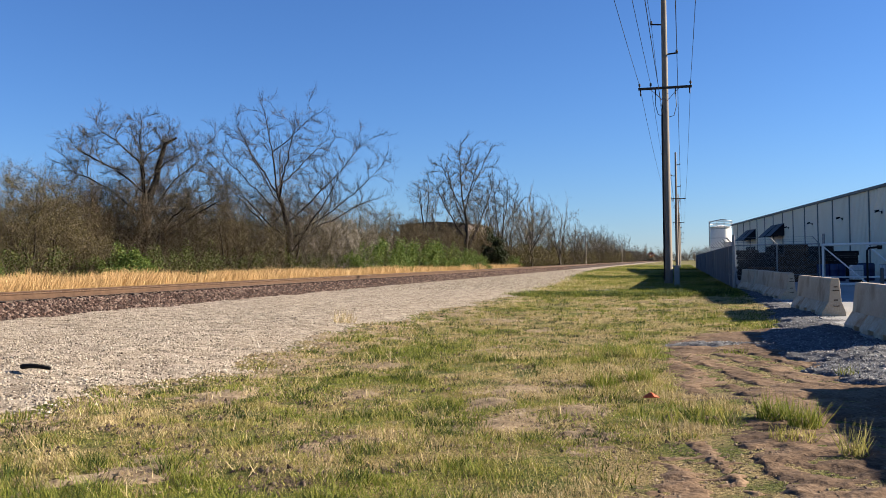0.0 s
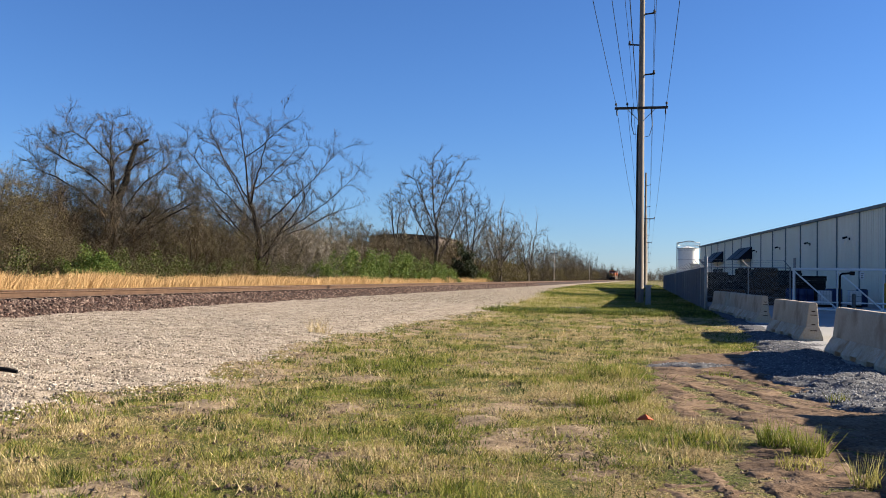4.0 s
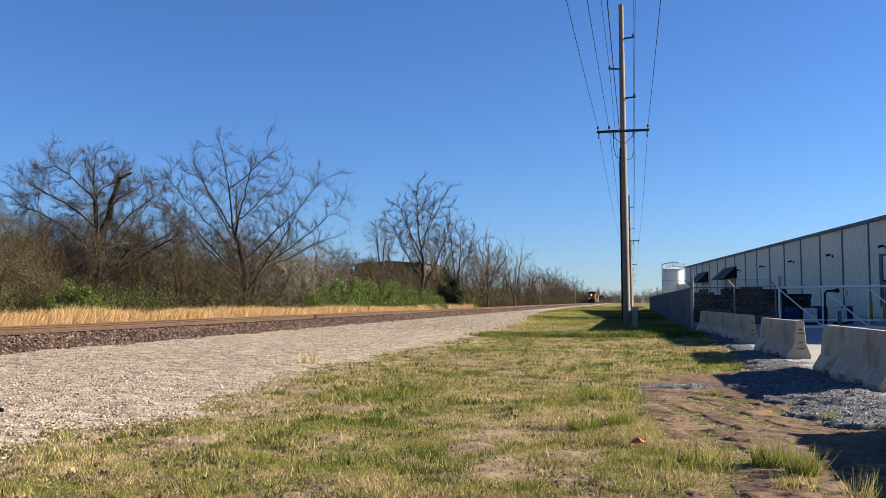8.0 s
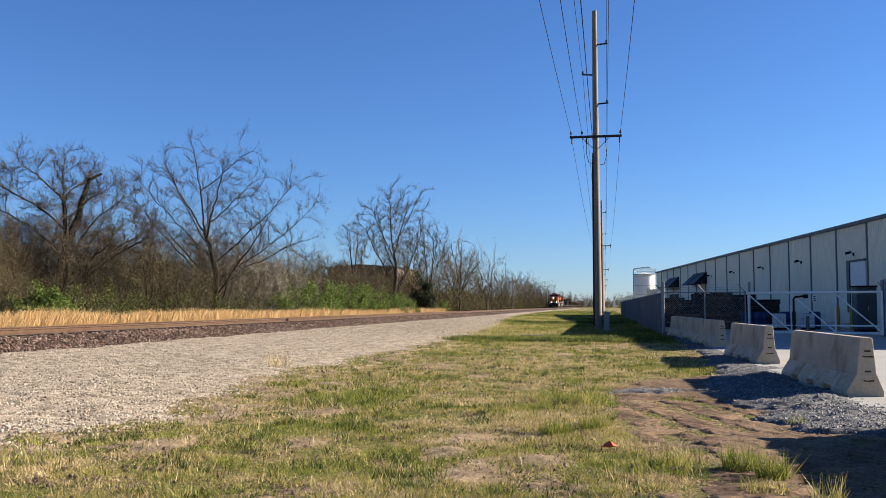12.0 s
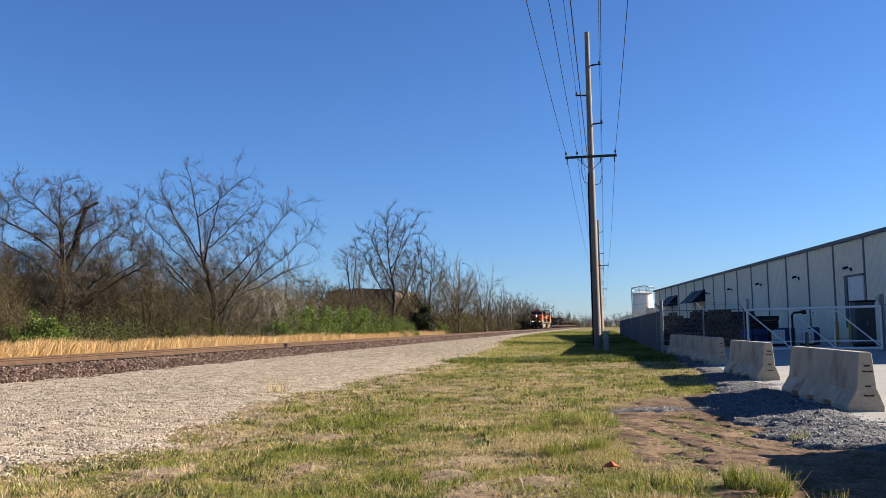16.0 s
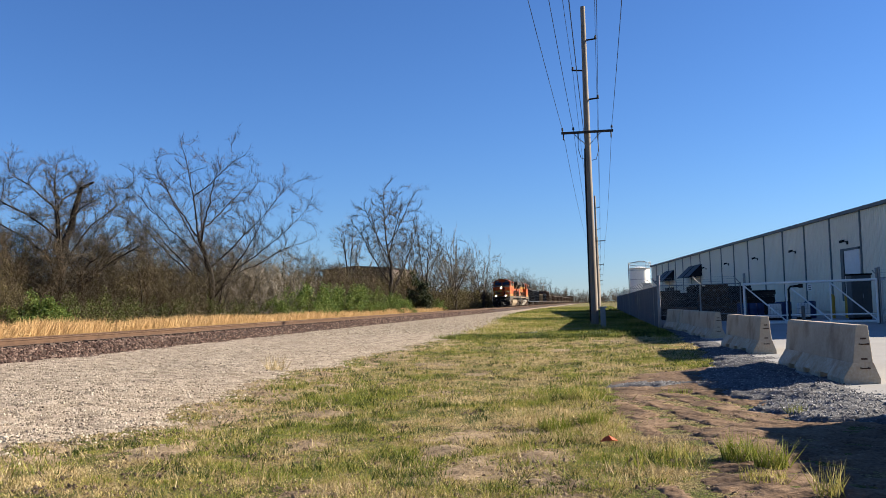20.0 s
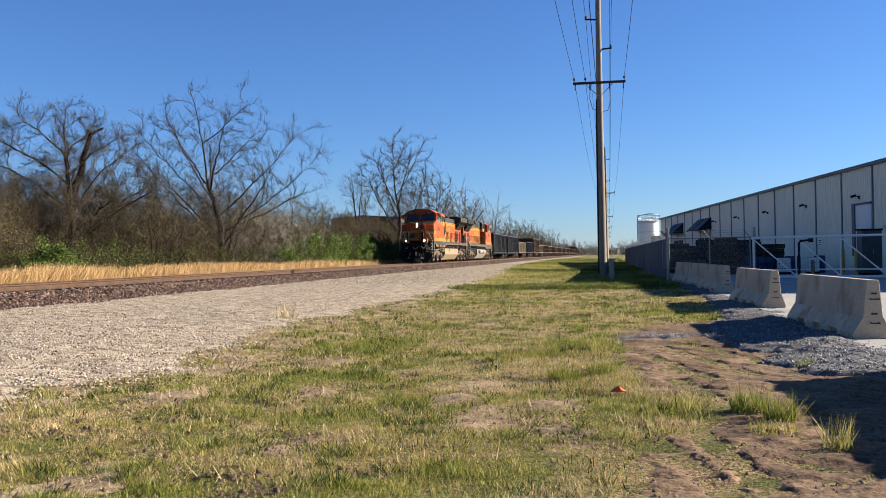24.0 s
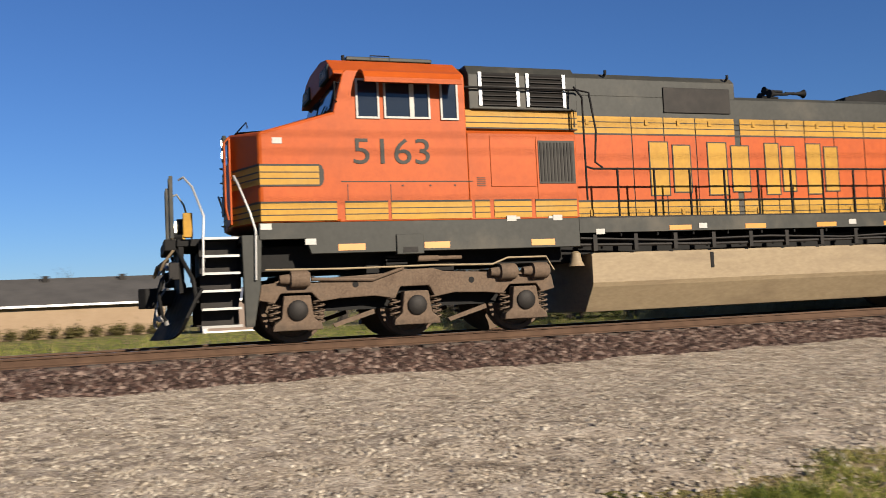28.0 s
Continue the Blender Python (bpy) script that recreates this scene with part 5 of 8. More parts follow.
def car_truck(t, y):
    for s in (-1, 1):
        x0, x1 = sorted((s * 0.98, s * 1.10))
        prof = [(y - 1.15, 0.58), (y - 0.75, 0.62), (y - 0.45, 0.78), (y + 0.45, 0.78), (y + 0.75, 0.62), (y + 1.15, 0.58), (y + 1.15, 0.40), (y + 0.7, 0.42), (y + 0.35, 0.22), (y - 0.35, 0.22), (y - 0.7, 0.42), (y - 1.15, 0.40)]
        part("side_frame", Geo().prism(prof, "x", x0, x1), DUSTY, t, bevel=0.015)
        for yy in (y - 0.88, y + 0.88):
            part("bearing", Geo().lathe([(0.14, 0), (0.14, s * 0.12), (0.08, s * 0.15)], "x", (s * 1.05, yy, 0.45), 12), GRILLE, t, smooth=True)
    part("bolster", Geo().box(-1.0, 1.0, y - 0.25, y + 0.25, 0.5, 0.8), BLACK, t)
    for yy in (y - 0.88, y + 0.88):
        part("wheelset", CAR_WHEEL, None, t, at=pose(0, yy, 0.44))


def open_car(L, floor, top, mat, ribs, label, load=None, cap=0.10):
    """An open freight car with side posts, end posts, top chord and two trucks; from y 0 to L."""
    t = thing("freight_car", label, "freight car", "cars of the train")
    W = 1.48
    part("side", Geo().box(W - 0.05, W, 0.45, L - 0.45, floor, top), mat, t)
    part("side", Geo().box(-W, -W + 0.05, 0.45, L - 0.45, floor, top), mat, t)
    part("end", Geo().box(-W + 0.05, W - 0.05, 0.45, 0.52, floor, top), mat, t)
    part("end", Geo().box(-W + 0.05, W - 0.05, L - 0.52, L - 0.45, floor, top), mat, t)
    part("floor", Geo().box(-W + 0.05, W - 0.05, 0.52, L - 0.52, floor, floor + 0.12), BLACK, t)
    part("centre_sill", Geo().box(-0.25, 0.25, 0.1, L - 0.1, floor - 0.35, floor), BLACK, t)
    for s in (-1, 1):
        a, b = sorted((s * (W - 0.06), s * (W + 0.08)))
        part("top_chord", Geo().box(a, b, 0.40, L - 0.40, top - cap, top + 0.03), mat, t)
        part("bottom_sill", Geo().box(a, b, 0.40, L - 0.40, floor - 0.12, floor + 0.06), mat, t)
        for k in range(ribs):
            y = 0.55 + (L - 1.1) * k / (ribs - 1)
            a2, b2 = sorted((s * W, s * (W + 0.075)))
            part("side_post", Geo().box(a2, b2, y - 0.05, y + 0.05, floor + 0.06, top - cap), mat, t)
        part("ladder", Geo().box(*sorted((s * W, s * (W + 0.10))), 0.62, 0.66, floor, top - 0.1).box(*sorted((s * W, s * (W + 0.10))), 1.0, 1.04, floor, top - 0.1).box(*sorted((s * (W + 0.07), s * (W + 0.09))), 0.66, 1.0, floor + 0.3, floor + 0.33).box(*sorted((s * (W + 0.07), s * (W + 0.09))), 0.66, 1.0, floor + 0.7, floor + 0.73), mat, t)
    for k in range(4):
        z = floor + 0.2 + (top - floor - 0.3) * k / 3
        part("end_rib", Geo().box(-W + 0.05, W - 0.05, 0.38, 0.45, z, z + 0.1), mat, t)
    if load:
        part("load", load, CARRUST, t, "dark scrap load")
    for y in (2.0, L - 2.0):
        car_truck(t, y)
    for y in (0.0, L):
        part("coupler", Geo().box(-0.12, 0.12, y - 0.35 if y else -0.35, y + 0.35, 0.72, 0.95), BLACK, t)
    return t


CARS = [(44.35, 17.9, 0.95, 3.60, CARBLACK, 17, "tall black ribbed hopper car"), (62.45, 17.9, 0.95, 3.60, CARBLUE, 17, "tall blue-black ribbed hopper car"),
        (80.6, 16.2, 1.05, 2.85, CARTAN, 12, "low dusty tan gondola car"), (97.0, 16.0, 1.05, 3.05, CARBLUE, 14, "dark blue ribbed gondola car"), (113.2, 16.2, 1.0, 4.0, CARRUST, 12, "tall rusty brown open car")]
y = 129.6
kinds = [(1.05, 2.75, CARTAN, 12, "low dusty tan gondola car"), (1.05, 2.80, CARRUST, 12, "low rusty brown gondola car"), (1.05, 2.75, CARTAN, 12, "low dusty tan gondola car"), (1.05, 2.70, CARRUST, 12, "low rusty brown gondola car")]
for k in range(16):
    CARS.append((y, 16.3, *kinds[k % 4]) if k != 15 else (y, 16.3, 1.0, 4.1, CARRUST, 12, "tall rusty brown open car"))
    y += 16.6
built = {}
for y0, L, floor, top, mat, ribs, label in CARS:
    key = (L, floor, top, label)
    if key in built:
        c = copy_thing(built[key], pose(0, 0, 0))
    else:
        c = built[key] = open_car(L, floor, top, mat, ribs, label)
    TRAIN.append((c, y0, False))
for ob, y0, turned in TRAIN:
    ob.matrix_basis = pose(TRACK_X, SPEED[0][1] + y0, RAIL_TOP, 0, 0, 180 if turned else 0)

# ---- trees and brush ----
LEAF_GREEN = island_tones("fresh_green_leaves", [(0.04, 0.065, 0.012), (0.10, 0.135, 0.024), (0.17, 0.195, 0.04), (0.26, 0.26, 0.07)], 0.6, 0.35)
LEAF_MID = island_tones("deep_green_leaves", [(0.028, 0.058, 0.010), (0.070, 0.120, 0.020), (0.125, 0.17, 0.032), (0.19, 0.205, 0.05)], 0.6, 0.35)
LEAF_DEEP = island_tones("dark_evergreen_needles", [(0.010, 0.015, 0.005), (0.022, 0.030, 0.009), (0.038, 0.048, 0.015)], 0.7, 0.15)
LEAF_DULL = island_tones("dull_green_leaves", [(0.03, 0.045, 0.01), (0.065, 0.08, 0.018), (0.11, 0.11, 0.03)], 0.7, 0.3)
LEAF_OLIVE = island_tones("olive_spring_buds", [(0.0480, 0.0400, 0.0120), (0.0880, 0.0760, 0.0224), (0.1200, 0.0920, 0.0360)], 0.8, 0.3)
LEAF_BROWN = island_tones("old_brown_leaves", [(0.0280, 0.0184, 0.0096), (0.0520, 0.0368, 0.0184), (0.0720, 0.0544, 0.0256)], 0.8, 0.2)
LEAF_YELLOW = island_tones("yellow_green_leaves", [(0.13, 0.145, 0.04), (0.24, 0.245, 0.07), (0.18, 0.20, 0.06)], 0.7, 0.35)
TWIG = island_tones("grey_brown_twigs", [(0.0272, 0.0208, 0.0144), (0.0544, 0.0432, 0.0296), (0.0920, 0.0760, 0.0544)], 0.95)
TWIGDARK = island_tones("dark_brown_twigs", [(0.020, 0.0145, 0.0105), (0.040, 0.030, 0.022), (0.066, 0.050, 0.037)], 0.95)
TWIGRED = island_tones("reddish_brown_brush_twigs", [(0.0240, 0.0160, 0.0088), (0.0528, 0.0368, 0.0200), (0.0896, 0.0664, 0.0376)], 0.95)
TWIGTAN = island_tones("tan_brush_twigs", [(0.0400, 0.0304, 0.0176), (0.0840, 0.0664, 0.0400), (0.1360, 0.1104, 0.0704)], 0.95)
TWIGPALE = island_tones("pale_grey_brush_twigs", [(0.075, 0.064, 0.050), (0.15, 0.13, 0.105), (0.25, 0.22, 0.18)], 0.95)


def unit(v):
    return v / (np.linalg.norm(v) + 1e-9)


def fan_points(rng, n, fork, top, side, widest, hollow=0.3):
    """Places that a crown grows towards: an uneven fan opening from the fork."""
    c = rng.uniform(math.cos(radians(widest)), 1, n)
    th, ph = np.arccos(c), rng.uniform(0, 2 * math.pi, n)
    r = 1 / np.sqrt((np.cos(th) / top) ** 2 + (np.sin(th) / side) ** 2)
    r *= 0.86 + 0.16 * np.sin(3 * ph + 5 * th + rng.uniform(0, 6)) * np.sin(th * 2) + 0.07 * np.sin(7 * ph - 9 * th)
    r *= (hollow ** 2.2 + (1 - hollow ** 2.2) * rng.random(n)) ** (1 / 2.2)
    return np.stack([r * np.sin(th) * np.cos(ph), r * np.sin(th) * np.sin(ph), fork + r * np.cos(th)], 1)


def colonize(rng, stems, goals, step, reach, kill, lift, keep):
    """Branches that grow from the stems towards the goals; gives places, parents and ways."""
    pos, par, way = [], [], []
    for a, b, arch in stems:
        m = max(2, int(np.linalg.norm(b - a) / step))
        rise = np.array([0, 0, arch * np.linalg.norm(b - a)])
        link = -1
        if arch:
            link = int(np.linalg.norm(np.array(pos) - a, axis=1).argmin())
            a = pos[link]
        drift, last = np.zeros(3), a
        for i in range(1 if arch else 0, m + 1):
            drift = drift + rng.normal(0, 0.10 * step, 3) * (i > 0)
            p = a + (b - a) * i / m + rise * math.sin(math.pi * i / m) + drift
            par.append(link if i == (1 if arch else 0) else len(pos) - 1)
            way.append(unit(p - last) if i else unit(b - a))
            pos.append(p)
            last = p
    near, dist = np.zeros(len(goals), int), np.full(len(goals), 1e9)
    kids, fresh, first = [0] * len(pos), 0, len(pos)
    for turn in range(60):
        q = np.array(pos[fresh:])
        d = np.linalg.norm(goals[:, None] - q[None], axis=2)
        j = d.argmin(1)
        dm = d[np.arange(len(goals)), j]
        better = dm < dist
        near[better], dist[better] = j[better] + fresh, dm[better]
        live = dist > kill
        goals, near, dist = goals[live], near[live], dist[live]
        fresh = len(pos)
        use = dist < reach
        if not use.any():
            break
        for i in np.unique(near[use]):
            if kids[i] > 2:
                continue
            v = goals[use & (near == i)] - pos[i]
            v = v / np.linalg.norm(v, axis=1, keepdims=True)
            v = v[v @ way[i] > 0.1]
            if not len(v):
                continue
            v = unit(v.sum(0))
            w = unit(v + keep * way[i] + np.array([0, 0, lift]) + rng.normal(0, 0.07, 3))
            kids[i] += 1
            kids.append(0)
            pos.append(pos[i] + w * step)
            par.append(int(i))
            way.append(w)
        if len(pos) == fresh:
            break
    return np.array(pos), np.array(par), np.array(way)


def limbs_mesh(name, a, b, ra, rb, material, sides=4):
    """Tapered prisms for all segments."""
    ra, rb = ra[:, None], rb[:, None]
    d = b - a
    d /= np.linalg.norm(d, axis=1, keepdims=True) + 1e-9
    ref = np.where(np.abs(d[:, 2:3]) > 0.8, np.array([[1.0, 0, 0]]), np.array([[0, 0, 1.0]]))
    u = np.cross(d, ref)
    u /= np.linalg.norm(u, axis=1, keepdims=True) + 1e-9
    v = np.cross(d, u)
    ring_a, ring_b = [], []
    for j in range(sides):
        t = 2 * math.pi * j / sides
        o = u * math.cos(t) + v * math.sin(t)
        ring_a.append(a - d * ra * 0.3 + o * ra)
        ring_b.append(b + o * rb)
    verts = np.stack(ring_a + ring_b, 1)
    n = len(a)
    base = (np.arange(n) * sides * 2)[:, None]
    quads = np.concatenate([base + np.array([[j, (j + 1) % sides, sides + (j + 1) % sides, sides + j]]) for j in range(sides)])
    return raw_mesh(name, verts.reshape(-1, 3), quads, material)


def leaf_mesh(name, rng, centres, size, material):
    """Loose diamond leaves at the given centres."""
    n = len(centres)
    c = np.asarray(centres)
    d1 = rng.normal(0, 1, (n, 3))
    d1 /= np.linalg.norm(d1, axis=1, keepdims=True)
    d2 = np.cross(d1, rng.normal(0, 1, (n, 3)))
    d2 /= np.linalg.norm(d2, axis=1, keepdims=True) + 1e-9
    s = size * rng.uniform(0.6, 1.3, (n, 1))
    verts = np.stack([c - d1 * s, c - d2 * s * 0.5, c + d1 * s, c + d2 * s * 0.5], 1).reshape(-1, 3)
    return raw_mesh(name, verts, np.arange(n * 4).reshape(n, 4), material)


def tree(name, label, x, y, z, height, trunk_r, seed, bark, twig, fork=0.2, side=0.45, widest=60, goals=500, step=0.35, thin=0.008, twigs=2.0, twig_long=0.55, subs=2,
         stems=1, spread=0.0, hollow=0.3, lift=0.03, keep=0.45, leaves=0, leaf_mat=None, leaf_size=0.06, clump=2.2, droop=0.0, limbs=6, aims=(), turn=0.55, arch=0.07, rise=0.8):
    """A tree or shrub: trunk and limbs as one part, the fine crown as another, leaves as a third. fork and side are shares of the height."""
    rng = np.random.default_rng(seed)
    fh = fork * height
    pts = fan_points(rng, goals, fh, height - fh, side * height, widest, hollow)
    starts = []
    for i in range(stems):
        a = 2 * math.pi * (i + rng.uniform(0, 0.8)) / stems
        o = np.array([math.cos(a), math.sin(a), 0.0]) * spread * rng.uniform(0.3, 1.2)
        starts.append((o * (0.35 if name == "tree" else 0.10), o + np.array([rng.normal(0, 0.03 * fh), rng.normal(0, 0.03 * fh), fh * rng.uniform(0.85, 1.15)]), 0.0))
    for i in range(limbs):
        ph = 2.4 * i + rng.uniform(-0.4, 0.4)
        th = radians(min(widest, 82) * (0.97 * ((i + 0.5) / limbs) ** 0.6))
        r = 0.84 * rng.uniform(0.8, 1.05) / math.sqrt((math.cos(th) / (height - fh)) ** 2 + (math.sin(th) / (side * height)) ** 2)
        base = starts[i % stems][1] * rng.uniform(0.72, 1.0)
        starts.append((base, np.array([r * math.sin(th) * math.cos(ph), r * math.sin(th) * math.sin(ph), fh + r * math.cos(th)]), 0.07))
    across, deep = np.array([y, -x, 0.0]) / math.hypot(x, y), np.array([x, y, 0.0]) / math.hypot(x, y)
    lead_lo = starts[0][1] if starts else np.zeros(3)
    for i, (side_way, rise_to, depth) in enumerate(aims):       # limb tips set to fit the camera's view: sideways, up, deep
        tip = across * side_way + deep * depth + np.array([0, 0, rise_to])
        if i == 0:
            lead_hi, base = tip, lead_lo
        else:
            f = (rise_to - rise * math.hypot(side_way, depth) * rng.uniform(0.8, 1.3) - lead_lo[2]) / (lead_hi[2] - lead_lo[2])
            f = min(0.75, max(0.0, f))
            base = lead_lo + (lead_hi - lead_lo) * f if f > 0 else lead_lo * rng.uniform(0.6, 1.0)
        starts.append((base, tip, arch))
        pts = np.concatenate([pts, tip + rng.normal(0, 0.06 * height, (max(8, goals // 40), 3))])
    pos, par, way = colonize(rng, starts, pts, step, (0.17 * height + 0.8) if aims else (0.30 * height + 1.2), step * 1.35, lift, keep)
    load = np.zeros(len(pos))
    for i in range(len(pos) - 1, -1, -1):
        load[i] = max(load[i], 1.0)
        if par[i] >= 0:
            load[par[i]] += load[i]
    rad = thin * 1.2 * load ** (math.log(trunk_r / (thin * 1.2)) / math.log(load.max() + 1))
    ok = par >= 0
    a, b, ra, rb = pos[par[ok]], pos[ok], np.minimum(rad[par[ok]], rad[ok] * 1.5), rad[ok]
    a[a[:, 2] < 0.02, 2] -= 0.15
    thick = rb > thin * 2.4
    t = thing(name, label, "tree" if name == "tree" else "shrub", "trees along the railway" if name == "tree" else "brush along the railway", at=pose(x, y, z))
    part("trunk", limbs_mesh("trunk", a[thick], b[thick], ra[thick], rb[thick], bark, 6), None, t)
    # fine twigs on every thin branch
    outer = np.nonzero((load <= 7) & ok & (pos[:, 2] > 0.12 * height))[0]
    idx = np.repeat(outer, rng.poisson(twigs, len(outer)))
    n = len(idx)

    def bunch(o, w, ln, r0, turn):
        d = w + rng.normal(0, turn, (len(o), 3)) + np.array([0, 0, 0.22 - droop])
        d /= np.linalg.norm(d, axis=1, keepdims=True)
        m = o + d * ln[:, None] * 0.55
        d2 = d + rng.normal(0, 0.16, (len(o), 3)) + np.array([0, 0, 0.12 - 0.5 * droop])
        d2 /= np.linalg.norm(d2, axis=1, keepdims=True)
        e = m + d2 * ln[:, None] * 0.45
        r = np.full(len(o), r0)
        return np.concatenate([o, m]), np.concatenate([m, e]), np.concatenate([r, r * 0.8]), np.concatenate([r * 0.8, r * 0.5]), m, e, d2

    ln = twig_long * rng.uniform(0.4, 1.2, n)
    o = pos[idx] + (pos[par[idx]] - pos[idx]) * rng.random(n)[:, None]
    pa, pb, pra, prb, mid, end, dd = bunch(o, way[idx], ln, thin * 0.75, turn)
    A, B, RA, RB = [a[~thick], pa], [b[~thick], pb], [ra[~thick], pra], [rb[~thick], prb]
    ends = [end, mid]
    for k in range(subs):
        f = rng.random(n)[:, None]
        qa, qb, qra, qrb, qm, qe, qd = bunch(mid + (end - mid) * f, dd, ln * 0.5, thin * 0.6, 0.6)
        h = len(qa) // 2
        A.append(qa[:h]), B.append(qb[h:]), RA.append(qra[:h]), RB.append(qrb[h:])
        ends.append(qe)
    part("crown", limbs_mesh("crown", np.concatenate(A), np.concatenate(B), np.concatenate(RA), np.concatenate(RB), twig, 3), None, t)
    if leaves:
        e = np.concatenate(ends)
        c = e[rng.integers(0, len(e), leaves)] + rng.normal(0, leaf_size * clump, (leaves, 3))
        part("leaves", leaf_mesh("leaves", rng, c, leaf_size, leaf_mat), None, t)
    return t


# single trees that stand out, nearest the camera first
old = tree("tree", "bare dark old tree with a dense crown and broken limb", -28.7, 45.8, 0.3, 10.0, 0.40, 11, BARKDARK, TWIG, fork=0.30, side=0.44, widest=118, limbs=2, goals=3000, hollow=0.1, step=0.32, twigs=6.6, twig_long=0.65, subs=3, keep=0.6, thin=0.0085, turn=0.42,
           aims=((-0.3, 9.6, -0.5), (-2.2, 9.5, 0.4), (1.0, 8.9, 1.2), (-3.4, 8.5, -0.6), (-4.0, 7.4, 1.0), (2.2, 8.3, -0.9), (3.3, 7.6, -0.4), (4.4, 6.2, 0.8), (-3.4, 4.9, -1.2), (-2.6, 3.6, -1.5), (3.9, 5.2, -1.4), (0.2, 7.8, -3.2), (0.5, 7.5, 3.0), (2.0, 4.8, -2.6)),
           leaves=10200, leaf_mat=LEAF_OLIVE, leaf_size=0.032)
old.matrix_basis = pose(-28.7, 45.8, 0.3) @ Matrix.Diagonal((0.97, 0.97, 0.92, 1))
part("broken_limb", Geo().tube([(0.0, 0, 0.0), (0.05, 0, 2.0), (0.0, 0, 3.6), (0.15, 0.1, 4.8), (0.2, 0.2, 5.8), (0.6, 0.25, 6.7), (0.75, 0.2, 7.5), (1.0, 0.15, 8.1), (1.3, 0.1, 8.9), (1.75, 0.1, 9.1), (2.1, 0.0, 9.2)], 0.34, 9, 0.06), BARKDARK, old, "broken dark limb without twigs", smooth=True)
tree("shrub", "dark tangle of vines and twigs beside the old trunk", -30.7, 44.6, 0.3, 6.6, 0.08, 12, BARKDARK, TWIGDARK, fork=0.3, side=0.30, widest=120, limbs=0, goals=420, hollow=0.15, step=0.3, twigs=5.0, twig_long=0.6, subs=2, stems=4, spread=0.5, keep=0.5, thin=0.010)
tree("tree", "bare spreading tree with long arching limbs", -25.0, 57.0, 0.3, 11.6, 0.27, 23, BARKDARK, TWIGDARK, fork=0.27, side=0.46, widest=66, limbs=0, goals=1500, hollow=0.25, step=0.34, twigs=3.6, twig_long=0.65, subs=3, keep=0.9, lift=0.04, stems=1, spread=0.2, turn=0.32, arch=-0.03, rise=1.15,
     aims=((-1.5, 11.5, 0.5), (1.5, 10.9, -1.0), (-3.2, 10.4, 1.4), (-4.9, 9.4, -0.8), (2.7, 9.6, 1.6), (5.3, 9.3, 0.0), (5.9, 7.4, -1.2), (5.5, 5.5, 0.6), (-4.8, 7.8, 1.2), (-3.4, 6.4, -2.0), (0.4, 9.6, -3.4), (-0.6, 9.0, 3.6), (3.6, 7.2, -2.6), (2.6, 5.0, 2.0), (-2.4, 8.6, -1.6)))
tall = tree("tree", "tall bare upright tree", -23.9, 104.0, 0.3, 15.8, 0.26, 31, BARK, TWIG, fork=0.25, side=0.26, widest=30, limbs=0, goals=2000, step=0.42, thin=0.012, keep=0.9, twigs=5.0, twig_long=0.8, stems=1, spread=0.2, turn=0.3, arch=-0.05, rise=2.3,
     aims=((-0.4, 15.4, 0.3), (0.9, 15.0, -0.6), (-2.4, 13.8, 0.4), (2.4, 14.0, 0.2), (-3.2, 11.2, -0.6), (3.4, 11.6, 0.8), (1.6, 13.2, -1.8), (-1.6, 12.6, 1.9), (3.0, 8.8, -0.8), (-2.2, 8.6, 0.9)))
tall.matrix_basis = pose(-23.9, 104.0, 0.3) @ Matrix.Diagonal((0.95, 0.95, 0.90, 1))
tree("tree", "slender pale bare tree", -28.0, 102.0, 0.3, 12.4, 0.13, 37, BARK, TWIGPALE, fork=0.3, side=0.28, widest=22, limbs=4, goals=500, step=0.36, thin=0.010, keep=0.8, twigs=3.0, twig_long=0.7, turn=0.35)
tree("tree", "bare upright tree above a dark evergreen bush", -20.6, 110.0, 0.3, 12.6, 0.15, 41, BARK, TWIGDARK, fork=0.18, side=0.4, widest=24, limbs=5, goals=620, step=0.36, thin=0.010, keep=0.8, twigs=3.2, twig_long=0.8, turn=0.35)
tree("shrub", "dark green conical evergreen bush", -21.0, 107.5, 0.3, 6.2, 0.10, 42, BARKDARK, TWIGDARK, fork=0.1, side=0.28, widest=60, limbs=0, goals=420, step=0.3, twigs=2.0, twig_long=0.5, keep=0.4, hollow=0.2, leaves=9000, leaf_mat=LEAF_DEEP, leaf_size=0.09, clump=1.4)
tree("tree", "bare brown tree rising from the thicket", -33.5, 50.5, 0.3, 9.0, 0.2, 83, BARKDARK, TWIGTAN, fork=0.2, side=0.5, widest=70, goals=850, twigs=3.4, twig_long=0.75, stems=3, spread=0.7, keep=0.6, leaves=5950, leaf_mat=LEAF_OLIVE, leaf_size=0.032, turn=0.4)
THICKET = tree("tree", "bare olive-brown tree rising from the thicket", -28.6, 52.5, 0.3, 8.0, 0.16, 85, BARKDARK, TWIGTAN, fork=0.15, side=0.52, widest=78, goals=700, twigs=3.6, twig_long=0.75, stems=4, spread=0.9, keep=0.6, leaves=6800, leaf_mat=LEAF_OLIVE, leaf_size=0.032, turn=0.4)
tree("tree", "bare grey-brown tree rising from the thicket", -30.0, 66.0, 0.3, 8.6, 0.2, 89, BARKDARK, TWIGPALE, fork=0.15, side=0.55, widest=75, goals=850, twigs=3.4, twig_long=0.75, stems=3, spread=0.8, keep=0.6, leaves=4250, leaf_mat=LEAF_BROWN, leaf_size=0.032)
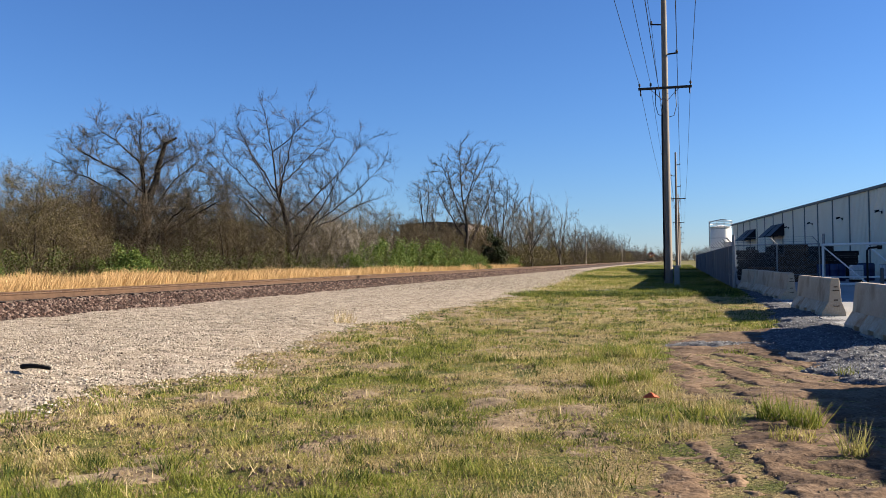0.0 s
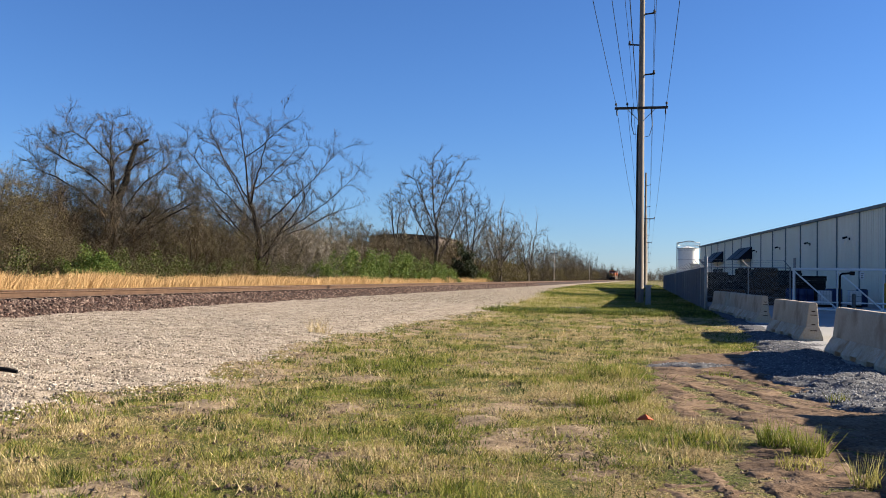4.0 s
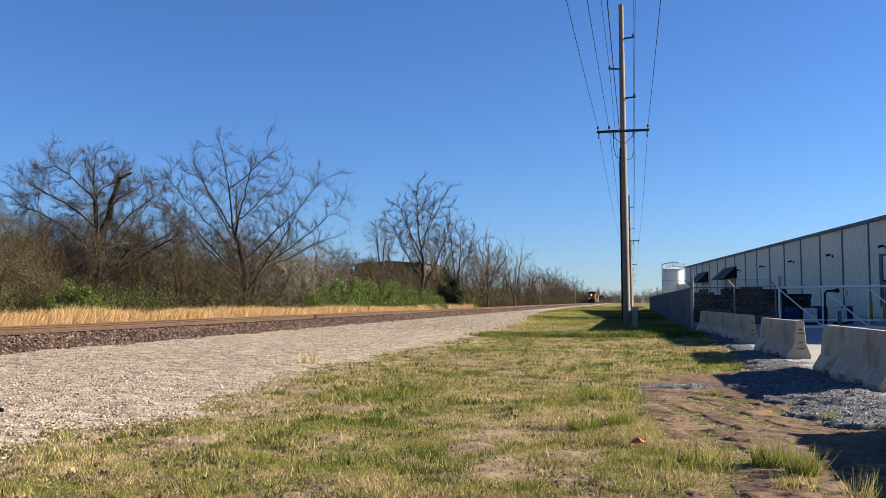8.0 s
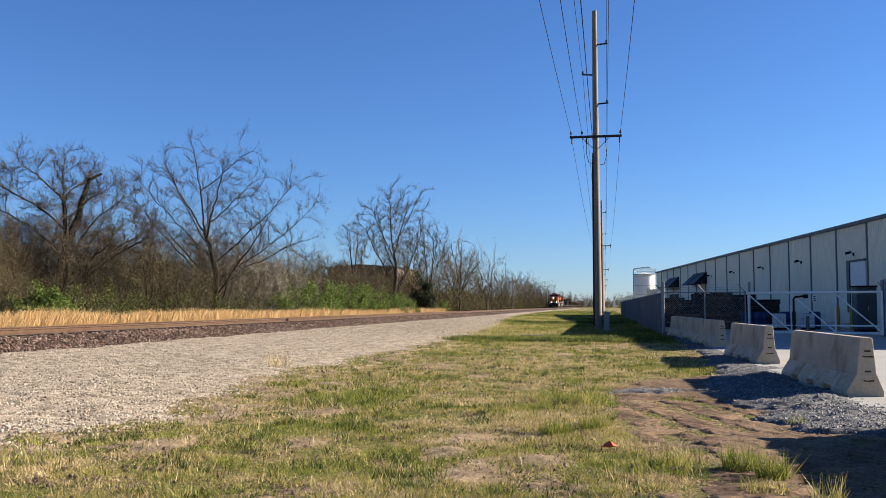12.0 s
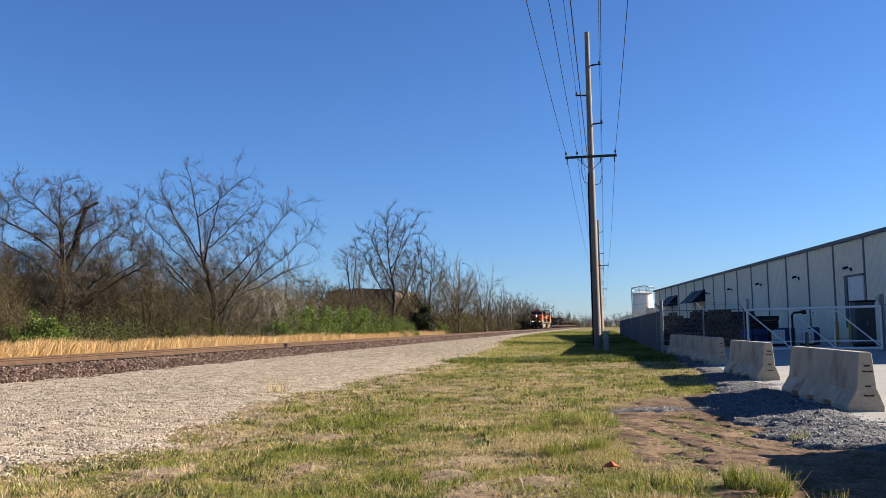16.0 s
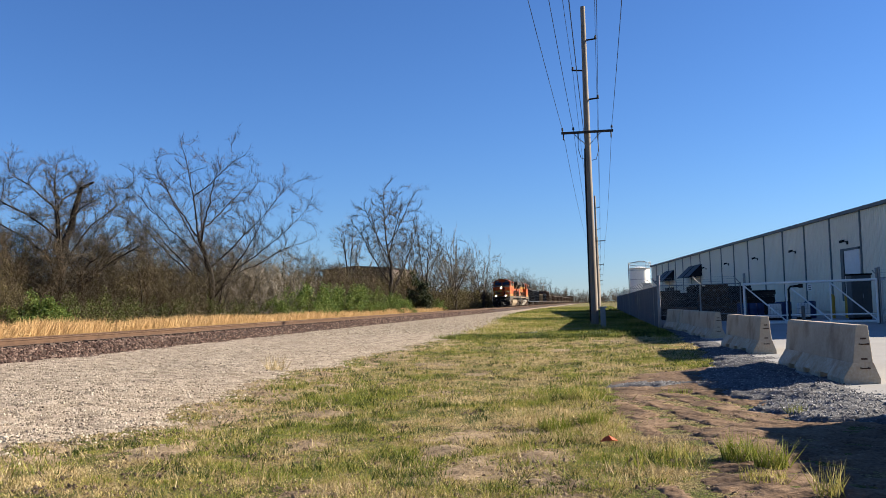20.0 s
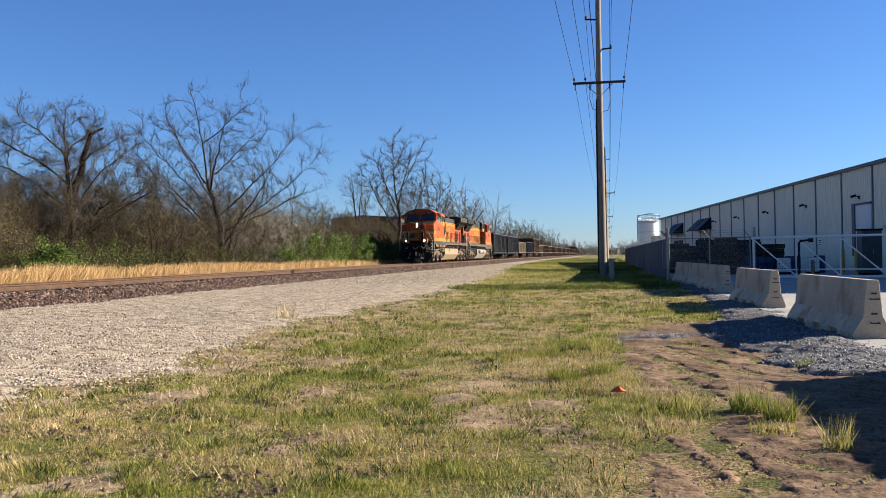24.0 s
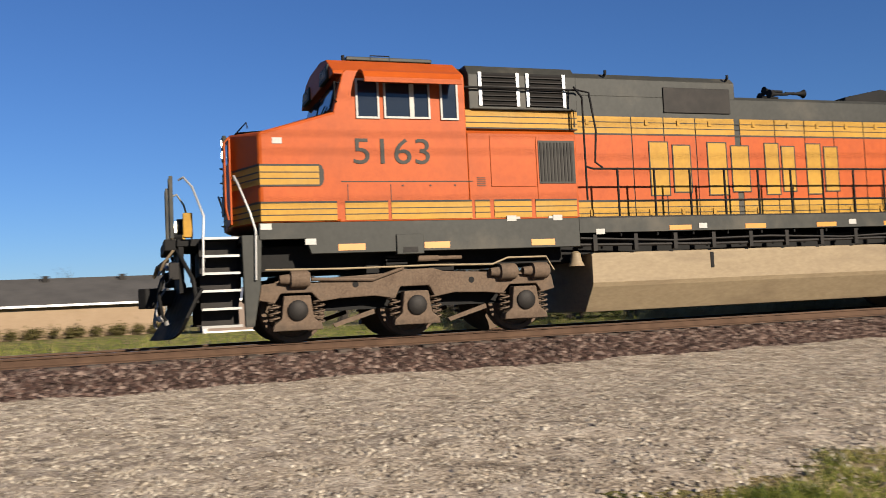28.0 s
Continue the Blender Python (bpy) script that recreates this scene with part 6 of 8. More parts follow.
tree("tree", "bare grey-brown tree rising from the thicket", -29.0, 90.0, 0.3, 7.2, 0.2, 97, BARKDARK, TWIG, fork=0.15, side=0.6, widest=75, goals=700, twigs=3.0, twig_long=0.75, thin=0.010, stems=3, spread=0.8, keep=0.6)
tree("tree", "bare tan-twigged tree rising from the thicket", -32.5, 40.0, 0.3, 7.6, 0.16, 99, BARKDARK, TWIGTAN, fork=0.12, side=0.55, widest=72, goals=850, twigs=3.4, twig_long=0.75, stems=4, spread=0.8, keep=0.6, leaves=5950, leaf_mat=LEAF_OLIVE, leaf_size=0.032, turn=0.4)
tree("tree", "bare young tree with thin limbs", -30.0, 29.2, 0.3, 7.2, 0.11, 43, BARK, TWIGDARK, fork=0.3, side=0.45, widest=50, goals=380, step=0.36, twigs=1.6, twig_long=0.6, keep=0.7, turn=0.35)
tree("tree", "bare tree with purple-grey twigs behind the green one", -29.9, 23.6, 0.3, 8.5, 0.14, 47, BARK, TWIG, fork=0.25, side=0.40, widest=34, goals=600, step=0.36, twigs=2.8, twig_long=0.6, keep=0.7, stems=4, spread=0.8, leaves=1530, leaf_mat=LEAF_OLIVE, leaf_size=0.032, turn=0.35)
tree("tree", "bare tree with purple-grey twigs behind the green one", -28.4, 25.4, 0.3, 8.0, 0.12, 48, BARK, TWIG, fork=0.25, side=0.36, widest=34, goals=420, step=0.36, twigs=2.8, twig_long=0.6, keep=0.7, stems=3, spread=0.6, leaves=1020, leaf_mat=LEAF_OLIVE, leaf_size=0.032, turn=0.35)
tree("tree", "pale grey many-stemmed bare tree", -38.6, 24.4, 0.3, 9.0, 0.10, 53, BARK, TWIGPALE, fork=0.12, side=0.34, widest=24, goals=820, step=0.4, twigs=5.2, twig_long=0.7, keep=0.95, stems=9, spread=0.6, limbs=7, turn=0.25, thin=0.009)
tree("tree", "leafy bright green tree beside the railway", -25.3, 21.0, 0.3, 6.1, 0.14, 59, BARKDARK, TWIGDARK, fork=0.30, side=0.56, widest=125, goals=760, hollow=0.3, step=0.32, twigs=2.2, twig_long=0.45, keep=0.45, stems=4, spread=0.5, leaves=64000, leaf_mat=LEAF_GREEN, leaf_size=0.05, clump=2.2)
tree("shrub", "small leafy bright green bush in front of the green tree", -23.6, 22.6, 0.3, 3.0, 0.05, 58, BARKDARK, TWIGDARK, fork=0.1, side=0.55, widest=95, limbs=0, goals=260, hollow=0.35, step=0.28, twigs=1.8, twig_long=0.4, stems=5, spread=0.5, leaves=15000, leaf_mat=LEAF_GREEN, leaf_size=0.05, clump=2.2)
for x, y, h, sd in ((-25.6, 17.0, 3.0, 60), (-27.2, 18.6, 3.4, 62), (-24.4, 18.7, 2.1, 64)):
    tree("shrub", "reddish-brown bare bush beside the green tree", x, y, 0.3, h, 0.05, sd, BARKDARK, TWIGRED, fork=0.08, side=0.75, widest=85, goals=360, limbs=0, step=0.26, twigs=3.4, twig_long=0.6, stems=8, spread=0.6, keep=0.6, turn=0.4, leaves=2550, leaf_mat=LEAF_BROWN, leaf_size=0.032)
round_bare = tree("tree", "round bare grey tree with a leaning pale trunk", -42.5, 16.7, 0.25, 6.3, 0.20, 61, BARK, TWIG, fork=0.24, side=0.62, widest=100, limbs=7, goals=1300, hollow=0.25, step=0.36, twigs=3.4, twig_long=0.6, keep=0.7, stems=2, spread=0.5, turn=0.35, thin=0.009)
part("leaning_trunk", Geo().tube([(0.1, 0.0, 0.0), (-0.5, -0.35, 0.9), (-1.3, -0.8, 1.9), (-2.0, -1.2, 2.9)], 0.15, 8, 0.06), BARK, round_bare, "pale leaning trunk", smooth=True)
for i, (x, y, h) in enumerate(((-46.0, 20.0, 7.7), (-45.0, 22.6, 7.4), (-43.6, 25.2, 7.0), (-47.5, 21.6, 7.3), (-44.0, 27.6, 6.4))):
    tree("tree", "tree with thin yellow-green spring leaves", x, y, 0.25, h, 0.13, 67 + i, BARK, TWIG, fork=0.14, side=0.34, widest=36, goals=620, step=0.36, keep=0.85, twigs=3.6, twig_long=0.6, stems=7, spread=0.9, leaves=11000, leaf_mat=LEAF_YELLOW if i != 2 else LEAF_GREEN, leaf_size=0.042, clump=2.2, turn=0.35)
for i, (x, y, h) in enumerate(((-83.1, 18.4, 12.9), (-82.6, 20.5, 12.4), (-82.0, 22.6, 10.6))):
    tree("tree", "tall old tree with drooping pale new leaves", x, y, 0.25, h, 0.50, 73 + i, BARKDARK, TWIGDARK, fork=0.42, side=0.24, widest=80, goals=420, step=0.5, thin=0.014, keep=0.6, twigs=3.6, twig_long=1.1, stems=1, spread=0.3, droop=0.5, leaves=3600 if i else 300, leaf_mat=LEAF_YELLOW, leaf_size=0.08)
for i, (x, y, h) in enumerate(((-67.0, 20.6, 7.6), (-62.0, 21.4, 8.0), (-58.5, 22.4, 8.2), (-56.0, 21.0, 7.4), (-64.5, 19.0, 6.6))):
    tree("tree", "wide bare brown tree at the field's edge", x, y, 0.25, h, 0.14, 79 + i, BARKDARK, TWIG, fork=0.12, side=0.42, widest=62, goals=620, step=0.42, thin=0.011, twigs=3.6, twig_long=0.8, stems=4, spread=0.7, keep=0.85, turn=0.3)

# brush in several shapes, copied along the line
rngb = np.random.default_rng(5)
BRUSH = dict(limbs=0, fork=0.06, widest=86, goals=300, step=0.40, twigs=5.0, twig_long=0.8, subs=2, stems=10, spread=0.9, keep=0.6, hollow=0.45, thin=0.0095, turn=0.42)
SHRUBS = [
    tree("shrub", "tangled olive-brown shrub with opening buds", -26.0, 32.8, 0.3, 6.0, 0.07, 101, BARKDARK, TWIGTAN, side=0.62, leaves=15300, leaf_mat=LEAF_OLIVE, leaf_size=0.032, **{**BRUSH, "goals": 420}),
    tree("shrub", "tangled reddish-brown bare shrub", -26.5, 39.5, 0.3, 6.0, 0.06, 103, BARKDARK, TWIGRED, side=0.72, leaves=3060, leaf_mat=LEAF_BROWN, leaf_size=0.032, **BRUSH),
    tree("shrub", "tangled tan bare shrub", -24.5, 47.5, 0.3, 5.0, 0.055, 107, BARKDARK, TWIGTAN, side=0.80, leaves=6120, leaf_mat=LEAF_OLIVE, leaf_size=0.032, **BRUSH),
    tree("shrub", "tall grey-brown bare thicket", -27.5, 60.5, 0.3, 6.8, 0.06, 109, BARKDARK, TWIG, side=0.62, leaves=2720, leaf_mat=LEAF_OLIVE, leaf_size=0.032, **BRUSH),
    tree("shrub", "pale grey bare shrub with arching twigs", -23.9, 64.0, 0.3, 5.0, 0.055, 111, BARKDARK, TWIGPALE, side=0.70, leaves=1360, leaf_mat=LEAF_OLIVE, leaf_size=0.032, **BRUSH),
]
LEAFY = dict(limbs=0, fork=0.08, widest=88, goals=130, step=0.3, twigs=1.8, twig_long=0.4, subs=1, stems=7, spread=0.6, keep=0.45, hollow=0.5, clump=2.0)
GREENS = [
    tree("shrub", "low bright green leafy shrub", -22.7, 34.2, 0.3, 2.5, 0.04, 113, BARKDARK, TWIGDARK, side=0.75, leaves=9500, leaf_mat=LEAF_MID, leaf_size=0.05, **LEAFY),
    tree("shrub", "bright green leafy honeysuckle thicket", -22.4, 80.0, 0.3, 3.9, 0.05, 127, BARKDARK, TWIGDARK, side=0.8, leaves=9500, leaf_mat=LEAF_MID, leaf_size=0.075, **LEAFY),
    tree("shrub", "low brown shrub with sparse green leaves", -22.6, 40.0, 0.3, 2.3, 0.04, 129, BARKDARK, TWIGTAN, side=1.0, leaves=3000, leaf_mat=LEAF_DULL, leaf_size=0.05, **{**LEAFY, "twigs": 3.2}),
]
for y in np.arange(33, 112, 3.7):
    for row in ((0, 1, 2) if y < 70 else (0, 1)):
        x = -24.6 - 3.2 * row + rngb.normal(0, 0.8)
        if (x > -28.0 and abs(y + 1.596 * x) < 4.2) or (x > -26.0 and abs(y + 2.28 * x) < 2.0):
            continue
        pick = int(rngb.integers(0, 4)) if not (58 < y < 78 and row == 0) else 4
        at = pose(x, y + rngb.normal(0, 1.0), 0.28, 0, 0, rngb.uniform(0, 360)) @ Matrix.Diagonal((1, 1, rngb.uniform(0.75, 1.1), 1))
        if at.translation.y + 1.055 * x > 5.0:      # brush left out of the camera's sight line to the brown-roofed house
            copy_thing(SHRUBS[pick], at)
for x, y in ((-25.2, 66.0), (-26.6, 70.6)):
    copy_thing(SHRUBS[4], pose(x, y, 0.28, 0, 0, 40 * y))
for x, y, q in ((-27.0, 29.6, 0.45), (-29.5, 32.4, 0.5), (-32.0, 34.0, 0.5), (-28.6, 30.0, 0.4)):
    copy_thing(SHRUBS[1 if q < 0.5 else 2], pose(x, y, 0.28, 0, 0, 40 * y) @ Matrix.Diagonal((0.7, 0.7, q, 1)))
FAR_BRUSH = dict(limbs=0, fork=0.06, widest=82, goals=110, step=0.6, twigs=3.6, twig_long=1.2, subs=0, stems=7, spread=1.2, keep=0.6, hollow=0.35, thin=0.016, turn=0.42)
FARS = [tree("shrub", "dense brown trackside thicket far along the line", -25.5, 114.0, 0.3, 6.2, 0.07, 141, BARKDARK, TWIGRED, side=0.75, leaves=1100, leaf_mat=LEAF_OLIVE, leaf_size=0.10, **FAR_BRUSH),
        tree("shrub", "dense olive-brown trackside thicket far along the line", -24.5, 118.0, 0.3, 5.0, 0.07, 143, BARKDARK, TWIGTAN, side=0.9, leaves=1300, leaf_mat=LEAF_OLIVE, leaf_size=0.10, **FAR_BRUSH),
        tree("shrub", "dense grey-brown thicket far along the line", -29.0, 97.0, 0.3, 7.0, 0.08, 149, BARKDARK, TWIG, side=0.7, leaves=1100, leaf_mat=LEAF_BROWN, leaf_size=0.10, **FAR_BRUSH)]
for y in np.concatenate([np.arange(88, 200, 4.0), np.arange(202, 420, 6.5)]):
    for row in (0, 1):
        copy_thing(FARS[int(rngb.integers(0, 3))], pose(-24.0 - 3.8 * row - (y < 112) * 4 + rngb.normal(0, 0.9), y + rngb.normal(0, 1.2), 0.28, 0, 0, rngb.uniform(0, 360)) @ Matrix.Diagonal((1, 1, rngb.uniform(0.7, 1.15), 1)))
for x, y in ((-49.5, 18.5), (-50.0, 21.0), (-52.0, 25.0), (-54.0, 23.0), (-36.5, 27.5), (-37.5, 33.0), (-42.0, 31.0), (-40.0, 27.5), (-41.5, 29.5), (-70.0, 21.5), (-74.0, 22.5)):
    copy_thing(FARS[int(rngb.integers(0, 3))], pose(x, y, 0.25, 0, 0, rngb.uniform(0, 360)) @ Matrix.Diagonal((0.8, 0.8, 0.75 if x > -45 else 0.5, 1)))
for x, y, k, q in ((-50.0, 17.5, 2, 0.8), (-49.0, 19.4, 2, 0.7), (-48.5, 21.2, 0, 0.8), (-48.0, 23.0, 2, 0.8), (-47.0, 24.8, 0, 0.9), (-46.5, 26.4, 0, 0.8), (-46.0, 28.0, 2, 0.8), (-44.5, 29.6, 0, 0.9), (-43.0, 31.2, 2, 0.9), (-41.0, 27.0, 2, 0.8), (-39.5, 25.6, 0, 0.7), (-51.5, 15.4, 2, 0.6), (-38.0, 28.4, 0, 0.8)):
    copy_thing(GREENS[k], pose(x, y, 0.25, 0, 0, rngb.uniform(0, 360)) @ Matrix.Diagonal((1.1, 1.1, q, 1)))
for x, y, k in ((-23.0, 26.5, 0), (-25.0, 26.6, 0), (-26.2, 27.6, 0), (-25.6, 29.2, 2), (-28.0, 30.6, 2), (-27.2, 28.6, 2), (-30.0, 32.0, 2), (-22.6, 76.0, 1), (-22.4, 83.5, 1), (-22.6, 88.0, 1), (-22.3, 93.0, 1), (-22.0, 97.5, 1), (-22.3, 72.5, 0), (-22.6, 70.0, 1), (-22.9, 66.5, 1), (-22.3, 62.0, 0), (-21.8, 121.0, 0), (-23.0, 35.6, 0),
                (-22.4, 37.2, 2), (-22.5, 43.0, 2), (-22.4, 46.3, 2), (-22.6, 50.0, 2), (-22.3, 53.5, 2), (-22.5, 57.0, 2), (-22.2, 66.0, 2), (-22.3, 69.0, 2), (-21.8, 105.0, 2), (-21.9, 112.0, 2), (-22.4, 29.5, 2), (-24.0, 27.8, 2)):
    copy_thing(GREENS[k], pose(x, y, 0.28, 0, 0, rngb.uniform(0, 360)) @ Matrix.Diagonal((1, 1, rngb.uniform(0.8, 1.1), 1)))
for x, y in ((-30.3, 55.5), (-31.5, 50.0), (-27.0, 50.5), (-31.5, 58.0), (-27.6, 63.5), (-28.5, 71.5), (-30.5, 78.0), (-27.5, 84.0), (-28.5, 96.5), (-31.5, 42.5), (-29.0, 36.6), (-34.5, 45.0), (-34.0, 60.0), (-28.0, 106.0), (-27.0, 115.0), (-28.0, 68.5), (-27.0, 74.0), (-28.0, 79.0), (-29.5, 62.0)):
    copy_thing(THICKET, pose(x, y, 0.25, 0, 0, rngb.uniform(0, 360)) @ Matrix.Diagonal((1, 1, rngb.uniform(0.75, 1.0), 1)))
for x, y in ((-30.0, 39.5), (-33.0, 43.0)):
    copy_thing(SHRUBS[1], pose(x, y, 0.28, 0, 0, rngb.uniform(0, 360)))
far = [tree("tree", "bare tree in the distant row", -27.0, 128.0, 0.3, 13.0, 0.2, 131, BARK, TWIG, fork=0.2, side=0.36, widest=38, goals=420, step=0.6, thin=0.014, twigs=2.8, twig_long=1.1, subs=1, keep=0.85, turn=0.3),
       tree("tree", "bare tree in the distant row", -25.0, 137.0, 0.3, 11.5, 0.2, 137, BARK, TWIGTAN, fork=0.15, side=0.42, widest=50, goals=420, step=0.6, thin=0.014, twigs=2.8, twig_long=1.1, subs=1, keep=0.85, stems=2, spread=0.5, turn=0.3)]
for y in np.concatenate([np.arange(121, 220, 9.0), np.arange(224, 420, 9.0)]):
    copy_thing(far[int(rngb.integers(0, 2))], pose(-26 + rngb.normal(0, 2.5), y + rngb.normal(0, 2), 0.3, 0, 0, rngb.uniform(0, 360)) @ Matrix.Diagonal((1, 1, rngb.uniform(0.75, 1.1) + 0.2 * (y < 190), 1)))


def far_woods(name, spots, rng, label):
    """A hazy row of distant brush as one mass of twigs."""
    segs = []
    for x, y, h, w in spots:
        for i in range(18):
            p = np.array([x + rng.uniform(-w, w), y + rng.uniform(-3, 3), 0.2])
            d = unit(np.array([rng.normal(0, 0.25), rng.normal(0, 0.25), 1.0]))
            l = h * rng.uniform(0.5, 1.0) * (1 - 0.5 * abs(p[0] - x) / w)
            q = p + d * l
            segs.append((p, q, 0.075, 0.03, 0))
            for j in range(17):
                f = rng.uniform(0.2, 1.0)
                s = p + (q - p) * f
                e = s + unit(rng.normal(0, 1, 3) + np.array([0, 0, 0.7])) * l * rng.uniform(0.12, 0.34)
                segs.append((s, e, 0.05, 0.02, 1))
    a, b = np.array([s[0] for s in segs]), np.array([s[1] for s in segs])
    ob = new(name, limbs_mesh(name, a, b, np.array([s[2] for s in segs]), np.array([s[3] for s in segs]), TWIG, 3))
    return tagged(ob, label, "trees", kind="stuff")


rngf = np.random.default_rng(9)
far_woods("far_woods", [(rngf.uniform(-60, 70), rngf.uniform(520, 760), rngf.uniform(7, 13), rngf.uniform(6, 12)) for _ in range(60)]
          + [(-28 + rngf.normal(0, 4), y, rngf.uniform(8, 12), 6) for y in np.arange(420, 640, 9.0)], rngf, "distant bare woods along the horizon")
far_woods("far_woods", [(-rngf.uniform(170, 260), y, rngf.uniform(6, 11), 9) for y in np.arange(-60, 180, 6.0)], rngf, "distant bare woods beyond the field")
far_woods("far_woods", [(-40 - rngf.uniform(0, 12), y, rngf.uniform(5, 8), 5) for y in np.arange(60, 300, 4.5)], rngf, "bare woods behind the trackside brush")

# ---- loose stone, grass ----
rng = np.random.default_rng(21)
STONE_PALE = island_tones("pale_gravel_stones", [(0.055, 0.040, 0.029), (0.25, 0.200, 0.146), (0.36, 0.302, 0.226), (0.50, 0.437, 0.345), (0.12, 0.095, 0.070), (0.40, 0.338, 0.256)], 0.9)
STONE_BROWN = island_tones("brown_ballast_stones", [(0.012, 0.0068, 0.0050), (0.050, 0.0260, 0.0185), (0.105, 0.062, 0.046), (0.26, 0.19, 0.150), (0.038, 0.021, 0.016), (0.075, 0.045, 0.034)], 0.9)
STONE_GREY = island_tones("grey_crushed_stones", [(0.05, 0.05, 0.052), (0.12, 0.118, 0.119), (0.20, 0.197, 0.195), (0.32, 0.315, 0.31)], 0.9)
SOILCRUMB = island_tones("dry_soil_crumbs", [(0.06, 0.038, 0.024), (0.14, 0.098, 0.065), (0.25, 0.19, 0.13)], 0.95)
CLOD = island_tones("soil_clods", [(0.035, 0.022, 0.014), (0.09, 0.062, 0.042), (0.13, 0.095, 0.066)], 0.95)


def stones(name, x, y, z, size, material, label, category):
    """Angular stones, each a ridged lump sunk a little into its bed."""
    n = len(x)
    base = np.array([(-1, -0.7, -0.5), (1, -0.7, -0.5), (1, 0.7, -0.5), (-1, 0.7, -0.5), (-0.45, 0, 0.75), (0.45, 0, 0.75)], float)
    v = base[None] * rng.uniform(0.6, 1.2, (n, 6, 1)) + rng.normal(0, 0.20, (n, 6, 3))
    v *= (size[:, None] * rng.uniform(0.7, 1.2, (n, 3)) * np.array([1, 1, 0.8]))[:, None, :]
    a = rng.uniform(0, 2 * np.pi, n)
    c, s = np.cos(a)[:, None], np.sin(a)[:, None]
    v = np.stack([v[..., 0] * c - v[..., 1] * s, v[..., 0] * s + v[..., 1] * c, v[..., 2]], -1)
    v += np.stack([x, y, z + size * 0.25], 1)[:, None, :]
    tri = np.array([(0, 1, 5), (0, 5, 4), (1, 2, 5), (2, 3, 4), (2, 4, 5), (3, 0, 4)])
    f = (np.arange(n) * 6)[:, None, None] + tri[None]
    ob = new(name, raw_mesh(name, v.reshape(-1, 3), f.reshape(-1, 3), material))
    return tagged(ob, label, category, kind="stuff")


def sown(n, x0, x1, y0, y1, fall=None):
    """Random places, thinned with distance from the viewpoint."""
    x, y = rng.uniform(x0, x1, n), rng.uniform(y0, y1, n)
    if fall:
        d = np.hypot(x, y)
        k = rng.random(n) < np.minimum(1, (fall / d) ** 1.6)
        x, y = x[k], y[k]
    return x, y


x, y = sown(420000, -14.3, -4.6, -3.5, 45, 11)
k = in_gravel(x, y) > 0.42 - 0.95 * rng.random(len(x)) ** 2.6
x, y = x[k], y[k]
stones("gravel_stones", x, y, ground_z(x, y) + 0.01, 0.008 + 0.017 * rng.random(len(x)) ** 1.8, STONE_PALE, "loose pale angular gravel stones", "gravel")
x, y = sown(70000, TRACK_X + 0.9, TRACK_X + 3.3, -5, 60, 19)
stones("ballast_stones", x, y, bed_z(x, y), rng.uniform(0.025, 0.055, len(x)), STONE_BROWN, "loose reddish brown ballast stones", "ballast")
x, y = sown(52000, -14.3, -4.8, 38, 115, 55)
k = in_gravel(x, y) > 0.3 - 0.9 * rng.random(len(x)) ** 2.5
x, y = x[k], y[k]
stones("gravel_stones", x, y, ground_z(x, y) + 0.01, rng.uniform(0.018, 0.045, len(x)), STONE_PALE, "loose pale angular gravel stones further off", "gravel")
x, y = sown(16000, TRACK_X + 0.9, TRACK_X + 3.3, 55, 130, 80)
stones("ballast_stones", x, y, bed_z(x, y), rng.uniform(0.04, 0.075, len(x)), STONE_BROWN, "loose reddish brown ballast stones further off", "ballast")
x, y = sown(90000, 0.0, 3.5, 3, 42, 11)
k = in_stone(x, y) > -0.15 + 0.3 * rng.random(len(x)) ** 2
x, y = x[k], y[k]
stones("crushed_stones", x, y, stone_z(x, y), 0.006 + 0.013 * rng.random(len(x)) ** 1.5, STONE_GREY, "loose grey crushed stones", "gravel")
x, y = sown(22000, -0.5, 3.4, 4, 19, 9)
k = in_soil(x, y) > 0
x, y = x[k], y[k]
stones("soil_clods", x, y, ground_z(x, y) + 0.006, 0.003 + 0.010 * rng.random(len(x)) ** 2.5, SOILCRUMB, "crumbled soil clods", "soil")

GRASS_GREEN = island_tones("green_grass_blades", [(0.070, 0.096, 0.010), (0.145, 0.175, 0.019), (0.23, 0.24, 0.038), (0.31, 0.285, 0.072)], 0.7, 0.3)
GRASS_DARK = island_tones("dark_green_grass_blades", [(0.0176, 0.0308, 0.0053), (0.0396, 0.0616, 0.0088), (0.0704, 0.0968, 0.0141)], 0.7, 0.25)
GRASS_LIME = island_tones("yellow_green_grass_blades", [(0.155, 0.148, 0.028), (0.27, 0.248, 0.056), (0.38, 0.33, 0.105), (0.44, 0.36, 0.145)], 0.75, 0.3)
GRASS_DRY = island_tones("straw_dry_blades", [(0.27, 0.193, 0.080), (0.45, 0.345, 0.165), (0.60, 0.49, 0.28), (0.34, 0.258, 0.115)], 0.85, 0.25)
GRASS_BROWN = island_tones("dead_brown_blades", [(0.0792, 0.0528, 0.0264), (0.1584, 0.1100, 0.0528), (0.2376, 0.1760, 0.0880)], 0.9, 0.15)
GRASS_GOLD = island_tones("golden_tall_grass", [(0.34, 0.21, 0.085), (0.50, 0.33, 0.15), (0.62, 0.44, 0.22)], 0.8, 0.35)


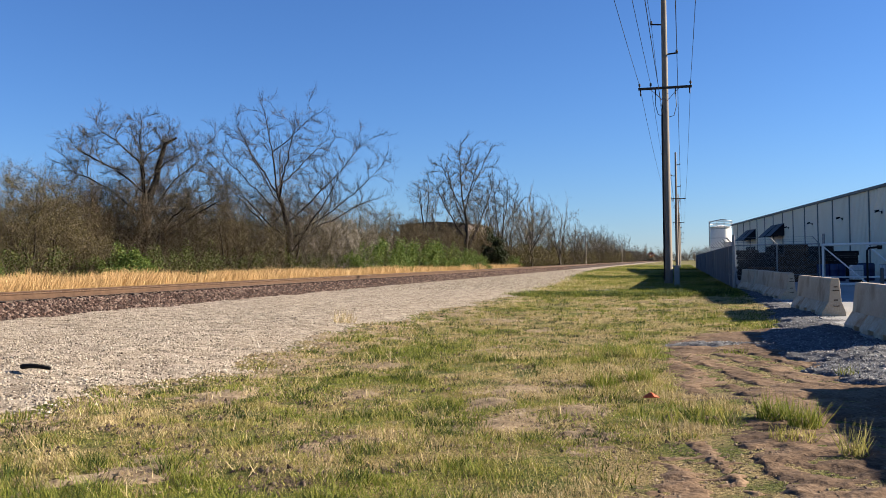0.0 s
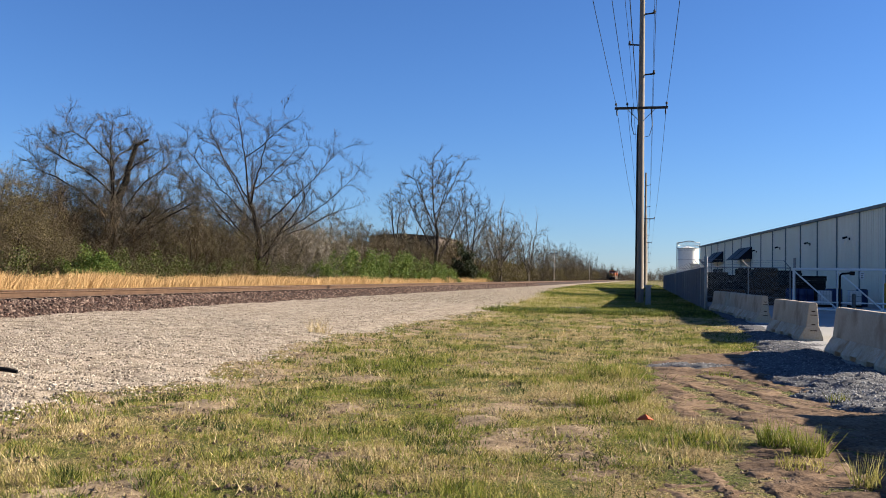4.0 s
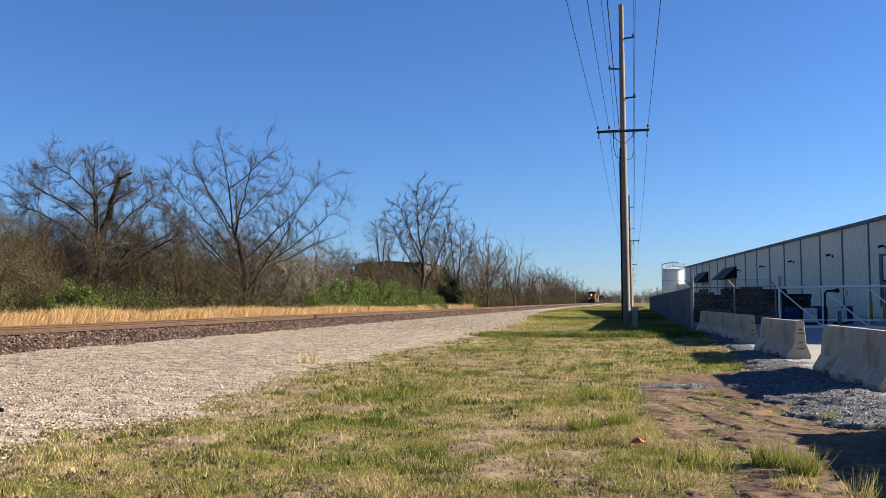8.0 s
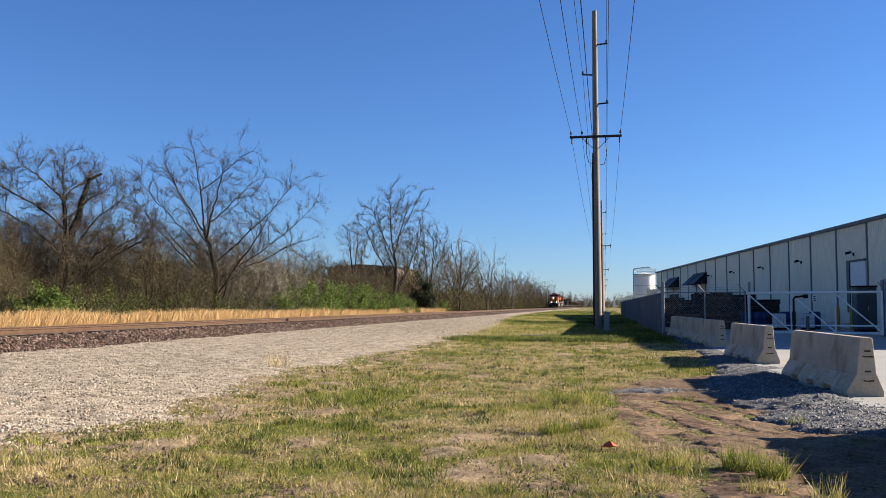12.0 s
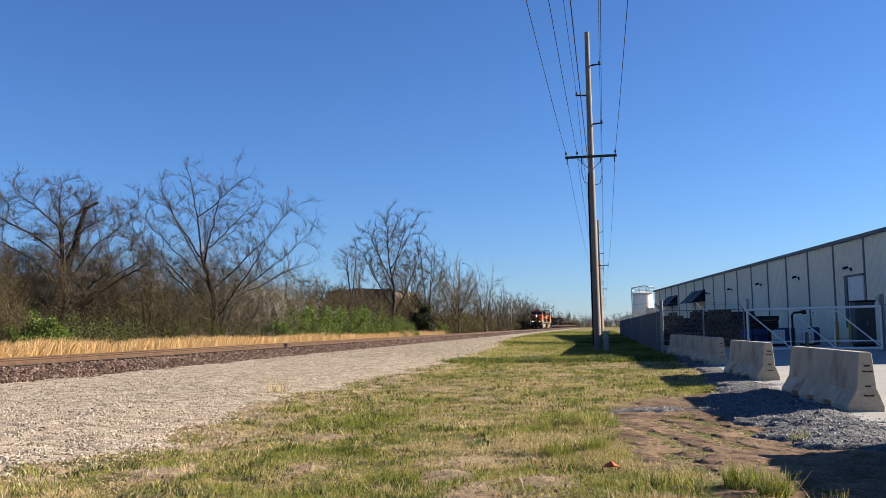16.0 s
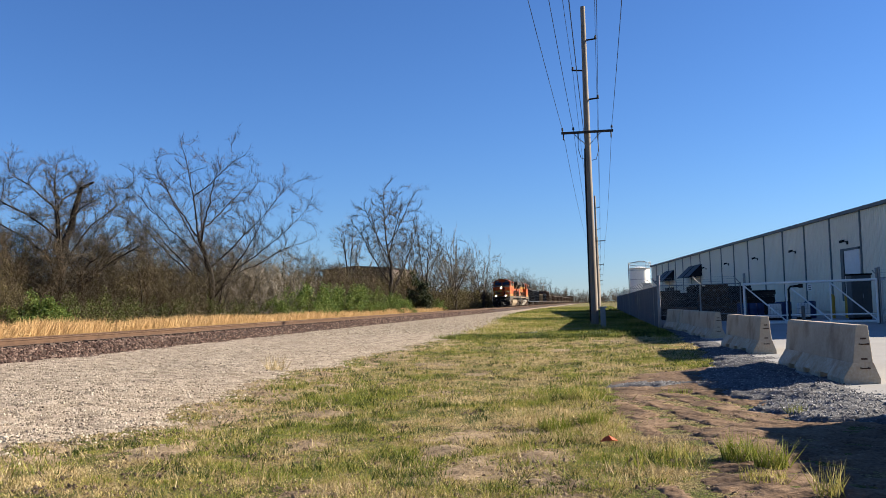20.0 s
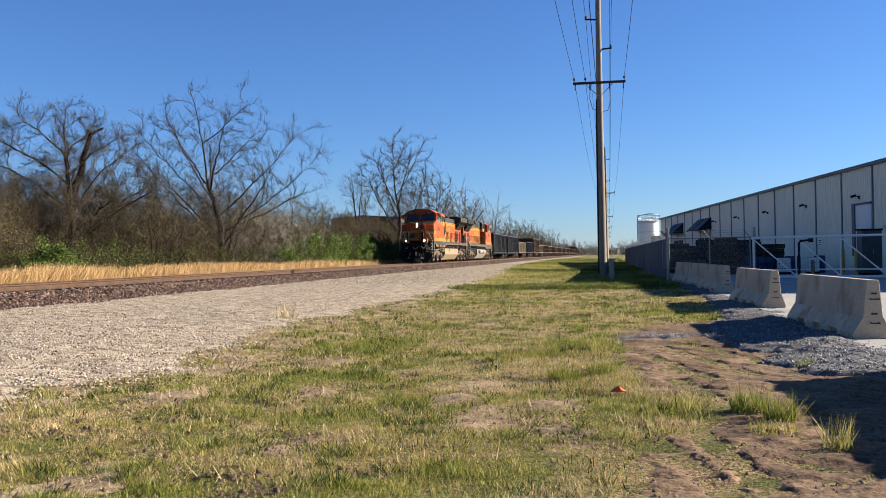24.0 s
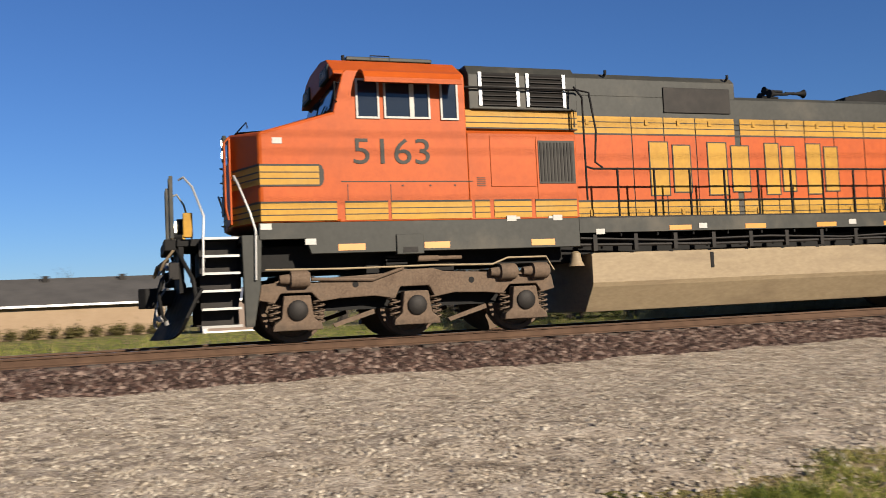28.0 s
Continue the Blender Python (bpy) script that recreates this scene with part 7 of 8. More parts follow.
def blades(name, x, y, z, h, w, material, label, bend=0.5, category="grass", stuff=True, origin=None):
    """Leaning blades, one face each."""
    n = len(x)
    a = rng.uniform(0, 2 * np.pi, n)
    side = np.stack([np.cos(a), np.sin(a), np.zeros(n)], 1) * (w[:, None] / 2)
    l = rng.uniform(0, 2 * np.pi, n)
    lean = np.stack([np.cos(l), np.sin(l), np.zeros(n)], 1) * (h * rng.uniform(0.1, 1.0, n) * bend)[:, None]
    p = np.stack([x, y, z], 1)
    up = np.array([0, 0, 1.0])
    tip = p + lean + up * (h * rng.uniform(0.7, 1.0, n))[:, None]
    v = np.stack([p - side, p + side, tip], 1)
    return raw_mesh(name, v.reshape(-1, 3), np.arange(n * 3).reshape(n, 3), material)


def value_noise(x, y, size, seed):
    """Layered value noise with patches of about the given size, about -1 to 1."""
    out, amp, tot = np.zeros(len(x)), 1.0, 0.0
    for octave in range(3):
        u, v = x / size + 17.3 * seed, y / size - 9.1 * seed
        i, j = np.floor(u), np.floor(v)
        fu, fv = u - i, v - j
        fu, fv = fu * fu * (3 - 2 * fu), fv * fv * (3 - 2 * fv)

        def corner(a, b):
            h = np.sin(a * 127.1 + b * 311.7 + seed * 74.7) * 43758.5453
            return (h - np.floor(h)) * 2 - 1

        out += amp * ((corner(i, j) * (1 - fu) + corner(i + 1, j) * fu) * (1 - fv) + (corner(i, j + 1) * (1 - fu) + corner(i + 1, j + 1) * fu) * fv)
        tot += amp
        amp, size = amp * 0.6, size * 0.47
    return out / tot * 1.5


def lush(x, y):
    """Greener close by and in a few patches."""
    return np.clip((6.0 - y) / 1.5, 0, 1) * 1.0 + np.exp(-((x + 0.5) / 1.0) ** 2 - ((y - 12.5) / 1.3) ** 2) * 1.1 + np.exp(-((x + 0.3) / 0.8) ** 2 - ((y - 10.0) / 0.9) ** 2) * 0.7 + np.exp(-((x + 3.4) / 1.0) ** 2 - ((y - 13.0) / 1.2) ** 2) * 0.7 + np.exp(-((x - 1.6) / 0.9) ** 2 - ((y - 19.5) / 2.2) ** 2) * 0.7 + np.exp(-((x + 1.0) / 3.0) ** 2 - ((y - 55) / 14) ** 2) * 0.9 + np.exp(-((x + 3.0) / 2.2) ** 2 - ((y - 38) / 6) ** 2) * 0.9


x, y = sown(6400000, -8.5, 3.4, 3.4, 78, 8.8)
g = in_gravel(x, y)
free = (g < 0.28 * rng.normal(0, 1, len(x)) * (value_noise(x, y, 0.7, 3) + 0.4)) & (in_soil(x, y) < 0.1 * rng.normal(0, 1, len(x))) & (in_stone(x, y) < 0) & (np.hypot((x + 3.0) / 0.75, (y - 40.0) / 1.4) > 1)
x, y = x[free], y[free]
SPOTS = ((-1.0, 7.2, 0.55), (-1.4, 9.3, 0.45), (-0.85, 9.75, 0.35), (-3.1, 5.0, 0.5), (-2.9, 8.6, 0.35), (-1.6, 7.9, 0.35), (-4.5, 14.9, 0.5), (-0.55, 7.9, 0.4), (-5.6, 15.2, 0.7), (-2.3, 6.1, 0.35), (-1.5, 8.4, 0.35), (-4.6, 10.3, 0.7), (-4.9, 13.0, 0.8), (-2.4, 13.6, 0.5), (-3.6, 20.0, 0.8),
         (-0.35, 6.9, 0.4), (-4.0, 8.2, 0.6), (-1.0, 25.5, 0.7), (0.2, 30.5, 0.8), (-3.4, 11.2, 0.4), (-2.2, 17.4, 0.5))


def worn_at(x, y):
    """How far the lawn is worn to bare earth: single spots and a ragged fringe along the gravel."""
    w = np.full(len(x), -1.0)
    for sx, sy, sr in SPOTS:
        w = np.maximum(w, 1.1 - np.hypot(x - sx, (y - sy) * 0.6) / sr)
    fringe = 0.72 - np.abs(in_gravel(x, y) + 0.42) * 1.15
    return np.maximum(w, fringe) + 0.42 * value_noise(x, y, 0.45, 31) + 0.2 * value_noise(x, y, 0.12, 32)


earth = new("bare_earth", sheet("bare_earth", np.arange(-6.6, 0.9, 0.045), np.concatenate([np.arange(3.8, 13, 0.05), np.arange(13, 33, 0.11)]),
            lambda x, y: ground_z(x, y) - 0.016 + 0.030 * np.clip(worn_at(x.ravel(), y.ravel()).reshape(x.shape), 0, 1) + 0.011 * smooth_noise(x, y, 17, 33) + 0.016 * np.maximum(0, smooth_noise(x, y, 7, 34)),
            EARTH, lambda x, y: worn_at(x, y) > 0.05))
tagged(earth, "worn spots of bare crumbly earth in the lawn", "soil", kind="stuff")
worn = np.clip(worn_at(x, y), 0, 1)
bare = 0.9 * worn + value_noise(x, y, 0.9, 5) + 0.4 * value_noise(x, y, 4.0, 6) - 0.5 * lush(x, y) > 0.62
keep = ~(bare & (rng.random(len(x)) < 0.93)) & (rng.random(len(x)) < 0.55 + 0.45 * value_noise(x, y, 0.25, 7))
x, y = x[keep], y[keep]
patch = 0.95 * value_noise(x, y, 1.3, 8) + 0.75 * value_noise(x, y, 0.4, 9) + 0.85 * value_noise(x, y, 5.0, 10) + lush(x, y) + 0.10 - 0.50 * np.exp(-((y - 18) / 8) ** 2)
clump = value_noise(x, y, 0.30, 12)
tone_of = patch + rng.normal(0, 0.28, len(x))
deep_green = (patch > 0.25) & (clump > 0.45) & (rng.random(len(x)) < 0.6)
dist = np.hypot(x, y)
for lo, hi, dark, mat, nm, lab, h0, h1 in ((-9, -0.16, False, GRASS_DRY, "dry_grass", "short straw-dry grass blades", 0.015, 0.05), (-0.16, -0.04, False, GRASS_BROWN, "dead_grass", "short dead brown grass blades", 0.012, 0.045),
                                            (-0.04, 0.48, False, GRASS_LIME, "pale_green_grass", "short yellow-green grass blades", 0.018, 0.055), (0.48, 9, False, GRASS_GREEN, "green_grass", "fresh green grass blades", 0.02, 0.07),
                                            (-9, 9, True, GRASS_DARK, "dark_grass", "dark green grass clumps", 0.03, 0.085)):
    sel = (tone_of >= lo) & (tone_of < hi) & (deep_green == dark)
    xx, yy = x[sel], y[sel]
    hh = rng.uniform(h0, h1, len(xx)) * (0.95 + 0.8 * np.clip(lush(xx, yy), 0, 1)) * (0.85 + 0.75 * np.clip(clump[sel], -0.5, 1))
    tagged(new(nm, blades(nm, xx, yy, ground_z(xx, yy) - 0.005, hh, (0.0035 + 0.0005 * dist[sel]) * rng.uniform(0.7, 1.3, len(xx)), mat, lab, 1.1)), lab, "grass", kind="stuff")


def plumes(name, x, y, z, h, w, material):
    """Tall stems with a soft head, all combed the same way by the wind."""
    n = len(x)
    a = rng.uniform(0, 2 * np.pi, n)
    side = np.stack([np.cos(a), np.sin(a), np.zeros(n)], 1) * (w[:, None] / 2)
    lean = np.stack([rng.normal(0, 0.22, n), rng.normal(0.32, 0.25, n), np.zeros(n)], 1) * h[:, None]
    p = np.stack([x, y, z], 1)
    tip = p + lean + np.array([0, 0, 1.0]) * (h * rng.uniform(0.75, 1.0, n))[:, None]
    mid = p + (tip - p) * 0.62 + np.array([0, 0, 1.0]) * (h * 0.06)[:, None]
    v = np.stack([p, mid - side, tip, mid + side], 1)
    return raw_mesh(name, v.reshape(-1, 3), np.arange(n * 4).reshape(n, 4), material)


x, y = sown(620000, -22.2, -19.6, -12, 118, 30)
k = rng.random(len(x)) < np.clip((1.35 - np.abs(x + 20.9)) / 0.9, 0, 1) * np.clip(0.5 + 0.9 * value_noise(x, y, 1.6, 15) + (y > 20) * 0.5 - (y < 15) * 0.55, 0.0, 1) * (y > 6.0 + 1.5 * value_noise(x, y, 1.0, 17))
x, y = x[k], y[k]
tagged(new("tall_dry_grass", plumes("tall_dry_grass", x, y, ground_z(x, y) - 0.02, rng.uniform(0.66, 1.22, len(x)) * (0.98 + 0.16 * value_noise(x, y, 1.5, 16)), rng.uniform(0.010, 0.024, len(x)) * (0.7 + 0.012 * np.hypot(x, y)), GRASS_GOLD)),
       "golden dry tall grass beyond the track", "grass", kind="stuff")
# weeds and crumbs of earth scattered through the lawn
wx, wy = sown(4600, -6.5, 2.6, 4.0, 48, 16)
ok = (in_gravel(wx, wy) < -0.1) & (in_soil(wx, wy) < 0) & (in_stone(wx, wy) < 0)
wx, wy = wx[ok], wy[ok]
kind = rng.random(len(wx))
for lo, hi, mat, nm, lab, h0, h1, r0, cnt in ((0, 0.40, GRASS_DARK, "weeds", "small dark green weeds in the lawn", 0.04, 0.10, 0.07, 16), (0.40, 0.62, GRASS_DRY, "dead_stems", "pale dead stems standing in the lawn", 0.06, 0.16, 0.08, 9), (0.62, 0.80, GRASS_GREEN, "grass_clumps", "fresh green clumps in the lawn", 0.06, 0.13, 0.09, 22)):
    sel = (kind >= lo) & (kind < hi)
    cx, cy = np.repeat(wx[sel], cnt), np.repeat(wy[sel], cnt)
    cx, cy = cx + rng.normal(0, r0, len(cx)), cy + rng.normal(0, r0, len(cy))
    tagged(new(nm, blades(nm, cx, cy, ground_z(cx, cy) - 0.005, rng.uniform(h0, h1, len(cx)), (0.004 + 0.0005 * np.hypot(cx, cy)) * rng.uniform(0.8, 1.5, len(cx)), mat, lab, 0.9)), lab, "grass", kind="stuff")
sel = kind > 0.80
cx, cy = np.repeat(wx[sel], 16), np.repeat(wy[sel], 16)
cx, cy = cx + rng.normal(0, 0.10, len(cx)), cy + rng.normal(0, 0.07, len(cy))
stones("earth_crumbs", cx, cy, ground_z(cx, cy) + 0.01, 0.006 + 0.018 * rng.random(len(cx)) ** 2, CLOD, "dark crumbs of earth in the lawn", "soil")
x = rng.uniform(-13.5, 2.6, 240000)
y = 34 + 190 * rng.random(len(x)) ** 1.7
k = (in_gravel(x, y) < 0.3 * rng.normal(0, 1, len(x))) & (in_stone(x, y) < 0) & (np.hypot((x + 3.0) / 0.75, (y - 40.0) / 1.4) > 1) & (value_noise(x, y, 2.5, 51) > -0.55)
x, y = x[k], y[k]
tone = value_noise(x, y, 6.0, 52) + 0.8 * value_noise(x, y, 1.5, 53) + 0.25 + 0.5 * np.exp(-((x + 1.0) / 5.0) ** 2) + rng.normal(0, 0.3, len(x))
for lo, hi, mat, nm, lab in ((-9, 0.0, GRASS_DRY, "dry_grass", "straw-dry grass further along the line"), (0.0, 0.5, GRASS_LIME, "pale_green_grass", "yellow-green grass further along the line"), (0.5, 1.1, GRASS_GREEN, "green_grass", "green grass further along the line"), (1.1, 9, GRASS_DARK, "dark_grass", "dark green grass further along the line")):
    sel = (tone >= lo) & (tone < hi)
    xx, yy = x[sel], y[sel]
    tagged(new(nm, blades(nm, xx, yy, ground_z(xx, yy) - 0.01, rng.uniform(0.04, 0.15, len(xx)) * (1 + 0.5 * np.clip(tone[sel], 0, 1)), (0.008 + 0.0005 * yy) * rng.uniform(0.6, 1.3, len(xx)), mat, lab, 0.9)), lab, "grass", kind="stuff")
x, y = sown(60000, -6.6, 0.9, 4, 26, 9)
k = worn_at(x, y) > 0.1
x, y = x[k], y[k]
stones("earth_crumbs", x, y, ground_z(x, y) + 0.006, 0.004 + 0.016 * rng.random(len(x)) ** 3, SOILCRUMB, "dry crumbs on the worn spots", "soil")
x, y = sown(140000, -6.0, 0.9, 4, 28, 8.5)
k = (worn_at(x, y) > -0.05) & (in_gravel(x, y) < 0.1) & (rng.random(len(x)) < 0.75)
x, y = x[k], y[k]
tagged(new("dead_litter", blades("dead_litter", x, y, ground_z(x, y) + 0.010, rng.uniform(0.008, 0.028, len(x)), (0.003 + 0.0005 * np.hypot(x, y)) * rng.uniform(0.7, 1.4, len(x)), GRASS_DRY, "", 2.6)), "flat dead straw lying on the worn spots", "grass", kind="stuff")
x, y = sown(26000, -60, -24, -30, 30, 26)
tagged(new("field_grass", blades("field_grass", x, y, ground_z(x, y) - 0.02, rng.uniform(0.1, 0.35, len(x)), rng.uniform(0.02, 0.05, len(x)), GRASS_GREEN, "", 0.7)), "green field grass beyond the track", "grass", kind="stuff")


def tuft(x0, y0, n, r, h, mat, label, name="grass_tuft"):
    """One tuft, standing on its own."""
    t, q = rng.uniform(0, 2 * np.pi, n), r * np.sqrt(rng.random(n))
    x, y = q * np.cos(t), q * np.sin(t)
    ob = new(name, blades(name, x, y, np.zeros(n) - 0.01, h * rng.uniform(0.5, 1.0, n), rng.uniform(0.006, 0.012, n), mat, "", 0.75))
    ob.location = (x0, y0, float(ground_z(np.array(x0), np.array(y0))) + 0.012)
    return tagged(ob, label, "grass tuft", "tufts of grass", kind="stuff")


for x0, y0, n, r, h, mat, label in ((1.04, 7.72, 190, 0.14, 0.27, GRASS_GREEN, "tall green grass tuft growing from bare soil"), (1.24, 7.42, 170, 0.13, 0.29, GRASS_GREEN, "tall green grass tuft growing from bare soil"),
                                    (1.10, 6.85, 130, 0.18, 0.15, GRASS_LIME, "low sprawling grass tuft growing from bare soil"), (1.42, 6.45, 60, 0.10, 0.30, GRASS_LIME, "pale thin grass tuft growing from bare soil"),
                                    (-0.50, 9.85, 200, 0.18, 0.22, GRASS_GREEN, "dark green grass tuft"), (-0.13, 10.15, 180, 0.16, 0.24, GRASS_GREEN, "fresh green grass tuft"), (-0.50, 12.9, 420, 0.55, 0.22, GRASS_GREEN, "green grass tuft with pale stems"), (-0.30, 12.3, 60, 0.15, 0.34, GRASS_LIME, "pale green grass tuft with long stems"),
                                    (0.35, 7.6, 150, 0.40, 0.17, GRASS_GREEN, "low green grass tuft reaching into the soil"), (0.60, 7.9, 90, 0.22, 0.15, GRASS_LIME, "low yellow-green grass tuft in the ruts"), (2.1, 10.9, 50, 0.12, 0.2, GRASS_GREEN, "small green grass tuft by the stones"), (1.0, 13.2, 60, 0.22, 0.14, GRASS_GREEN, "small green grass tuft by the stones"),
                                    (-6.45, 17.9, 90, 0.22, 0.42, GRASS_DRY, "dry pinkish weed standing in the gravel"), (-1.8, 8.0, 60, 0.2, 0.18, GRASS_GREEN, "small fresh green grass tuft"), (-4.9, 7.3, 120, 0.35, 0.13, GRASS_GREEN, "low green grass tuft at the gravel's edge"), (-5.3, 6.6, 90, 0.3, 0.12, GRASS_GREEN, "low green grass tuft at the gravel's edge"), (-5.1, 14.6, 120, 0.35, 0.16, GRASS_GREEN, "low green grass tuft at the gravel's edge")):
    tuft(x0, y0, n, r, h, mat, label)

# small litter
scrap = new("orange_scrap", Geo().add([(-0.08, -0.03, 0), (0.03, -0.05, 0.02), (0.08, 0.02, 0.0), (-0.03, 0.05, 0.03), (0.0, 0.0, 0.055), (-0.05, 0.0, 0.03)], [(0, 1, 4, 5), (1, 2, 4), (2, 3, 4), (3, 5, 4), (3, 0, 5), (0, 3, 2, 1)]).mesh("orange_scrap", surface("orange_plastic", [(0.525, 0.07, 0.014), (0.595, 0.112, 0.021)], 8, 60, 0.5, 0, 0.2)))
scrap.location = (0.04, 8.72, 0.235)
tagged(scrap, "crumpled bright orange plastic scrap in the grass", "litter")
stick = new("wood_scrap", Geo().tube([(-0.20, 0.03, 0.03), (-0.07, 0.0, 0.045), (0.09, -0.02, 0.04), (0.20, 0.0, 0.02)], 0.032, 7, 0.02).mesh("wood_scrap", BLACK, True))
stick.location = (-6.77, 8.80, 0.40)
tagged(stick, "dark charred stick lying on the gravel", "stick")
for x0, y0, s in ((-3.6, 15.3, 0.12), (-0.9, 9.75, 0.08), (0.3, 30.0, 0.14)):
    g = Geo()
    for k in range(5):
        g.lathe([(0.9 * s, 0), (s * 0.8, 0.15 * s), (s * 0.5, 0.35 * s), (0.15 * s, 0.42 * s)], "z", (rng.normal(0, s), rng.normal(0, s * 0.6), -0.02), 7)
    ob = new("soil_mound", g.mesh("soil_mound", CLOD))
    ob.location = (x0, y0, float(ground_z(np.array(x0), np.array(y0))))
    tagged(ob, "small dark mound of turned soil in the grass", "soil", "turned soil mounds")
puddle = new("puddle", Geo().prism([(-0.7, -0.5), (-0.3, -1.1), (0.1, -0.6), (0.5, -1.0), (0.7, 0.0), (0.3, 0.4), (0.2, 1.1), (-0.2, 0.6), (-0.5, 0.9)], "z", -0.05, 0.0).mesh("puddle", GLASSDARK))
puddle.location = (-3.0, 40.0, 0.262)
tagged(puddle, "shallow puddle lying in the grass", "puddle", kind="structure")

# ---- fence, gate and yard ----
FABRIC = surface("dark_privacy_fabric", [(0.075, 0.09, 0.105), (0.115, 0.135, 0.15)], 1.2, 20, 0.85, 0, 0.2, 0.01, stain=(0.091, 0.098, 0.098), stain_scale=0.8, stain_amount=0.5)
BLUEPLASTIC = surface("blue_plastic", [(0.0084, 0.0245, 0.091), (0.014, 0.035, 0.119)], 3, 30, 0.45, 0, 0.05)
YELLOWPOST = surface("yellow_bollard_paint", [(0.42, 0.252, 0.021), (0.49, 0.315, 0.035)], 3, 30, 0.5, 0, 0.05)


def chain_link(g, a, b, z0, z1, pitch=0.10, r=0.0035):
    """Two sets of slanting wires between two posts."""
    a, b = Vector(a), Vector(b)
    L, h = (b - a).length, z1 - z0
    d = (b - a) / L
    s = -h
    while s < L:
        for q in (1, -1):
            u0, u1 = (s, s + h)
            lo, hi = max(u0, 0.0), min(u1, L)
            if hi <= lo:
                continue
            za, zb = (lo - u0), (hi - u0)
            p, e = a + d * lo, a + d * hi
            if q > 0:
                g.tube([(p.x, p.y, z0 + za), (e.x, e.y, z0 + zb)], r, 3, caps=False)
            else:
                g.tube([(p.x, p.y, z1 - za), (e.x, e.y, z1 - zb)], r, 3, caps=False)
        s += pitch


def fence(name, pts, label, fabric=False, links=True):
    """A chain-link fence: a post at each point, a top rail, mesh or fabric between, three strands on angled arms."""
    t = thing(name, label, "fence")
    z0, z1 = 0.27, 2.10
    for i, (x, y) in enumerate(pts):
        post = part("post", Geo().tube([(x, y, z0), (x, y, z1 + (0.45 if i == 0 else 0.04))], 0.045 if i == 0 else 0.03, 10), GALV, t, smooth=True)
        part("barb_arm", Geo().tube([(x, y, z1), (x - 0.28, y - 0.05, z1 + 0.33)], 0.018, 6), GALV, post)
    for i, ((xa, ya), (xb, yb)) in enumerate(zip(pts, pts[1:])):
        part("top_rail", Geo().tube([(xa, ya, z1), (xb, yb, z1)], 0.021, 8), GALV, t)
        part("bottom_rail", Geo().tube([(xa, ya, z0 + 0.55), (xb, yb, z0 + 0.55)], 0.015, 6), GALV, t)
        if fabric:
            n = 8
            g = Geo()
            d = Vector((xb - xa, yb - ya))
            side = Vector((-d.y, d.x)).normalized()
            rows = []
            for k in range(n + 1):
                w = 0.025 * math.sin(k * 2.3 + i) + 0.02
                p = Vector((xa, ya)) + d * (k / n) + side * w
                rows.append((p.x, p.y))
            pts2 = [(x, y, z0 + 0.03) for x, y in rows] + [(x, y, z1 - 0.02) for x, y in rows]
            back = [(x - side.x * 0.012, y - side.y * 0.012, z) for x, y, z in pts2]
            m = n + 1
            g.add(pts2 + back, [(k, k + 1, m + k + 1, m + k) for k in range(n)] + [(2 * m + k + 1, 2 * m + k, 3 * m + k, 3 * m + k + 1) for k in range(n)] + [(m + k, m + k + 1, 3 * m + k + 1, 3 * m + k) for k in range(n)])
            part("fabric_panel", g, FABRIC, t, "dark privacy fabric")
        elif links:
            g = Geo()
            chain_link(g, (xa, ya, 0), (xb, yb, 0), z0 + 0.03, z1)
            part("chain_mesh", g, GALV, t)
        for k in range(3):
            f = 0.35 + 0.3 * k
            part("barbed_strand", Geo().tube([(xa - 0.28 * f, ya - 0.05 * f, z1 + 0.33 * f), (xb - 0.28 * f, yb - 0.05 * f, z1 + 0.33 * f)], 0.006, 4), GALV, t)
    return t


fence("side_fence", [(2.51, 41.0)] + [(2.50 - 0.001 * k, 41.0 + 3.0 * k) for k in range(1, 32)], "long chain-link fence hung with dark privacy fabric", fabric=True)
fence("front_fence", [(2.56, 41.0), (4.3, 41.25), (6.02, 41.5)], "galvanised chain-link fence across the yard")
fence("front_fence", [(11.05, 39.3), (14.0, 38.2), (17.0, 37.1), (20.0, 36.0)], "galvanised chain-link fence beside the gate")

gate = thing("sliding_gate", "white sliding cantilever gate with diagonal braces", "gate", at=pose(6.12, 41.25, 0.27, 0, 0, math.degrees(math.atan2(39.2 - 41.25, 10.9 - 6.12))))
GL = math.hypot(10.9 - 6.12, 39.2 - 41.25)
for z, r in ((1.78, 0.05), (0.12, 0.05), (0.42, 0.03)):
    part("rail", Geo().tube([(0, 0, z), (GL, 0, z)], r, 8), WHITE, gate)
for k in range(4):
    x = GL * k / 3
    part("upright", Geo().tube([(x, 0, 0.05), (x, 0, 1.82 if k in (0, 3) else 1.80)], 0.045 if k in (0, 3) else 0.03, 8), WHITE, gate)
    if k < 3:
        part("brace", Geo().tube([(x, 0, 1.72), (x + GL / 3, 0, 0.15)], 0.032, 8), WHITE, gate)
for x in (0.0, GL):
    part("gate_post", Geo().tube([(x, 0.14, 0), (x, 0.14, 2.25)], 0.055, 10), GALV, gate, smooth=True)
sign = part("sign", Geo().box(GL * 0.50, GL * 0.50 + 0.17, -0.07, -0.06, 1.40, 1.68), WHITE, gate, "small white notice sign")
for k in range(3):
    part("sign_bar", Geo().box(GL * 0.50 + 0.04, GL * 0.50 + 0.14, -0.074, -0.07, 1.44 + k * 0.08, 1.47 + k * 0.08), BLACK, sign)
gate2 = thing("sliding_gate", "white sliding gate leaf behind the first", "gate", at=pose(11.2, 39.6, 0.27, 0, 0, -21))
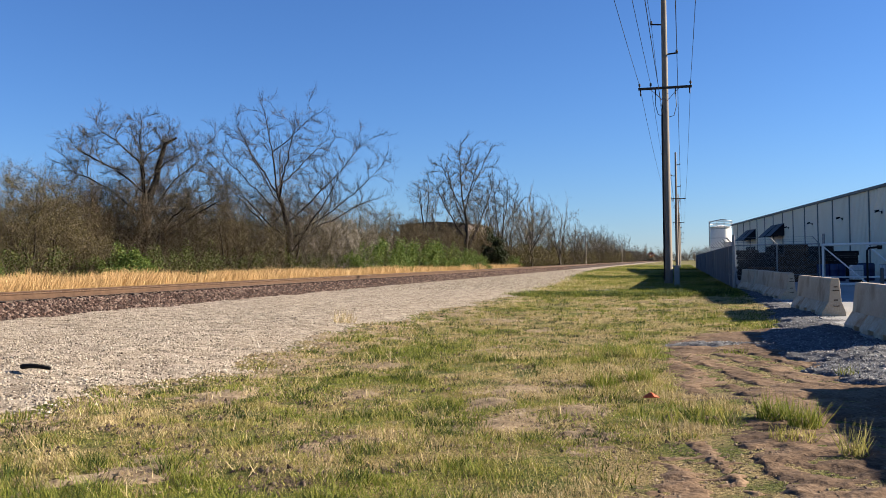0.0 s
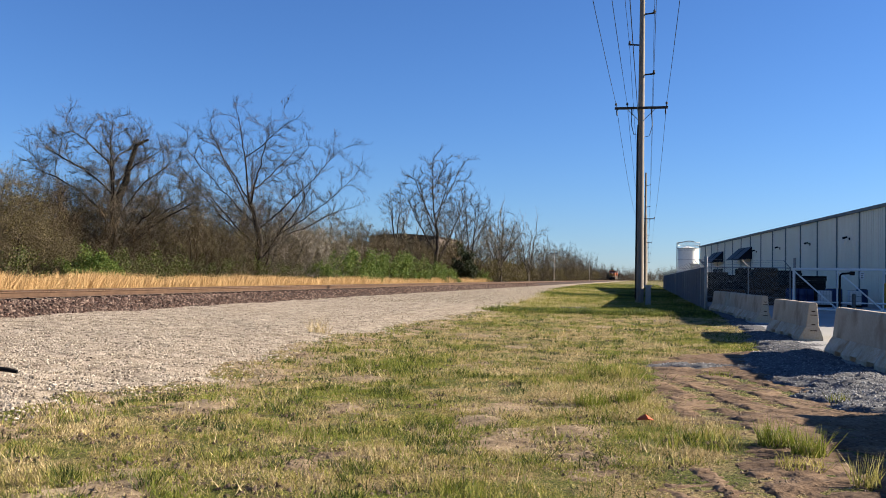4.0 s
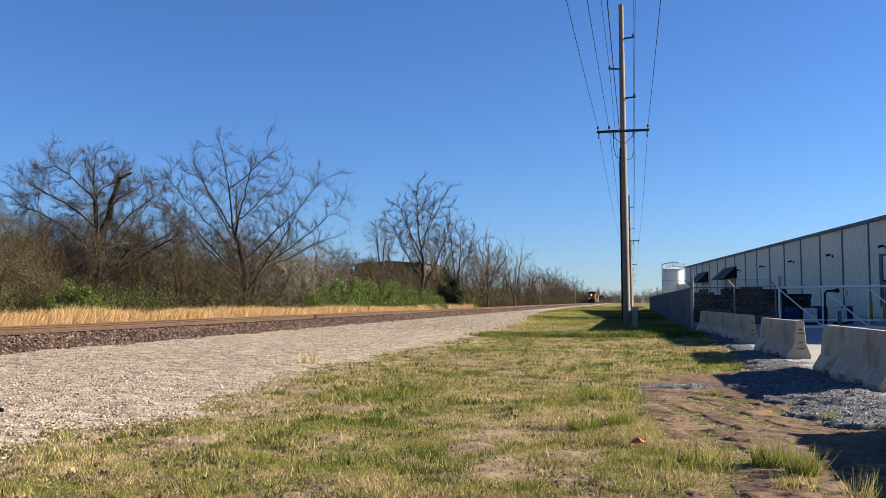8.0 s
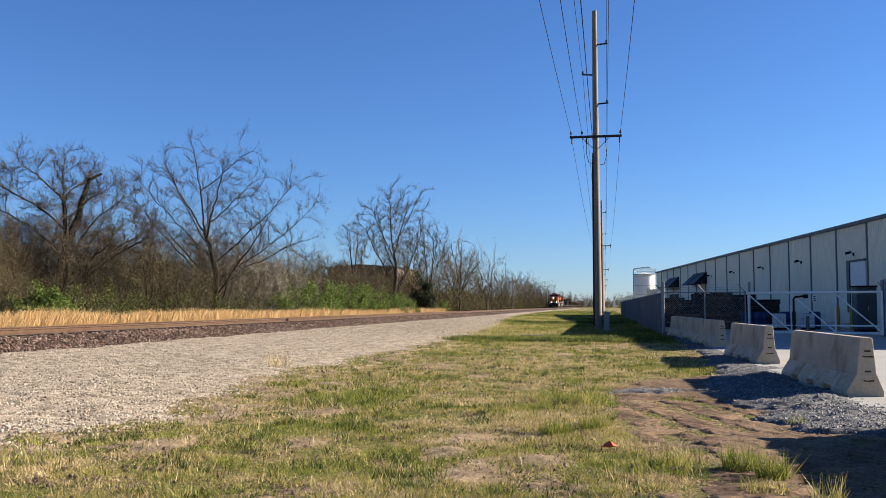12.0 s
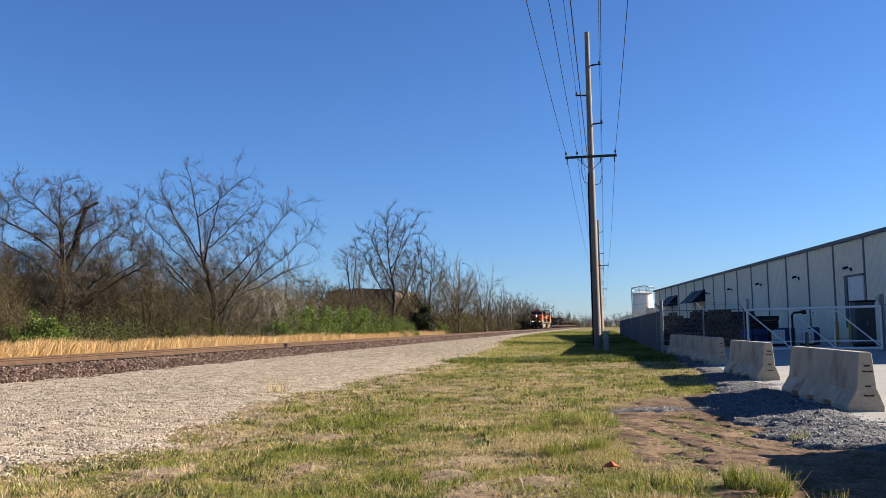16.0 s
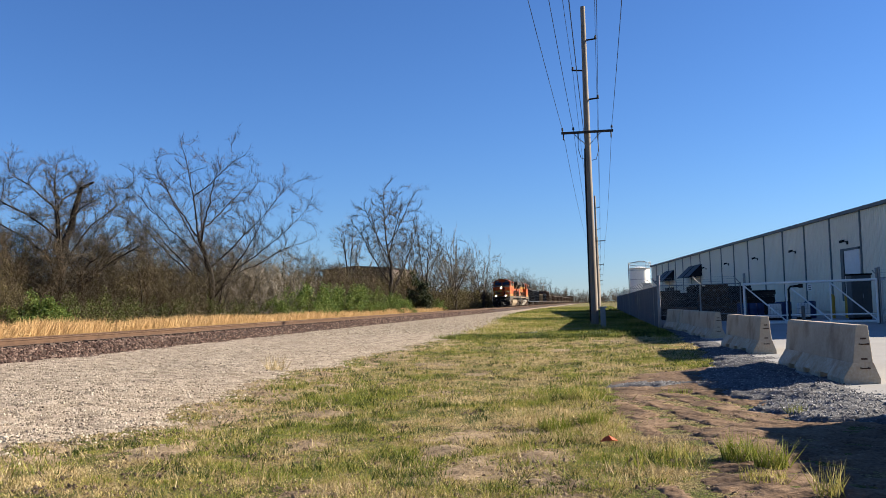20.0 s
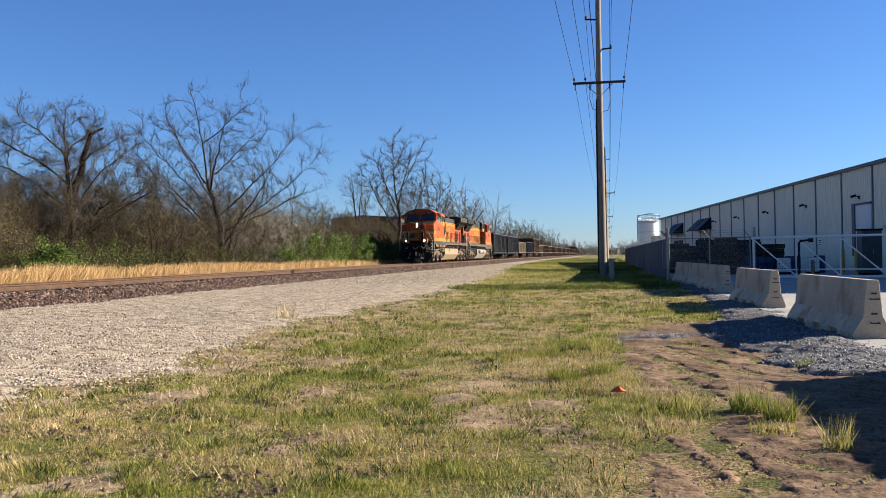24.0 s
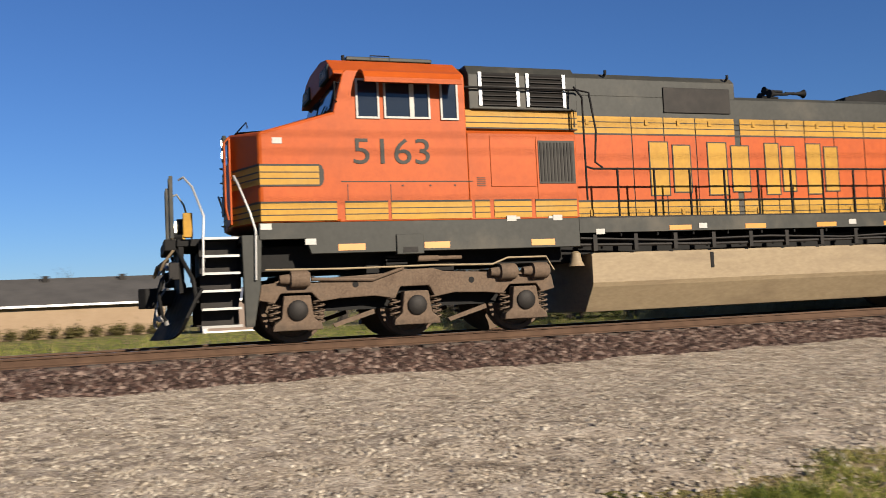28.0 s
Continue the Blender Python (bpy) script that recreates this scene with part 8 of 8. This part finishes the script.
for z in (1.78, 0.12, 0.42):
    part("rail", Geo().tube([(0, 0, z), (5.5, 0, z)], 0.045, 8), WHITE, gate2)
for k in range(4):
    part("upright", Geo().tube([(5.5 * k / 3, 0, 0.05), (5.5 * k / 3, 0, 1.8)], 0.035, 8), WHITE, gate2)
    if k < 3:
        part("brace", Geo().tube([(5.5 * k / 3, 0, 0.15), (5.5 * (k + 1) / 3, 0, 1.72)], 0.03, 8), WHITE, gate2)

reader = thing("card_reader_post", "black goose-neck card reader post on the slab", "reader post", at=pose(6.05, 31.4, 0.27))
part("post", Geo().tube([(0, 0, 0), (0, 0, 1.45), (0.06, 0, 1.53), (0.35, 0, 1.55)], 0.034, 10), BLACK, reader, smooth=True)
part("reader_box", Geo().box(0.30, 0.44, -0.06, 0.06, 1.48, 1.61), BLACK, reader, bevel=0.02)
part("foot_plate", Geo().box(-0.12, 0.12, -0.12, 0.12, 0, 0.02), BLACK, reader)
bollard = thing("steel_bollard", "grey steel bollard beside the reader post", "bollard", at=pose(6.55, 31.8, 0.27))
part("post", Geo().tube([(0, 0, 0), (0, 0, 0.85)], 0.06, 12), TRIMDARK, bollard, smooth=True)
part("cap", Geo().lathe([(0.06, 0), (0.05, 0.04), (0.02, 0.05)], "z", (0, 0, 0.85), 12), TRIMDARK, bollard, smooth=True)

for i, (x, y) in enumerate(((11.9, 50.6), (12.5, 50.2))):
    b = thing("yellow_bollard", "yellow painted bollard before the dock door", "bollard", "bollards at the dock", at=pose(x, y, 0.27))
    part("post", Geo().tube([(0, 0, 0), (0, 0, 1.15)], 0.11, 12), YELLOWPOST, b, smooth=True)
    part("cap", Geo().lathe([(0.11, 0), (0.09, 0.06), (0.02, 0.1)], "z", (0, 0, 1.15), 12), YELLOWPOST, b, smooth=True)


def tote(x, y, rz):
    t = thing("liquid_tote", "small white plastic liquid tote in a steel cage", "tote", "totes in the yard", at=pose(x, y, 0.27, 0, 0, rz) @ Matrix.Diagonal((0.5, 0.5, 0.75, 1)))
    part("pallet", Geo().box(-0.6, 0.6, -0.5, 0.5, 0.0, 0.14), GRILLE, t)
    part("bottle", Geo().box(-0.56, 0.56, -0.46, 0.46, 0.14, 1.1), WHITE, t, bevel=0.06)
    for k in range(5):
        x0 = -0.58 + 1.16 * k / 4
        part("cage_bar", Geo().tube([(x0, -0.5, 0.14), (x0, -0.5, 1.14)], 0.012, 5), GALV, t)
    for z in (0.4, 0.75, 1.12):
        part("cage_ring", Geo().tube([(-0.6, -0.5, z), (0.6, -0.5, z), (0.6, 0.5, z), (-0.6, 0.5, z), (-0.6, -0.5, z)], 0.012, 5), GALV, t)


for x, y, rz in ((8.9, 50.0, 8), (10.4, 50.4, 3)):
    tote(x, y, rz)
drum = None
for x, y in ((7.9, 50.9), (8.35, 51.5), (7.4, 50.6), (9.5, 51.6), (9.9, 52.3), (11.0, 51.6)):
    m = pose(x, y, 0.27)
    if drum is None:
        drum = thing("plastic_drum", "dark blue plastic drum standing in the yard", "drum", "drums in the yard", at=m)
        part("shell", Geo().lathe([(0.27, 0), (0.29, 0.03), (0.29, 0.28), (0.3, 0.3), (0.29, 0.33), (0.29, 0.58), (0.3, 0.6), (0.29, 0.63), (0.29, 0.86), (0.27, 0.9)], "z", (0, 0, 0), 18), BLUEPLASTIC, drum, smooth=True)
        part("lid", Geo().lathe([(0.25, 0), (0.25, 0.02), (0.1, 0.025)], "z", (0, 0, 0.9), 18), BLACK, drum, smooth=True)
    else:
        copy_thing(drum, m)


def pallet_stack(x, y, n, rz, tone):
    """A leaning stack of pallets: three stringers and a deck on each."""
    t = thing("pallet_stack", "stack of dark wooden pallets in the yard" if tone is PALLETDARK else "stack of orange-brown wooden pallets in the yard", "pallets", "pallet stacks", at=pose(x, y, 0.27, 0, 0, rz))
    r = random.Random(int(x * 100 + y * 10))
    for k in range(n):
        z = k * 0.134
        g = Geo().box(-0.6, 0.6, -0.5, 0.5, z + 0.108, z + 0.130)
        for yy in (-0.5, -0.05, 0.4):
            g.box(-0.6, 0.6, yy, yy + 0.1, z, z + 0.108)
        part("pallet", g, tone, t, at=pose(r.uniform(-0.05, 0.05), r.uniform(-0.04, 0.04), 0, 0, 0, r.uniform(-2.5, 2.5)))


PALLETDARK = surface("grey_weathered_pallet_wood", [(0.020, 0.017, 0.015), (0.055, 0.046, 0.039)], 3, 30, 0.95, 0, 0.3, 0.006, spread=0.3)
PALLETNEW = surface("orange_brown_pallet_wood", [(0.06, 0.034, 0.018), (0.12, 0.072, 0.038)], 3, 30, 0.95, 0, 0.3, 0.006, spread=0.3)
for x, y, n, rz, tone in ((5.0, 53.0, 9, 4, PALLETDARK), (6.5, 53.6, 15, -3, PALLETNEW), (5.8, 56.0, 14, 8, PALLETDARK), (4.2, 57.0, 13, 0, PALLETDARK), (7.9, 55.0, 14, 3, PALLETDARK), (5.4, 59.0, 12, -6, PALLETDARK), (4.3, 49.5, 6, 0, PALLETNEW), (6.3, 62.5, 15, 2, PALLETDARK), (5.9, 51.2, 11, 3, PALLETNEW), (7.2, 51.6, 8, -4, PALLETNEW), (9.6, 57.5, 12, 5, PALLETDARK), (8.3, 60.0, 13, -4, PALLETDARK)):
    pallet_stack(x, y, n, rz, tone)
cabinet = thing("equipment_cabinet", "dark grey steel equipment cabinet standing in the yard", "cabinet", at=pose(12.25, 46.9, 0.27, 0, 0, 5))
part("body", Geo().box(-0.46, 0.46, -0.35, 0.35, 0.10, 2.10), TRIMDARK, cabinet, bevel=0.02)
part("top", Geo().box(-0.50, 0.50, -0.39, 0.39, 2.10, 2.18), BLACK, cabinet, bevel=0.01)
part("plinth", Geo().box(-0.42, 0.42, -0.31, 0.31, 0.0, 0.10), BLACK, cabinet)
for k in (-1, 1):
    part("door", Geo().box(min(0.01 * k, 0.43 * k), max(0.01 * k, 0.43 * k), -0.375, -0.35, 0.16, 2.04), TRIMDARK, cabinet, bevel=0.008)
part("handle", Geo().box(0.03, 0.06, -0.40, -0.375, 1.0, 1.22), GALV, cabinet)

# storage tank at the far end
silo = thing("storage_tank", "white cylindrical storage tank with a railed top", "tank", at=pose(7.25, 168.0, 0.25) @ Matrix.Diagonal((0.85, 0.85, 0.90, 1)))
part("shell", Geo().lathe([(2.1, 0), (2.1, 7.3), (2.05, 7.55), (0.3, 8.0)], "z", (0, 0, 0), 36), WHITE, silo, smooth=True)
for z in (1.8, 3.6, 5.4, 7.2):
    part("hoop", Geo().lathe([(2.1, 0), (2.14, 0.01), (2.14, 0.07), (2.1, 0.08)], "z", (0, 0, z), 36), GALV, silo)
part("platform", Geo().lathe([(1.9, 7.55), (2.35, 7.55), (2.35, 7.63), (1.9, 7.63)], "z", (0, 0, 0), 36), GALV, silo)
for k in range(20):
    a = 2 * math.pi * k / 20
    part("rail_post", Geo().tube([(2.3 * math.cos(a), 2.3 * math.sin(a), 7.6), (2.3 * math.cos(a), 2.3 * math.sin(a), 8.75)], 0.03, 5), GALV, silo)
for z in (8.2, 8.75):
    part("rail_ring", Geo().tube([(2.3 * math.cos(2 * math.pi * k / 24), 2.3 * math.sin(2 * math.pi * k / 24), z) for k in range(25)], 0.03, 5), GALV, silo)
part("vent_pipe", Geo().tube([(-2.25, 0, 0), (-2.25, 0, 8.3), (-1.9, 0, 8.7), (0.2, 0, 9.05), (1.2, 0, 8.95)], 0.09, 8), GALV, silo, smooth=True)
part("control_hut", Geo().box(0.4, 3.4, -3.2, -1.4, 0, 4.6), GALV, silo, bevel=0.02)

# ---- houses beyond the field and the woods ----
TANWALL = surface("tan_siding", [(0.22, 0.155, 0.095), (0.27, 0.195, 0.125)], 0.5, 9, 0.85, 0, 0.1, 0.004)
SHEDWALL = surface("brown_shed_siding", [(0.154, 0.115, 0.091), (0.196, 0.147, 0.115)], 0.5, 9, 0.8, 0, 0.1, 0.004)
ROOFGREY = surface("grey_shingle_roof", [(0.0525, 0.049, 0.0455), (0.084, 0.077, 0.07)], 0.6, 14, 0.95, 0, 0.2, 0.01)
ROOFBROWN = surface("brown_shingle_roof", [(0.042, 0.0245, 0.0168), (0.07, 0.0434, 0.0315)], 0.6, 14, 0.95, 0, 0.2, 0.01)
BRICK = surface("red_brown_brick", [(0.14, 0.0525, 0.035), (0.196, 0.084, 0.056)], 3, 30, 0.9, 0, 0.3, 0.006)


def house(name, label, x0, x1, y0, y1, z0, eave, ridge, wall, roof, along="y", over=0.5, vents=(), windows=(), board=None):
    """A low gabled house with trim, vents on the roof and windows towards +x."""
    t = thing(name, label, "house" if name == "house" else "shed")
    part("wall", Geo().box(x0, x1, y0, y1, z0, eave), wall, t)
    xm = (x0 + x1) / 2
    part("roof", Geo().prism([(x0 - over, eave - 0.05), (xm, ridge), (x1 + over, eave - 0.05), (x1 + over, eave + 0.12), (xm, ridge + 0.18), (x0 - over, eave + 0.12)], "y", y0 - over, y1 + over), roof, t)
    for y in (y0, y1):
        part("gable", Geo().prism([(x0, eave), (x1, eave), (xm, ridge)], "y", y - 0.05, y + 0.05), wall, t)
    part("fascia", Geo().box(x1 + over - 0.02, x1 + over + 0.05, y0 - over, y1 + over, eave - 0.04, eave + 0.13), board or WHITE, t, "eave board")
    for y in vents:
        v = part("roof_vent", Geo().box(xm + 0.5, xm + 1.0, y - 0.25, y + 0.25, ridge - 0.2, ridge + 0.32), GRILLE, t)
    for y in windows:
        w = part("window", Geo().box(x1 - 0.02, x1 + 0.04, y - 0.7, y + 0.7, z0 + 1.0, z0 + 2.1), WHITE, t)
        part("pane", Geo().box(x1 + 0.04, x1 + 0.05, y - 0.6, y + 0.6, z0 + 1.1, z0 + 2.0), GLASSDARK, w)
    return t


house("house", "long low tan house with a grey shingle roof", -84, -72.6, -32, 2.6, 0.25, 2.6, 4.7, TANWALL, ROOFGREY, vents=(-0.4, -6.0, -16), windows=(-11.5, -20))
shed = house("shed", "brown metal shed with white corner trim", -70, -63.0, 4.8, 10.65, 0.25, 2.35, 3.1, SHEDWALL, GALV, over=0.15)
for y in (4.75, 10.7):
    part("corner_trim", Geo().box(-63.02, -62.92, y - 0.08, y + 0.08, 0.25, 2.4), WHITE, shed)
part("base_trim", Geo().box(-63.0, -62.94, 4.85, 10.6, 0.25, 0.36), WHITE, shed)
for k in range(14):
    yy = -9 + k * 0.95 + (k % 3) * 0.2
    s = tagged(new("hedge_shrub", leaf_mesh("hedge_shrub", np.random.default_rng(300 + k), np.random.default_rng(400 + k).normal(0, 1, (260, 3)) * np.array([0.22, 0.24, 0.2]) + np.array([0, 0, 0.45]), 0.09, LEAF_OLIVE)), "small rounded shrub along the house wall", "shrub", "shrubs along the house")
    s.location = (-72.0, yy, 0.25)
house("house", "brown-roofed house half hidden by brush", -57, -45, 45.5, 67, 0.25, 2.9, 5.15, SHEDWALL, ROOFBROWN, windows=(53, 58, 63))
chimney = thing("brick_chimney", "red brick chimney standing on the brown roof", "chimney", at=pose(-51, 53.7, 4.3))
part("stack", Geo().box(-0.4, 0.4, -0.5, 0.5, 0, 1.5), BRICK, chimney, bevel=0.01)
part("cap", Geo().box(-0.5, 0.5, -0.6, 0.6, 1.5, 1.7), BRICK, chimney, bevel=0.01)
part("pot", Geo().box(-0.35, 0.35, -0.42, 0.42, 1.7, 1.95), BRICK, chimney, bevel=0.01)
DULLWALL = surface("dull_brown_cladding", [(0.075, 0.058, 0.048), (0.10, 0.08, 0.066)], 0.5, 9, 0.85, 0, 0.1, 0.004)
house("house", "large dark flat building behind the trees", -58, -43, 190, 215, 0.25, 9.8, 10.3, DULLWALL, ROOFBROWN, board=DULLWALL)
house("house", "white house far behind the trees", -118, -108, 40, 50, 0.25, 2.6, 4.2, TANWALL, ROOFGREY, windows=(42, 48))

lamp_pole = thing("utility_pole", "dark wooden utility pole with a transformer", "utility pole", at=pose(-80.0, 15.25, 0.25))
part("shaft", Geo().tube([(0, 0, 0), (0, 0, 6.0)], 0.14, 10, 0.10), BARKDARK, lamp_pole, smooth=True)
part("transformer", Geo().lathe([(0.2, 0), (0.28, 0.04), (0.28, 0.75), (0.2, 0.82)], "z", (0.3, -0.25, 4.0), 14), GRILLE, lamp_pole, smooth=True)
part("crossarm", Geo().box(-0.06, 0.06, -0.7, 0.7, 5.7, 5.82), BARKDARK, lamp_pole)
for x, y in ((-20.8, 215.0), (-19.5, 330.0)):
    p = thing("utility_pole", "old wooden pole beside the far track", "utility pole", at=pose(x, y, 0.3))
    part("shaft", Geo().tube([(0, 0, 0), (0, 0, 7.5)], 0.13, 8, 0.09), POLEWOOD, p, smooth=True)
    part("crossarm", Geo().box(-0.9, 0.9, -0.06, 0.06, 6.9, 7.02), ARMWOOD, p)



def motions():
    """The train rolls down the straight track towards -y at an even speed, its locomotive wheels turning."""
    for ob, y0, turned in TRAIN:
        walk(ob, [(t, pose(TRACK_X, y + y0, RAIL_TOP, 0, 0, 180 if turned else 0)) for t, y in SPEED])
    step = 28.0 / 840
    for w, y0, r, turned in WHEELSETS:
        way = -1 if turned else 1
        rows = []
        for k in range(841):
            t = k * step
            run = 19.911 * t
            rows.append((t, Matrix.Translation((0, y0, r)) @ Matrix.Rotation(way * run / r, 4, "X")))
        walk(w, rows)


motions()
